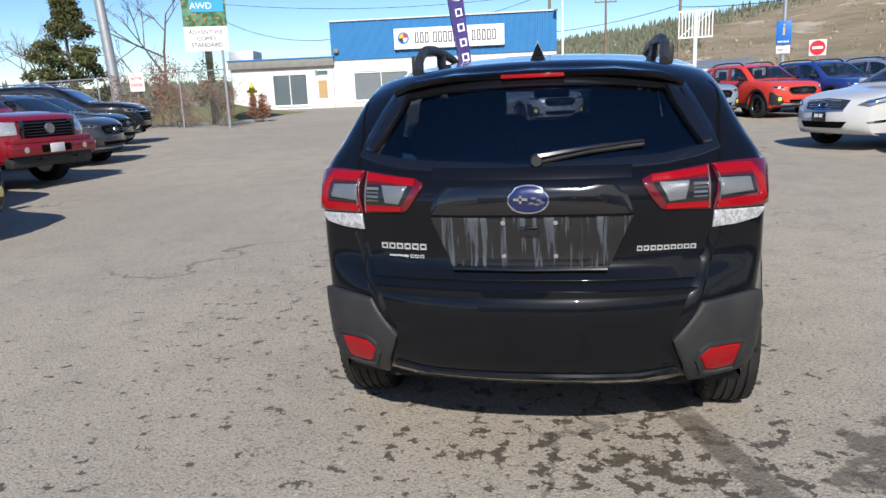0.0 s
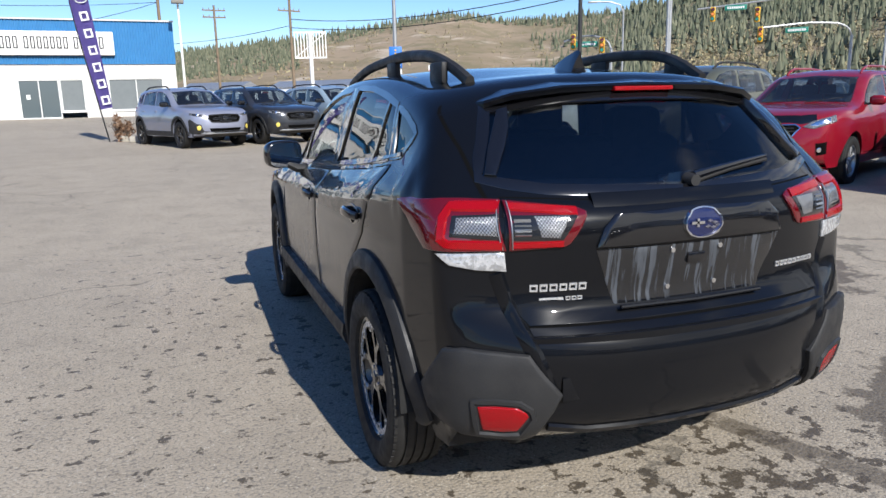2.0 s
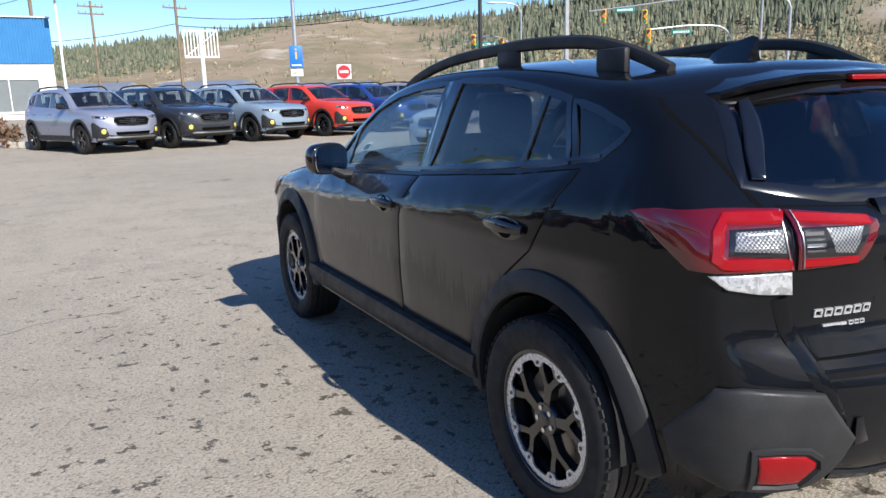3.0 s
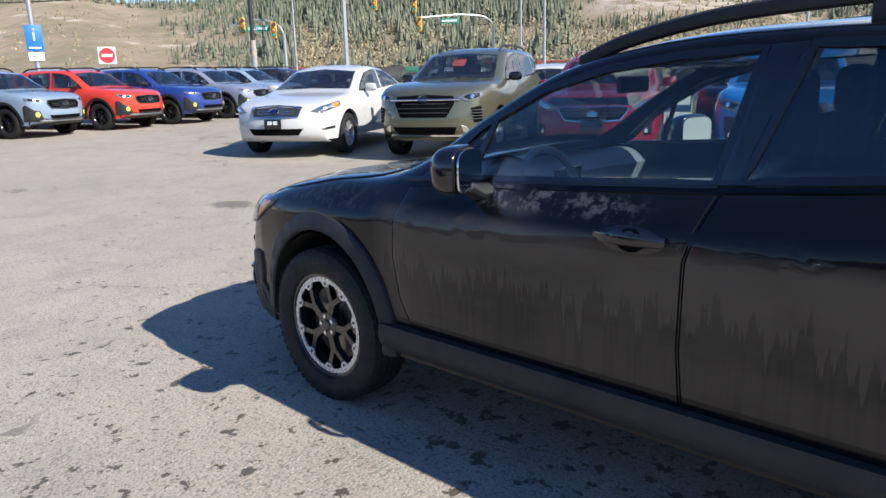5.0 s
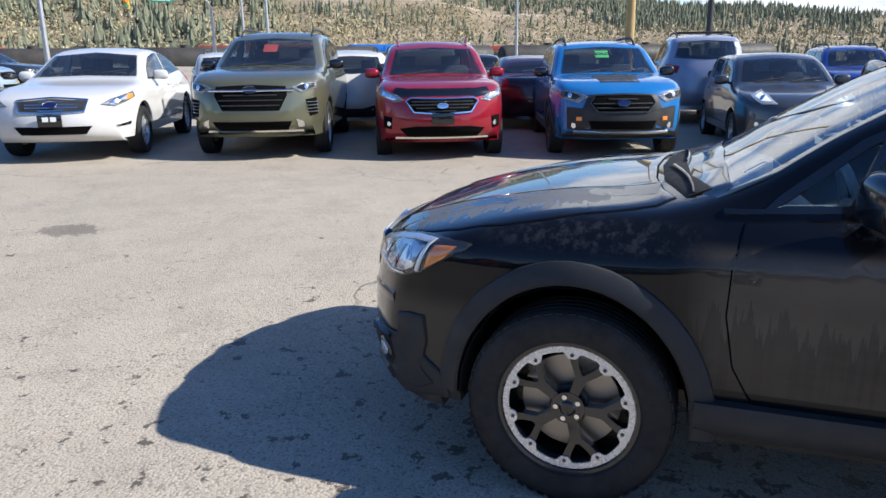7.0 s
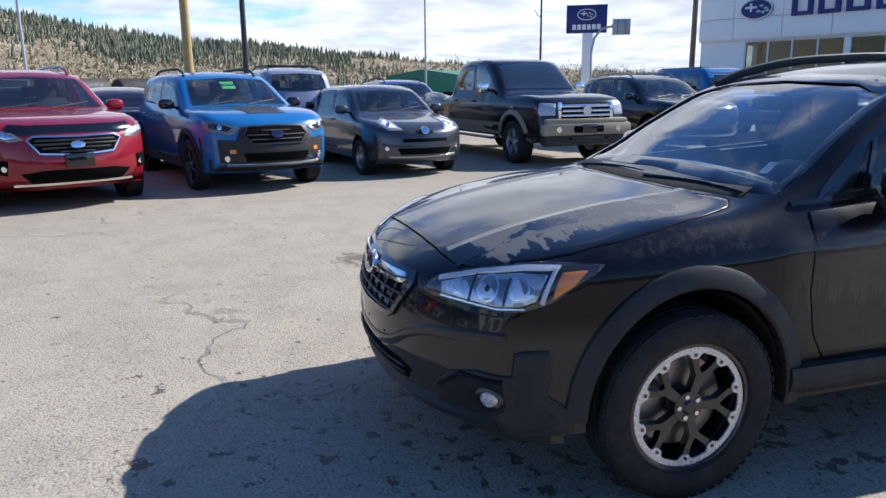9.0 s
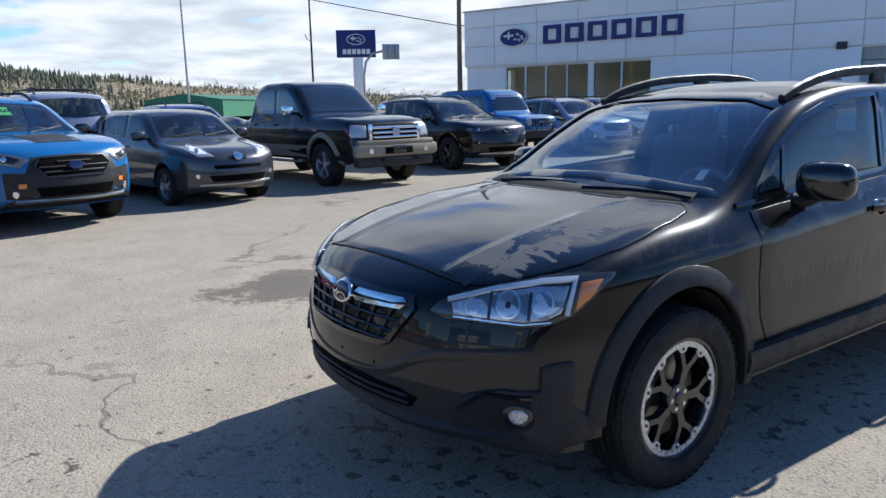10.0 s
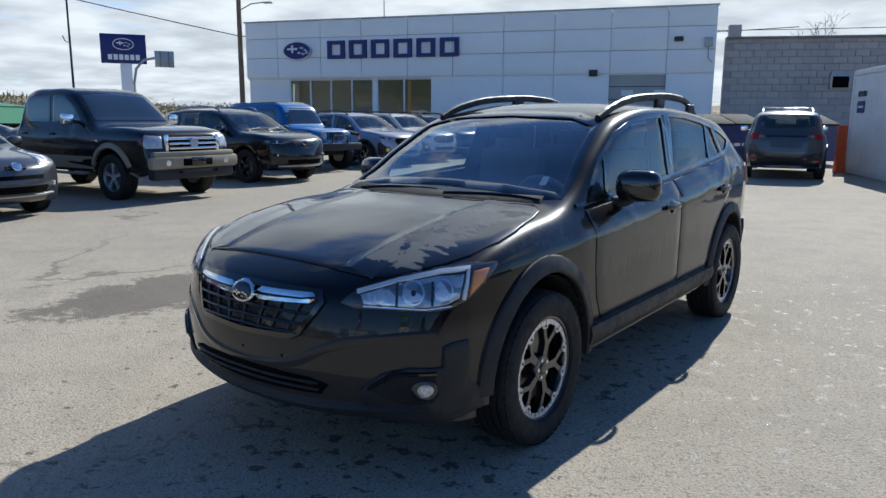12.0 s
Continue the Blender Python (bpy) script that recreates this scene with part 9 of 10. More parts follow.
def signal_mast(x, y, h, tip, heads, sign_at=None, label="grey traffic signal mast with curved arm"):
    root = thing("traffic_signal", label, "traffic light", pose(0, 0, 0))
    z0 = gz(y)
    part("pole", cyl((x, y, z0 - 0.1), (x, y, h - 0.9), 0.13, 0.10, 12), M_GALV, root)
    t = Vector(tip)
    b = Vector((x, y, h))
    dirn = Vector((t.x - x, t.y - y, 0)).normalized()
    pts = [(x, y, h - 0.95), tuple(b + dirn * 0.25 - Vector((0, 0, 0.45))), tuple(b + dirn * 0.9 - Vector((0, 0, 0.1))), tuple(b + dirn * 1.8), tuple(t)]
    part("mast_arm", tube([tuple(q) for q in spline(pts, 4)], 0.07, 8), M_GALV, root)
    for hx, hy, hz in heads:
        signal_head(root, hx, hy, hz, math.degrees(math.atan2(hy, hx)) - 90)
    if sign_at:
        sx, sy, sz = sign_at
        ang = math.degrees(math.atan2(sy, sx)) - 90
        sb = box((0, -0.12, 0), (1.5, 0.03, 0.36), 0.01)
        bmesh.ops.transform(sb, matrix=pose(sx, sy, sz, 0, 0, ang), verts=sb.verts)
        nm = part("street_name_sign", sb, M_GREENSIGN, root)
        for i in range(8):
            tb = text_bars(bmesh.new(), -0.6 + 0.15 * i, -0.45 + 0.15 * i, 0, 0.16, 1, -0.14)
            bmesh.ops.transform(tb, matrix=pose(sx, sy, sz, 0, 0, ang), verts=tb.verts)
            part("name_bar", tb, M_SIGNWHITE, nm)
    return root


lamp_post(-0.75, 46.3, 6.9, M_SIGNWHITE, "white lamp post with floodlight head beside the office", head="flood")
lamp_post(-22.2, 28.6, 11.0, M_GALV, "thick leaning grey steel pole", lean=-4.0, r=0.28, head="none")
power_pole(9.9, 70.4, 12.6, 20, "wooden power pole with crossarms", arms=(0.6, 2.2, 3.4))
power_pole(3.3, 79.0, 10.6, 10, "wooden power pole with crossarms", arms=(0.5, 1.2))
power_pole(24.2, 39.6, 12.0, 35, "dark wooden pole with posters near the crossing", M_BLACKPOLE, arms=())
wrap = thing("pole_poster", "colourful poster wrap on a pole", "poster", pose(24.2, 39.6, gz(39.6)))
part("poster", cyl((0, 0, 1.6), (0, 0, 3.4), 0.18, 0.18, 14), worn("poster print", (0.05, 0.25, 0.45), 0.6, (0.6, 0.35, 0.1), 6, 0.9, 0.0), wrap)
part("poster_base", cyl((0, 0, 0.0), (0, 0, 1.6), 0.19, 0.19, 14), M_SIGNWHITE, wrap)
lamp_post(28.4, 40.9, 6.6, M_GALV, "grey street lamp with curved arm", head="arm", face=160)
lamp_post(27.0, 33.9, 11.0, M_GALV, "tall grey steel pole", head="none", r=0.15)
lamp_post(26.2, 33.0, 11.0, M_GALV, "tall grey steel pole", head="none", r=0.10)
signal_mast(26.9, 40.0, 5.3, (24.6, 42.4, 5.0), [(25.05, 41.95, 4.95), (26.45, 40.45, 4.65)], (25.7, 41.2, 4.75))
signal_mast(44.7, 36.5, 6.0, (38.5, 39.0, 5.75), [(38.45, 38.7, 5.3)], (41.0, 37.9, 5.55))
signal_mast(47.5, 33.5, 8.0, (36.0, 42.6, 7.4), [(36.6, 41.6, 6.95), (39.2, 39.9, 6.8)], (37.9, 40.7, 7.35))
lamp_post(45.0, 34.0, 10.5, M_GALV, "tall grey street lamp with curved arm", head="arm", face=140, r=0.10)
lamp_post(45.4, 13.1, 11.5, M_GALV, "thin tall steel pole", head="none", r=0.10)
power_pole(22.5, 3.5, 10.5, 80, "pale new wooden pole", M_YELLOWWOOD, arms=())
power_pole(37.0, 1.1, 12.0, 80, "dark slender pole with camera bracket", M_BLACKPOLE, arms=())
lamp_post(84.0, -22.0, 15.5, M_GALV, "very tall distant light mast", head="flood", r=0.14)
lamp_post(47.1, -20.2, 9.2, M_BLACKPOLE, "dark lamp post with camera bracket", head="box", r=0.09, face=-60)
power_pole(32.0, -22.3, 11.5, 60, "wooden pole with street lamp", None, arms=())
arm = thing("pole_lamp", "small street lamp arm on a wooden pole", "lamp", pose(32.0, -22.3, 0, 0, 0, 200))
part("arm", tube([(0.1, 0, 7.3), (0.8, 0, 7.6), (1.6, 0, 7.65)], 0.035, 6), M_GALV, arm)
part("lamp_head", box((1.85, 0, 7.62), (0.5, 0.2, 0.1), 0.03), M_GALV, arm)
# cables
cable("overhead_cable", [(9.9, 70.4, 9.2), (24.2, 39.6, 8.3), (46.0, 12.0, 12.5)], 0.9, 0.035)
cable("overhead_cable", [(9.9, 70.4, 8.4), (24.2, 39.6, 7.7), (46.0, 12.0, 11.6)], 0.9, 0.035)
cable("overhead_cable", [(-12, 92, 8.6), (9.9, 70.4, 8.6)], 1.0, 0.03)
cable("overhead_cable", [(-2.0, 58.0, 9.0), (-17.0, 46.8, 5.6)], 0.8, 0.02)
cable("overhead_cable", [(-30.0, 55.0, 9.5), (-2.0, 58.0, 9.0)], 0.8, 0.02)
cable("overhead_cable", [(-30.0, 54.0, 8.6), (-17.0, 46.8, 5.4)], 0.8, 0.02)
cable("overhead_cable", [(46.0, 12.0, 13.0), (32.0, -22.3, 5.9), (8.0, -45.0, 7.0)], 0.4, 0.025)
cable("overhead_cable", [(20, -45, 7.6), (-20, -44, 6.4)], 0.5, 0.02)
power_pole(-2.0, 58.0, 9.4, 0, "slender wooden pole behind the office", arms=(0.4,))

# information sign on a pole
info = thing("information_sign", "blue information sign on a tall grey pole", "road sign", pose(11.7, 40.6, gz(40), 0, 0, -14))
part("pole", cyl((0, 0, -0.1), (0, 0, 11.5), 0.14, 0.09, 12), M_GALV, info)
ip = part("sign_plate", box((0, -0.18, 3.35), (0.78, 0.04, 1.30), 0.02), M_INFOBLUE, info)
words("i", 0.95, pose(0, -0.21, 3.50, 90, 0, 0), M_SIGNALYELLOW, ip)
for i in range(6):
    part("sign_bar", text_bars(bmesh.new(), -0.3 + 0.1 * i, -0.2 + 0.1 * i, 2.86, 0.09, 1, -0.205), M_SIGNWHITE, ip)
dp = part("distance_plate", box((0, -0.18, 2.42), (0.72, 0.04, 0.42), 0.02), M_SIGNWHITE, info)
words("200 m", 0.22, pose(-0.03, -0.21, 2.42, 90, 0, 0), M_INK, dp)
# empty slatted sign frame on a post
lat = thing("sign_frame", "empty white slatted sign frame on a post", "sign", pose(9.4, 57.2, gz(57), 0, 0, -12))
part("post", cyl((0, 0, -0.1), (0, 0, 6.1), 0.16, 0.16, 12), M_SIGNWHITE, lat)
for z in (4.05, 6.05):
    part("rail", box((0, 0, z), (2.6, 0.12, 0.12)), M_SIGNWHITE, lat)
for i in range(11):
    part("slat", box((-1.25 + 0.25 * i, 0, 5.05), (0.08, 0.08, 1.95)), M_SIGNWHITE, lat)
part("brace", tube([(-1.2, 0.05, 4.1), (1.2, 0.05, 6.0)], 0.04, 6), M_SIGNWHITE, lat)
# no-entry sign
ne = thing("no_entry_sign", "small red no entry sign on a post", "road sign", pose(9.6, 27.3, gz(27), 0, 0, -20))
part("post", cyl((0, 0, 0), (0, 0, 2.3), 0.03, n=8), M_GALV, ne)
pl = part("sign_plate", box((0, -0.05, 2.15), (0.62, 0.02, 0.62), 0.01), M_SIGNWHITE, ne)
part("red_disc", cyl((0, -0.06, 2.15), (0, -0.075, 2.15), 0.28, n=24), M_REDSIGN, pl)
part("white_bar", box((0, -0.08, 2.15), (0.38, 0.012, 0.10)), M_SIGNWHITE, pl)

# pylon sign
pyl = thing("pylon_sign", "navy dealership pylon sign on a pale post", "sign", pose(46.4, -23.5, 0, 0, 0, 205 + 35))
part("post", box((0.1, 0, 2.5), (0.75, 0.35, 5.4), 0.02), M_PANEL, pyl)
face = part("sign_box", box((0, 0, 6.05), (2.9, 0.5, 1.95), 0.03), M_NAVY, pyl)
for s in (1, -1):
    pov = [(0.65 * math.cos(a), s * 0.27, 6.35 + 0.37 * math.sin(a)) for a in [2 * math.pi * i / 28 for i in range(28)]]
    part("oval_rim", tube(pov, 0.03, 6, 1.0, True), M_SIGNWHITE, face)
    st = bmesh.new()
    for x, z, a in ((-0.2, 6.42, 0.24), (0.2, 6.45, 0.09), (0.38, 6.36, 0.09), (0.10, 6.25, 0.09), (0.3, 6.20, 0.09)):
        add_box(st, (x, s * 0.26, z), (a * 2, 0.02, a * 0.35))
        add_box(st, (x, s * 0.26, z), (a * 0.35, 0.02, a * 1.3))
    part("sign_stars", st, M_SIGNWHITE, face)
    for i in range(6):
        part("sign_bar", text_bars(bmesh.new(), -1.05 + 0.35 * i, -0.70 + 0.35 * i, 5.48, 0.36, 1, s * 0.26), M_SIGNWHITE, face)
gov = thing("road_sign", "back of a grey road sign on a curved post", "road sign", pose(40.6, -22.3, 0, 0, 0, -116))
part("post", tube([(-1.3, 0, 0), (-1.3, 0, 3.6), (-1.15, 0, 4.4), (-0.7, 0, 4.95), (0, 0, 5.1)], 0.08, 8), M_GALV, gov)
part("sign_back", box((0.55, 0, 5.05), (1.15, 0.05, 1.0), 0.01), M_GALV, gov)
for x in (0.3, 0.8):
    part("stiffener", box((x, -0.05, 5.05), (0.06, 0.05, 0.95)), M_ROOFEDGE, gov)

# feather flag
flag = thing("feather_flag", "purple feather flag with pale lettering on a slanted pole", "flag", pose(-3.5, 21.0, gz(21), 0, -9.5, 8))
part("pole", tube([(0.0, 0, 0.0), (0.0, 0, 3.2), (0.03, 0, 4.2), (0.16, 0, 4.75), (0.42, 0, 4.95)], lambda u: 0.022 - 0.010 * u, 6), M_BLACKPOLE, flag)
cloth = bmesh.new()
rows = []
for i in range(29):
    f = i / 28
    z = 1.0 + 3.9 * f
    w = (0.34 + 0.24 * f) * (1 - max(0, (f - 0.80) / 0.2) ** 2 * 0.72)
    off = 0.02 + 0.38 * max(0, (f - 0.80) / 0.2) ** 2
    rows.append([cloth.verts.new((off + w * u, 0.03 * math.sin(7 * f + 3 * u) * u, z)) for u in (0, 0.25, 0.5, 0.75, 1)])
for a, b in zip(rows, rows[1:]):
    for k in range(4):
        cloth.faces.new((a[k], a[k + 1], b[k + 1], b[k]))
bmesh.ops.solidify(cloth, geom=cloth.faces[:], thickness=0.004)
cl = part("flag_cloth", cloth, M_PURPLE, flag)
for i in range(6):
    z = 3.75 - 0.5 * i
    lb = bmesh.new()
    for dx, dz, w, h in ((-0.09, 0, 0.05, 0.26), (0.09, 0, 0.05, 0.26), (0, 0.105, 0.13, 0.05), (0, -0.105, 0.13, 0.05)):
        add_box(lb, (0.22 + 0.035 * (z - 1) + dx, -0.035, z + dz), (w, 0.012, h))
    part("letter_block", lb, M_SIGNWHITE, cl)
part("emblem_ring", tube([(0.36 + 0.17 * math.cos(a), -0.03, 4.25 + 0.12 * math.sin(a)) for a in [2 * math.pi * i / 18 for i in range(18)]], 0.015, 6, 1.0, True), M_SIGNWHITE, cl)

# roadside banner
ban = thing("banner_board", "tall printed banner board on a dark post", "sign", pose(-16.2, 26.7, gz(24) - 0.1, 0, 0, 20) @ Matrix.Scale(1.08, 4))
part("post", box((0, 0.1, 1.9), (0.28, 0.16, 4.2)), M_BLACKPOLE, ban)
pr = material("printed foliage picture", (0.1, 0.2, 0.08), 0.6)
nn = Nodes(pr)
pp = nn.at()
cc = nn.mix(nn.step(nn.noise(pp, 2.5, 5), 0.42, 0.58), (0.03, 0.10, 0.04), (0.10, 0.25, 0.14))
cc = nn.mix(nn.step(nn.noise(pp, 6.0, 4), 0.55, 0.68), cc, (0.55, 0.22, 0.03))
cc = nn.mix(nn.step(nn.noise(pp, 9.0, 3), 0.62, 0.7), cc, (0.45, 0.06, 0.03))
nn.colour(cc)
pic = part("picture_panel", box((0, -0.02, 5.35), (1.75, 0.06, 2.4), 0.01), pr, ban, "printed forest picture")
tag = part("title_band", box((0.12, -0.065, 4.95), (1.35, 0.02, 0.46)), material("title blue", (0.02, 0.30, 0.55), 0.5), pic)
words("AWD", 0.36, pose(-0.1, -0.085, 4.95, 90, 0, 0), M_SIGNWHITE, tag)
txt = part("text_panel", box((0, -0.02, 3.65), (1.75, 0.06, 1.0), 0.01), M_SIGNWHITE, ban, "white slogan panel")
for i, w_ in enumerate(("ADVENTURE", "COMES", "STANDARD")):
    words(w_, 0.24, pose(0, -0.06, 3.92 - 0.26 * i, 90, 0, 0), M_INK, txt)

# chain-link fence with posts
fence = thing("chain_link_fence", "galvanised chain-link fence with top rail", "fence", pose(-13.9, 23.5, gz(23.5), 0, 0, 161))
FL, FH = 13.5, 2.35
for i in range(6):
    part("post", cyl((FL * i / 5, 0, -0.1), (FL * i / 5, 0, FH + (0.75 if i == 0 else 0.05)), 0.05 if i == 0 else 0.03, n=8), M_GALV, fence)
part("top_rail", cyl((0, 0, FH), (FL, 0, FH), 0.026, n=8), M_GALV, fence)
net = bmesh.new()
step = 0.10
for s in (1, -1):
    k = -FH
    while k < FL:
        a0 = max(k, 0.0)
        a1 = min(k + FH, FL)
        if a1 > a0:
            za, zb = (a0 - k, a1 - k) if s > 0 else (FH - (a0 - k), FH - (a1 - k))
            add_cyl(net, (a0, 0.012 * s, za), (a1, 0.012 * s, zb), 0.0022, n=3, caps=False)
        k += step
tagged(part("wire_mesh", net, worn("dull fence wire", (0.30, 0.30, 0.295), 0.7, (0.2, 0.195, 0.19), 6, 0.5, 0.0), fence), kind="stuff")
mus = thing("muster_sign", "white muster station sign with red letters on the fence", "sign", pose(-18.9, 25.12, gz(25) + 0.32, 0, 0, -19))
mp = part("sign_plate", box((0, -0.02, 1.72), (0.96, 0.02, 0.82), 0.01), M_SIGNWHITE, mus)
words("MUSTER", 0.20, pose(0, -0.035, 1.86, 90, 0, 0), M_REDSIGN, mp)
words("STATION", 0.20, pose(0, -0.035, 1.58, 90, 0, 0), M_REDSIGN, mp)
# hydrant
hyd = thing("fire_hydrant", "yellow fire hydrant on a dark base", "hydrant", pose(-17.5, 33.7, 1.12))
part("barrel", lathe([(0.16, 0.0), (0.16, 0.1), (0.12, 0.12), (0.12, 0.75), (0.17, 0.78), (0.17, 0.85), (0.14, 1.0), (0.06, 1.12), (0.03, 1.2)], 20), M_HYDRANT, hyd, at=Matrix.Rotation(-math.pi / 2, 4, 'Y') @ Matrix.Scale(1, 4))
part("outlet", cyl((-0.28, 0, 0.72), (0.28, 0, 0.72), 0.08, n=12), M_HYDRANT, hyd)
part("base", cyl((0, 0, -0.1), (0, 0, 0.3), 0.15, n=14), M_BLACKPOLE, hyd)
# grey utility cabin
cabin = thing("utility_cabin", "grey box cabin behind the fence", "cabin", pose(-28.2, 56.3, gz(56), 0, 0, 10))
part("cabin_wall", box((0, 0, 3.4), (2.1, 3.0, 2.7), 0.03), M_GALV, cabin)
part("cabin_base", box((0, 0, 0.95), (2.0, 2.8, 2.1)), M_ROOFEDGE, cabin)
# kerb stones at the flag
for i, (x, y, s) in enumerate(((-2.6, 20.2, 0.55), (-1.9, 20.1, 0.7), (-3.0, 20.8, 0.4))):
    st = box((0, 0, 0.09), (s, 0.32, 0.2), 0.05)
    for v in st.verts:
        v.co += noise.noise_vector(v.co * 4 + Vector((i, 0, 0))) * 0.04
    ob = part("kerb_stone", st, worn("broken kerb concrete", (0.42, 0.39, 0.33), 0.95, (0.3, 0.28, 0.24), 5, 0.5, 0.4), at=pose(x, y, gz(y), 0, 0, 10 * i))
    tagged(ob, "broken concrete kerb stone by the flag", "stone", "kerb stones")

# ---- plants, railway, hills ----
def leafy(name, mat_, parent, blobs, count, size, seed, up=0.0):
    """Many small bent leaves in soft clumps: blobs of (centre, radii)."""
    rng = np.random.default_rng(seed)
    vs, fs = [], []
    for (c, r), k in zip(blobs, [count // len(blobs)] * len(blobs)):
        for _ in range(k):
            d = rng.normal(size=3)
            d /= np.linalg.norm(d)
            q = np.array(c) + np.array(r) * d * rng.uniform(0.35, 1.05)
            a = rng.normal(size=3)
            a[2] += up
            a /= np.linalg.norm(a)
            b = np.cross(a, rng.normal(size=3))
            b /= np.linalg.norm(b)
            s = size * rng.uniform(0.6, 1.4)
            i = len(vs)
            vs += [tuple(q - a * s), tuple(q + b * s * 0.4), tuple(q + a * s), tuple(q - b * s * 0.4)]
            fs.append((i, i + 1, i + 2, i + 3))
    me = bpy.data.meshes.new(name)
    me.from_pydata(vs, [], fs)
    me.materials.append(mat_)
    ob = new(name, me)
    ob.parent = parent
    return ob


def leaf_material(name, a, b):
    m = material(name, a, 0.8, spec=0.2)
    n = Nodes(m)
    rnd = n.node("ShaderNodeNewGeometry").outputs["Random Per Island"]
    n.colour(n.mix(rnd, a, b))
    return m


M_NEEDLE = leaf_material("pine needles", (0.035, 0.055, 0.022), (0.13, 0.12, 0.045))
M_DEAD = leaf_material("dry brown leaves", (0.16, 0.085, 0.05), (0.30, 0.20, 0.13))
M_REDLEAF = leaf_material("reddish dry leaves", (0.22, 0.06, 0.035), (0.28, 0.15, 0.09))
M_TWIG = worn("grey bark", (0.16, 0.13, 0.10), 0.95, (0.10, 0.08, 0.06), 8, 0.5, 0.3)
M_SPRUCE = leaf_material("forest spruce", (0.080, 0.095, 0.062), (0.185, 0.188, 0.125))
M_SCRUB = leaf_material("bare scrub and larch", (0.24, 0.195, 0.125), (0.38, 0.33, 0.19))


def branches(bm, p, d, length, r, depth, rng, spread=0.6):
    q = p + d * length
    add_cyl(bm, p, q, r, r * 0.6, 5, False)
    if depth == 0:
        return
    for _ in range(3):
        e = (d + Vector(rng.normal(size=3)) * spread).normalized()
        branches(bm, p.lerp(q, rng.uniform(0.5, 1.0)), e, length * rng.uniform(0.5, 0.75), r * 0.55, depth - 1, rng, spread)


def bare_tree(x, y, h, seed, label="bare leafless tree beyond the fence"):
    rng = np.random.default_rng(seed)
    root = thing("bare_tree", label, "tree", pose(x, y, gz(y)))
    bm = bmesh.new()
    branches(bm, Vector((0, 0, -0.1)), Vector((0.05, 0, 1)), h * 0.42, h * 0.012, 5, rng, 0.42)
    part("bare_crown", bm, M_TWIG, root)
    return root


def pine(x, y, h, seed):
    rng = np.random.default_rng(seed)
    root = thing("pine_tree", "short bushy pine with yellowing needles", "tree", pose(x, y, gz(y)))
    tr = cyl((0, 0, -0.2), (0, 0, h * 0.9), h * 0.022, h * 0.006, 8)
    blobs = []
    for i in range(84):
        f = rng.uniform(0.18, 1.0)
        rad = h * 0.37 * (1 - f) ** 0.75 + 0.12
        a = rng.uniform(0, 2 * math.pi)
        rr = rad * rng.uniform(0.45, 1.1)
        c = (rr * math.cos(a), rr * math.sin(a), h * f + 0.1 * rr)
        add_cyl(tr, (0, 0, h * f * 0.93), c, 0.03, 0.012, 5)
        blobs.append((c, (0.46, 0.46, 0.36)))
    part("trunk", tr, M_TWIG, root)
    leafy("crown", M_NEEDLE, root, blobs, 15000, 0.10, seed, 0.4)
    return root


def shrub(x, y, w, h, seed, mat_, label, count=900):
    rng = np.random.default_rng(seed)
    root = thing("shrub", label, "shrub", pose(x, y, gz(y)), "dry shrubs along the fence")
    bm = bmesh.new()
    for _ in range(12):
        d = Vector((rng.normal() * 0.35, rng.normal() * 0.35, 1)).normalized()
        branches(bm, Vector((rng.uniform(-w, w) * 0.25, rng.uniform(-w, w) * 0.25, -0.05)), d, h * rng.uniform(0.4, 0.6), 0.014, 2, rng, 0.5)
    part("stem_frame", bm, M_TWIG, root)
    blobs = [((rng.uniform(-w, w) * 0.5, rng.uniform(-w, w) * 0.4, h * rng.uniform(0.15, 1.0)), (w * 0.25, w * 0.25, h * 0.16)) for _ in range(14)]
    leafy("leaves", mat_, root, blobs, count, 0.055, seed, 0.3)
    return root


pine(-26.5, 31.0, 6.8, 5)
bare_tree(-22.6, 33.5, 9.5, 8)
bare_tree(-31.0, 34.0, 7.5, 9)
bare_tree(-28.5, 40.0, 7.0, 10)
bare_tree(-34.0, 38.0, 8.0, 12)
bare_tree(6.0, -41.0, 8.2, 13, "bare leafless tree behind the block wall")
for i, (x, y, w, h, mm) in enumerate(((-16.9, 22.0, 1.5, 1.8, M_DEAD), (-15.9, 22.6, 1.4, 2.6, M_REDLEAF), (-14.9, 21.8, 1.5, 1.6, M_DEAD), (-14.0, 22.4, 1.3, 3.0, M_NEEDLE), (-13.2, 21.6, 1.3, 1.9, M_DEAD), (-17.9, 22.4, 1.4, 2.2, M_DEAD), (-16.4, 23.0, 1.3, 3.0, M_REDLEAF), (-12.9, 24.5, 0.9, 1.4, M_REDLEAF))):
    shrub(x * 1.13, y + 3.4, w, h, 20 + i, mm, "dry brown shrub behind the fence", 1300)
shrub(-3.05, 20.75, 0.55, 0.85, 41, M_DEAD, "small withered conifer beside the flag", 700)

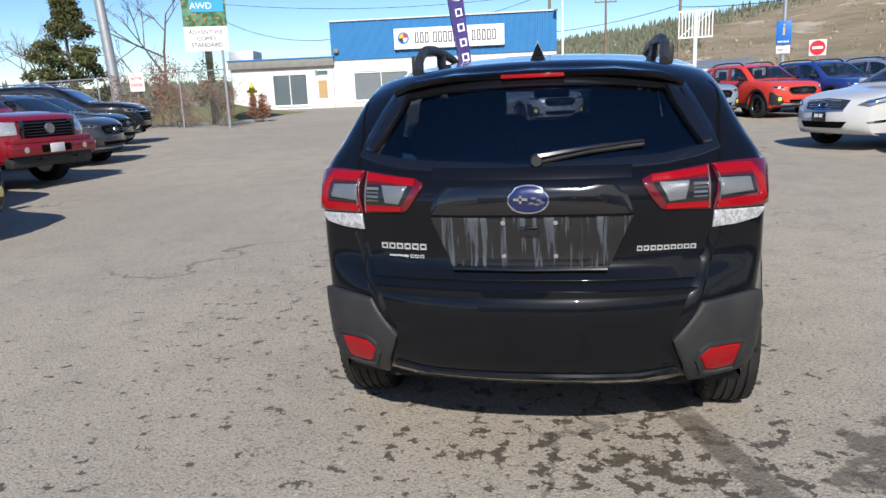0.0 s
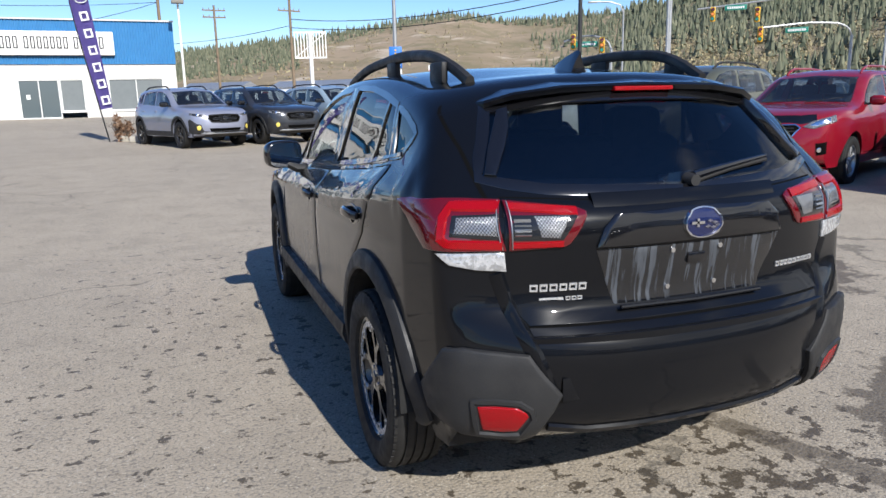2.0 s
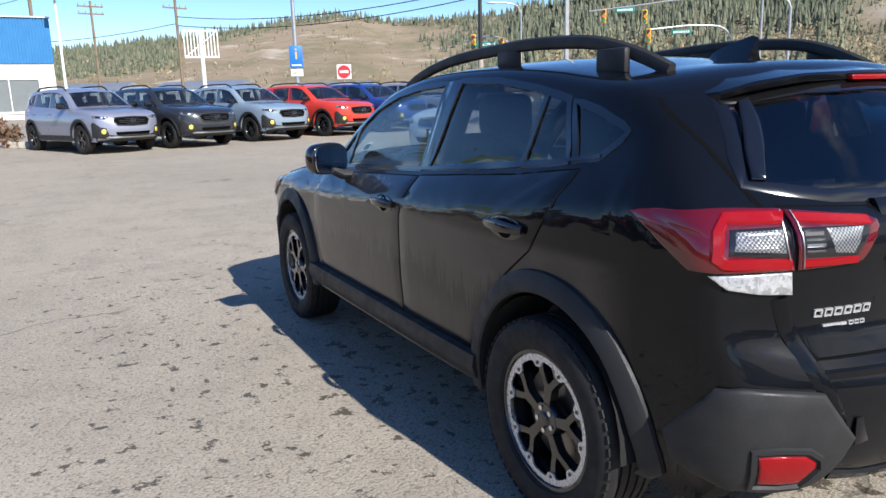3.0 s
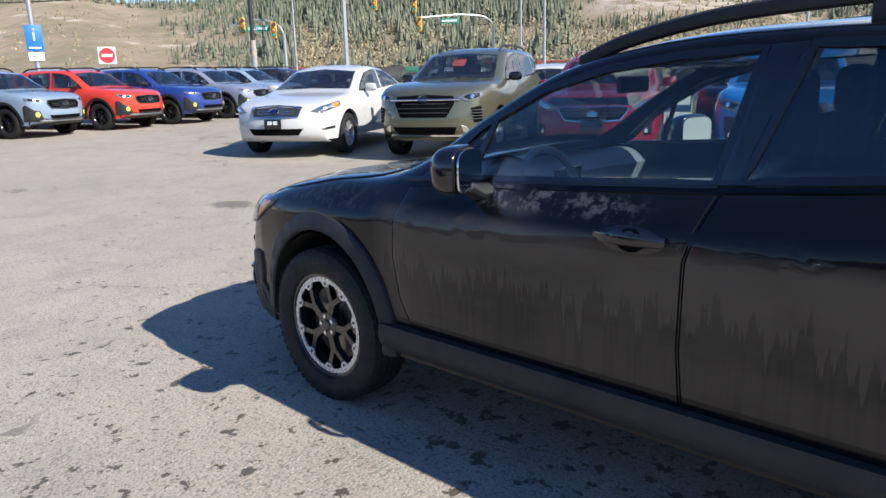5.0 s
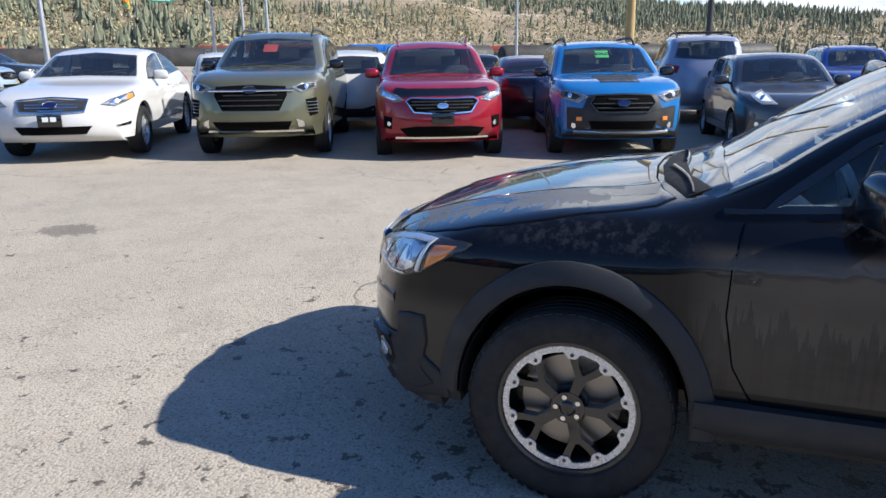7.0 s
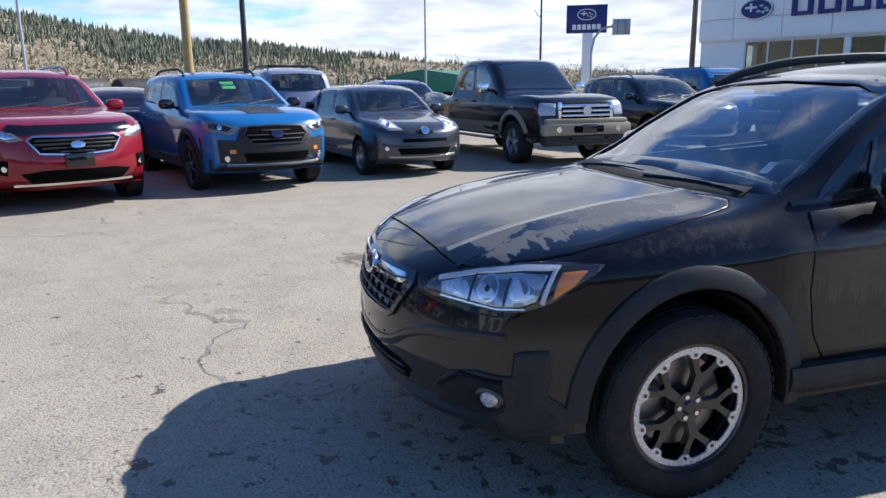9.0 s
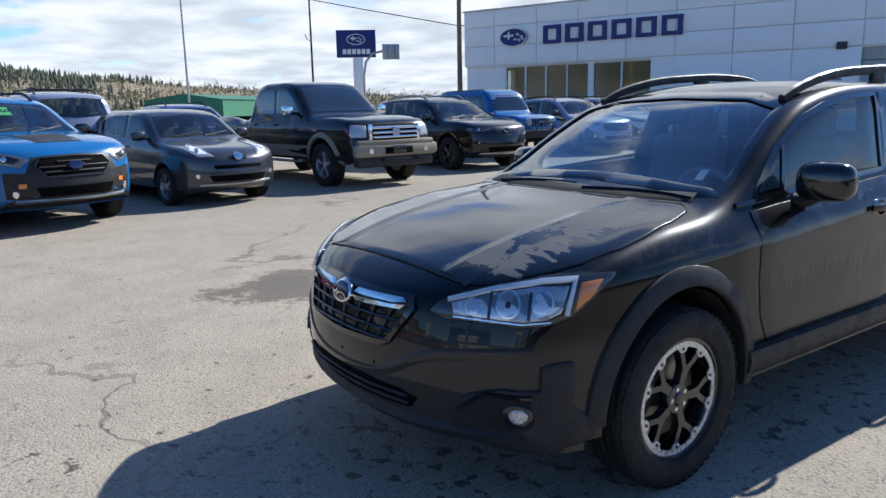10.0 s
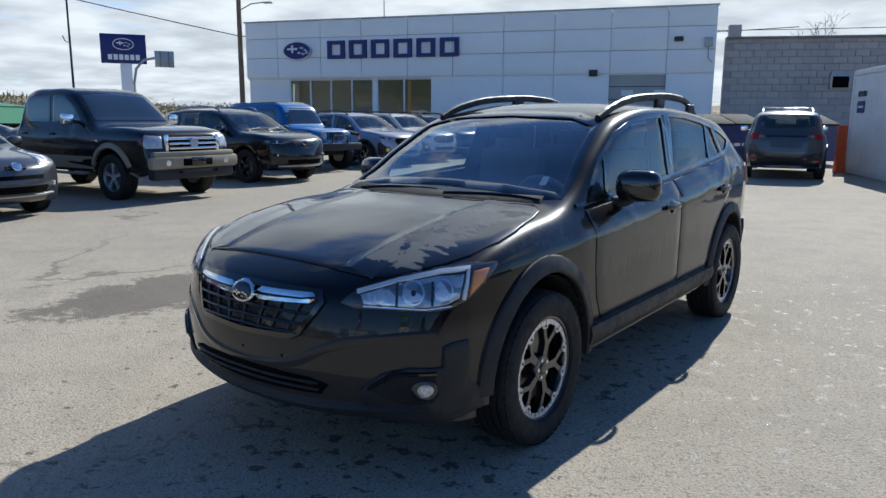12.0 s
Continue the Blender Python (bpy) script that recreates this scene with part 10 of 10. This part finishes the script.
# grassy verge behind the fence, with the hydrant on it
verge = bmesh.new()
vg = []
for i in range(25):
    col = []
    for j in range(9):
        x, y = -42.0 + 25.6 * i / 24, 28.5 + 12.0 * j / 8
        lift_ = 0.72 * min(1.0, (24 - i) / 4) * min(1.0, j / 3) * min(1.0, (8 - j) / 2)
        col.append(verge.verts.new((x, y, gz(y) - 0.02 + lift_ + 0.05 * noise.noise(Vector((x, y, 0))) * min(1, lift_ * 5))))
    vg.append(col)
for a, b in zip(vg, vg[1:]):
    for k in range(8):
        verge.faces.new((a[k], b[k], b[k + 1], a[k + 1]))
tagged(part("verge", verge, worn("patchy spring grass", (0.13, 0.15, 0.04), 0.95, (0.24, 0.20, 0.11), 0.8, 0.8, 0.5, fine=12.0)), "patchy grass verge behind the fence", "grass", kind="structure")

# railway: tank cars and flat cars with red and green loads
rail_a, rail_b = Vector((-15.0, 150.0, 0)), Vector((118.0, -12.0, 0))
rail_d = (rail_b - rail_a).normalized()
rail_rot = math.degrees(math.atan2(rail_d.y, rail_d.x))


def tank_car(at):
    root = thing("tank_car", "black railway tank car", "rail car", at, "freight train")
    part("tank", tube([(-6.6, 0, 2.55), (-6.5, 0, 2.55), (-6.2, 0, 2.55), (6.2, 0, 2.55), (6.5, 0, 2.55), (6.6, 0, 2.55)], lambda u: 1.45 if 0.3 < u < 0.7 else (1.3 if 0.1 < u < 0.9 else 0.6), 20), M_TANKBLACK, root)
    part("dome", cyl((0, 0, 3.9), (0, 0, 4.25), 0.5, n=14), M_TANKBLACK, root)
    part("chassis", box((0, 0, 1.0), (13.8, 1.4, 0.3)), M_TANKBLACK, root)
    for x in (-5.0, 5.0):
        part("bogie", box((x, 0, 0.5), (2.4, 2.0, 0.8), 0.1), M_TANKBLACK, root)
    return root


def flat_car(at, mat_, h):
    root = thing("freight_car", "railway freight car with coloured load", "rail car", at, "freight train")
    part("chassis", box((0, 0, 1.0), (17.0, 2.6, 0.4)), M_TANKBLACK, root)
    part("load", box((0, 0, 1.25 + h / 2), (16.4, 2.5, h), 0.05), mat_, root)
    for i in range(9):
        part("stake", box((-7.6 + 1.9 * i, -1.29, 1.25 + h / 2), (0.14, 0.06, h)), mat_, root)
    for x in (-6.0, 6.0):
        part("bogie", box((x, 0, 0.5), (2.4, 2.0, 0.8), 0.1), M_TANKBLACK, root)
    return root


first = tank_car(pose(0, 0, -1.0))
L_ = (rail_b - rail_a).length
n_cars = int(L_ / 14.6)
for i in range(n_cars):
    q = rail_a + rail_d * (7 + 14.6 * i)
    m = pose(q.x, q.y, -1.35, 0, 0, rail_rot)
    if i == 0:
        first.matrix_basis = m
    else:
        copy_thing(first, m)
side = Vector((-rail_d.y, rail_d.x, 0))
if side.x < 0:
    side = -side
loads = (M_RUSTRED, M_GREENCAR, M_RUSTRED, M_RUSTRED, M_CONTAINER, M_RUSTRED, M_GREENCAR, M_RUSTRED, M_INFOBLUE)
for i in range(10):
    q = rail_a + rail_d * (4 + 18.5 * i) + side * 9.0
    flat_car(pose(q.x, q.y, 0.75, 0, 0, rail_rot), loads[i % 9], 0.95 if i % 3 else 0.7)
bank_mid = (rail_a + rail_b) / 2 + side * 9.0
bank = thing("embankment", "low gravel embankment that carries the second track", "embankment", pose(bank_mid.x, bank_mid.y, -1.3, 0, 0, rail_rot), kind="structure")
part("bank", prism([(-L_ / 2, -4.2, 0), (-L_ / 2, 4.2, 0), (-L_ / 2, 2.4, 2.08), (-L_ / 2, -2.4, 2.08)], (L_, 0, 0)), M_LAND, bank)
# sheds by the railway
for i, (x, y, w, d, h, mm, word) in enumerate(((17, 96, 12, 6, 3.6, M_CONTAINER, "white"), (32, 88, 10, 5, 3.0, M_GREENCAR, "green"), (4, 92, 9, 5, 3.4, M_CONTAINER, "white"), (120, -38, 30, 12, 3.5, M_GREENCAR, "green"))):
    sh = thing("shed", word + " low metal shed beyond the road", "building", pose(x, y, -0.5, 0, 0, -40))
    part("wall", box((0, 0, h / 2), (w, d, h)), mm, sh)
    rf = prism([(-w / 2, -d / 2 - 0.2, h), (-w / 2, 0, h + 0.9), (-w / 2, d / 2 + 0.2, h)], (w, 0, 0))
    part("roof", rf, M_GALV if i != 3 else M_GREENCAR, sh)


# hills: a sheet that rises with distance, its crest set by compass bearing
BEAR = [-180, -120, -80, -45, -25, -12, 0, 8, 15, 21, 26, 32, 40, 55, 66, 75, 86, 98, 112, 125, 150, 180]
# western crests (-180 to -45) are unseen, added to darken reflections
CREST = [1.6, 2.0, 2.2, 1.6, 1.1, 1.6, 3.6, 4.5, 5.4, 6.4, 5.7, 5.8, 6.8, 6.9, 6.3, 5.3, 3.6, 2.7, 1.4, 0.9, 0.8, 1.4]


def crest(b):
    return lerp_table(b, BEAR, CREST)


def hill_height(b, r):
    """Height over the ground at a bearing (degrees from north) and distance."""
    f = (r - 190.0) / 330.0
    f = max(0.0, min(1.0, f))
    top = math.tan(radians(crest(b))) * 520
    v = Vector((math.sin(radians(b)) * r, math.cos(radians(b)) * r, 0))
    wob = noise.fractal(v * 0.012, 1.0, 2.0, 4) * 0.10 + noise.noise(v * 0.05) * 0.03
    gully = abs(noise.noise(Vector((b * 0.35, 3.1, r * 0.004)))) * 0.22
    rise = f ** 1.15 * (1 + wob * (1 - abs(2 * f - 1))) - gully * f * (1 - f) * 1.3
    return -2.0 + (top + 2.0) * max(0.0, rise) + (noise.noise(v * 0.02) * 3.0 * (1 if f > 0.95 else f))


hill = bmesh.new()
bears = [-180 + 1.5 * i for i in range(241)]
radii = [170, 190, 215, 240, 270, 300, 335, 370, 405, 440, 470, 495, 520, 560]
grid = []
for b in bears:
    col = []
    for r in radii:
        z = hill_height(b, min(r, 520)) - (14 if r > 520 else 0)
        col.append(hill.verts.new((math.sin(radians(b)) * r, math.cos(radians(b)) * r, z if r > 175 else -3.0)))
    grid.append(col)
for a, b in zip(grid, grid[1:]):
    for k in range(len(radii) - 1):
        hill.faces.new((a[k], b[k], b[k + 1], a[k + 1]))
hm = material("dry clay hillside", (0.3, 0.24, 0.17), 0.95, spec=0.1)
hn = Nodes(hm)
hp = hn.place()
hc = hn.mix(hn.step(hn.noise(hp, 0.02, 6), 0.4, 0.65), (0.30, 0.235, 0.165), (0.23, 0.185, 0.12))
hc = hn.mix(hn.step(hn.noise(hp, 0.11, 6, 0.65), 0.52, 0.66, 0, 0.6), hc, (0.20, 0.17, 0.10))
hsep = hn.node("ShaderNodeSeparateXYZ")
hn.link(hp, hsep.inputs[0])
# pale eroded bluffs
bluff = hn.noise(hn.at((0.03, 0.03, 0.10)), 1.0, 6, 0.6)
hc = hn.mix(hn.step(bluff, 0.58, 0.66, 0, 0.85), hc, (0.46, 0.39, 0.31))
hc = hn.mix(hn.step(hn.noise(hp, 0.06, 6, 0.7), 0.50, 0.62, 0, 0.55), hc, (0.16, 0.15, 0.085))
# fluted clay bluff high on the north-eastern slope
flute = hn.step(hn.noise(hn.at((0.11, 0.11, 0.018)), 1.0, 5, 0.6), 0.42, 0.54)
for slope, lo, hi in ((1.54, 0.0, 50.0), (2.75, 50.0, 0.0)):
    flute = hn.math('MULTIPLY', flute, hn.step(hn.math('SUBTRACT', hsep.outputs[0], hn.math('MULTIPLY', hsep.outputs[1], slope)), lo, hi))
flute = hn.math('MULTIPLY', flute, hn.step(hn.math('ADD', hsep.outputs[2], hn.math('MULTIPLY', hn.noise(hp, 0.04, 3), 20.0)), 34.0, 42.0))
hc = hn.mix(hn.math('MULTIPLY', flute, 0.85), hc, (0.44, 0.37, 0.30))
# dark forest floor where the woods stand
wood = hn.math('SUBTRACT', hsep.outputs[0], hn.math('MULTIPLY', hsep.outputs[1], 0.72))
wood = hn.math('MULTIPLY', hn.step(hn.math('ADD', wood, hn.math('MULTIPLY', hn.noise(hp, 0.03, 4), 60.0)), 20.0, 60.0), hn.step(hn.noise(hp, 0.025, 5), 0.62, 0.50))
wood = hn.math('MULTIPLY', wood, hn.step(hn.math('SUBTRACT', hsep.outputs[0], hn.math('MULTIPLY', hsep.outputs[1], 1.5)), 50.0, 0.0))
hc = hn.mix(hn.math('MULTIPLY', wood, 0.7), hc, (0.15, 0.14, 0.09))
hn.colour(hc)
hn.bump(hn.noise(hp, 0.3, 5), 0.6, 1.0)
tagged(part("hills", hill, hm), "dry clay hills with eroded bluffs around the town", "hill", kind="structure")

rng = np.random.default_rng(11)
vs, fs = [], []
sv, sf = [], []


def add_spruce(x, y, z, h, w):
    a0 = rng.uniform(0, 6.28)
    for z0, z1, ww in ((0.08, 0.55, 1.0), (0.32, 0.80, 0.74), (0.58, 1.0, 0.46)):
        i = len(vs)
        vs.append((x + rng.normal() * 0.1, y + rng.normal() * 0.1, z + h * z1))
        for k in range(6):
            a = a0 + k * math.pi / 3 + rng.uniform(-0.3, 0.3)
            rr = w * ww * rng.uniform(0.7, 1.15)
            vs.append((x + rr * math.cos(a), y + rr * math.sin(a), z + h * (z0 + rng.uniform(-0.05, 0.05))))
        for k in range(6):
            fs.append((i, i + 1 + k, i + 1 + (k + 1) % 6))


def add_scrub(x, y, z, h, w):
    for _ in range(14):
        q = np.array((x, y, z + h * 0.5)) + rng.normal(size=3) * np.array((w, w, h)) * 0.33
        a, b = rng.normal(size=3), rng.normal(size=3)
        a[2] += 1.2
        a /= np.linalg.norm(a)
        b /= np.linalg.norm(b)
        s = w * rng.uniform(0.12, 0.28)
        i = len(sv)
        sv.extend([tuple(q - a * s), tuple(q + b * s * 0.5), tuple(q + a * s), tuple(q - b * s * 0.5)])
        sf.append((i, i + 1, i + 2, i + 3))


made = 0
for _ in range(52000):
    b = rng.uniform(-35, 135) if rng.uniform() < 0.88 else rng.uniform(-180, 180)
    r = 195 + 330 * rng.uniform() ** 0.8
    f = (r - 190) / 330
    v = Vector((math.sin(radians(b)) * r, math.cos(radians(b)) * r, 0))
    patch = noise.noise(v * 0.016) * 0.5 + noise.noise(v * 0.05) * 0.3
    if b < 24:
        dens = 1.0 if f > 0.93 else (0.30 if f > 0.80 else 0.0)
        if b < 9 and f > 0.45:
            dens = max(dens, 0.75)
        if 17 < b < 24 and 0.70 < f < 0.93:
            dens *= 0.15
    elif b < 36:
        dens = 1.0 if f > 0.9 else max(0.0, (b - 27) / 8)
    elif b < 57:
        dens = (0.62 if f > 0.50 else (0.40 if f > 0.42 else 0.03))
    elif b < 70:
        dens = 0.85 if f > 0.90 else (0.12 if f > 0.55 else 0.04)
    elif b < 100:
        dens = 0.95 if f > 0.88 else (0.72 if f > 0.55 else (0.30 if f > 0.42 else 0.04))
    else:
        dens = 0.40 if f > 0.85 else 0.05
    if rng.uniform() < dens + patch * (1.4 if 0 < dens < 1 else 0) and dens > 0:
        h = (3.5 + 7.5 * rng.uniform() ** 1.6) * (0.6 if b < 34 else (0.95 if b < 57 else (0.6 if b < 104 else 0.35)))
        add_spruce(v.x, v.y, hill_height(b, r) - 0.6, h, h * rng.uniform(0.16, 0.26))
        made += 1
    elif (34 < b < 72 and f < 0.50 and rng.uniform() < 0.5) or (b > 60 and f < 0.45 and rng.uniform() < 0.22) or (b > 36 and rng.uniform() < 0.10) or (b < 30 and rng.uniform() < 0.03):
        h = rng.uniform(2.0, 5.0)
        add_scrub(v.x, v.y, hill_height(b, r) - 0.3, h, h * 0.7)
for nm, v_, f_, mm, lab in (("forest", vs, fs, M_SPRUCE, "dense dark spruce forest on the hills"), ("scrub", sv, sf, M_SCRUB, "pale leafless scrub at the foot of the hills")):
    me = bpy.data.meshes.new(nm)
    me.from_pydata(v_, [], f_)
    me.materials.append(mm)
    tagged(new(nm, me), lab, "trees" if nm == "forest" else "scrub", kind="stuff")

# unseen low block, added in the west behind the camera to darken reflections
back = thing("street_front", "plain unseen block added to close the western side", "building", pose(-46, -14, 0, 0, 0, 90), kind="structure")
part("wall", box((0, 0, 2.4), (60, 8, 5.0)), worn("brown siding", (0.22, 0.17, 0.12), 0.85, (0.15, 0.12, 0.09), 0.6, 0.6, 0.1), back)

# single blocks of the block wall
blk = to_mesh(box((0, 0, 0), (0.585, 0.06, 0.285), 0.006), M_BLOCK)
for r_ in range(17):
    for c_ in range(15):
        xx = 0.3 + 0.6 * c_ + (0.3 if r_ % 2 else 0.0)
        if xx > 9.0:
            continue
        ob = new("block", blk)
        ob.parent = wall
        ob.matrix_basis = pose(xx, 0.05, 0.15 + 0.30 * r_)
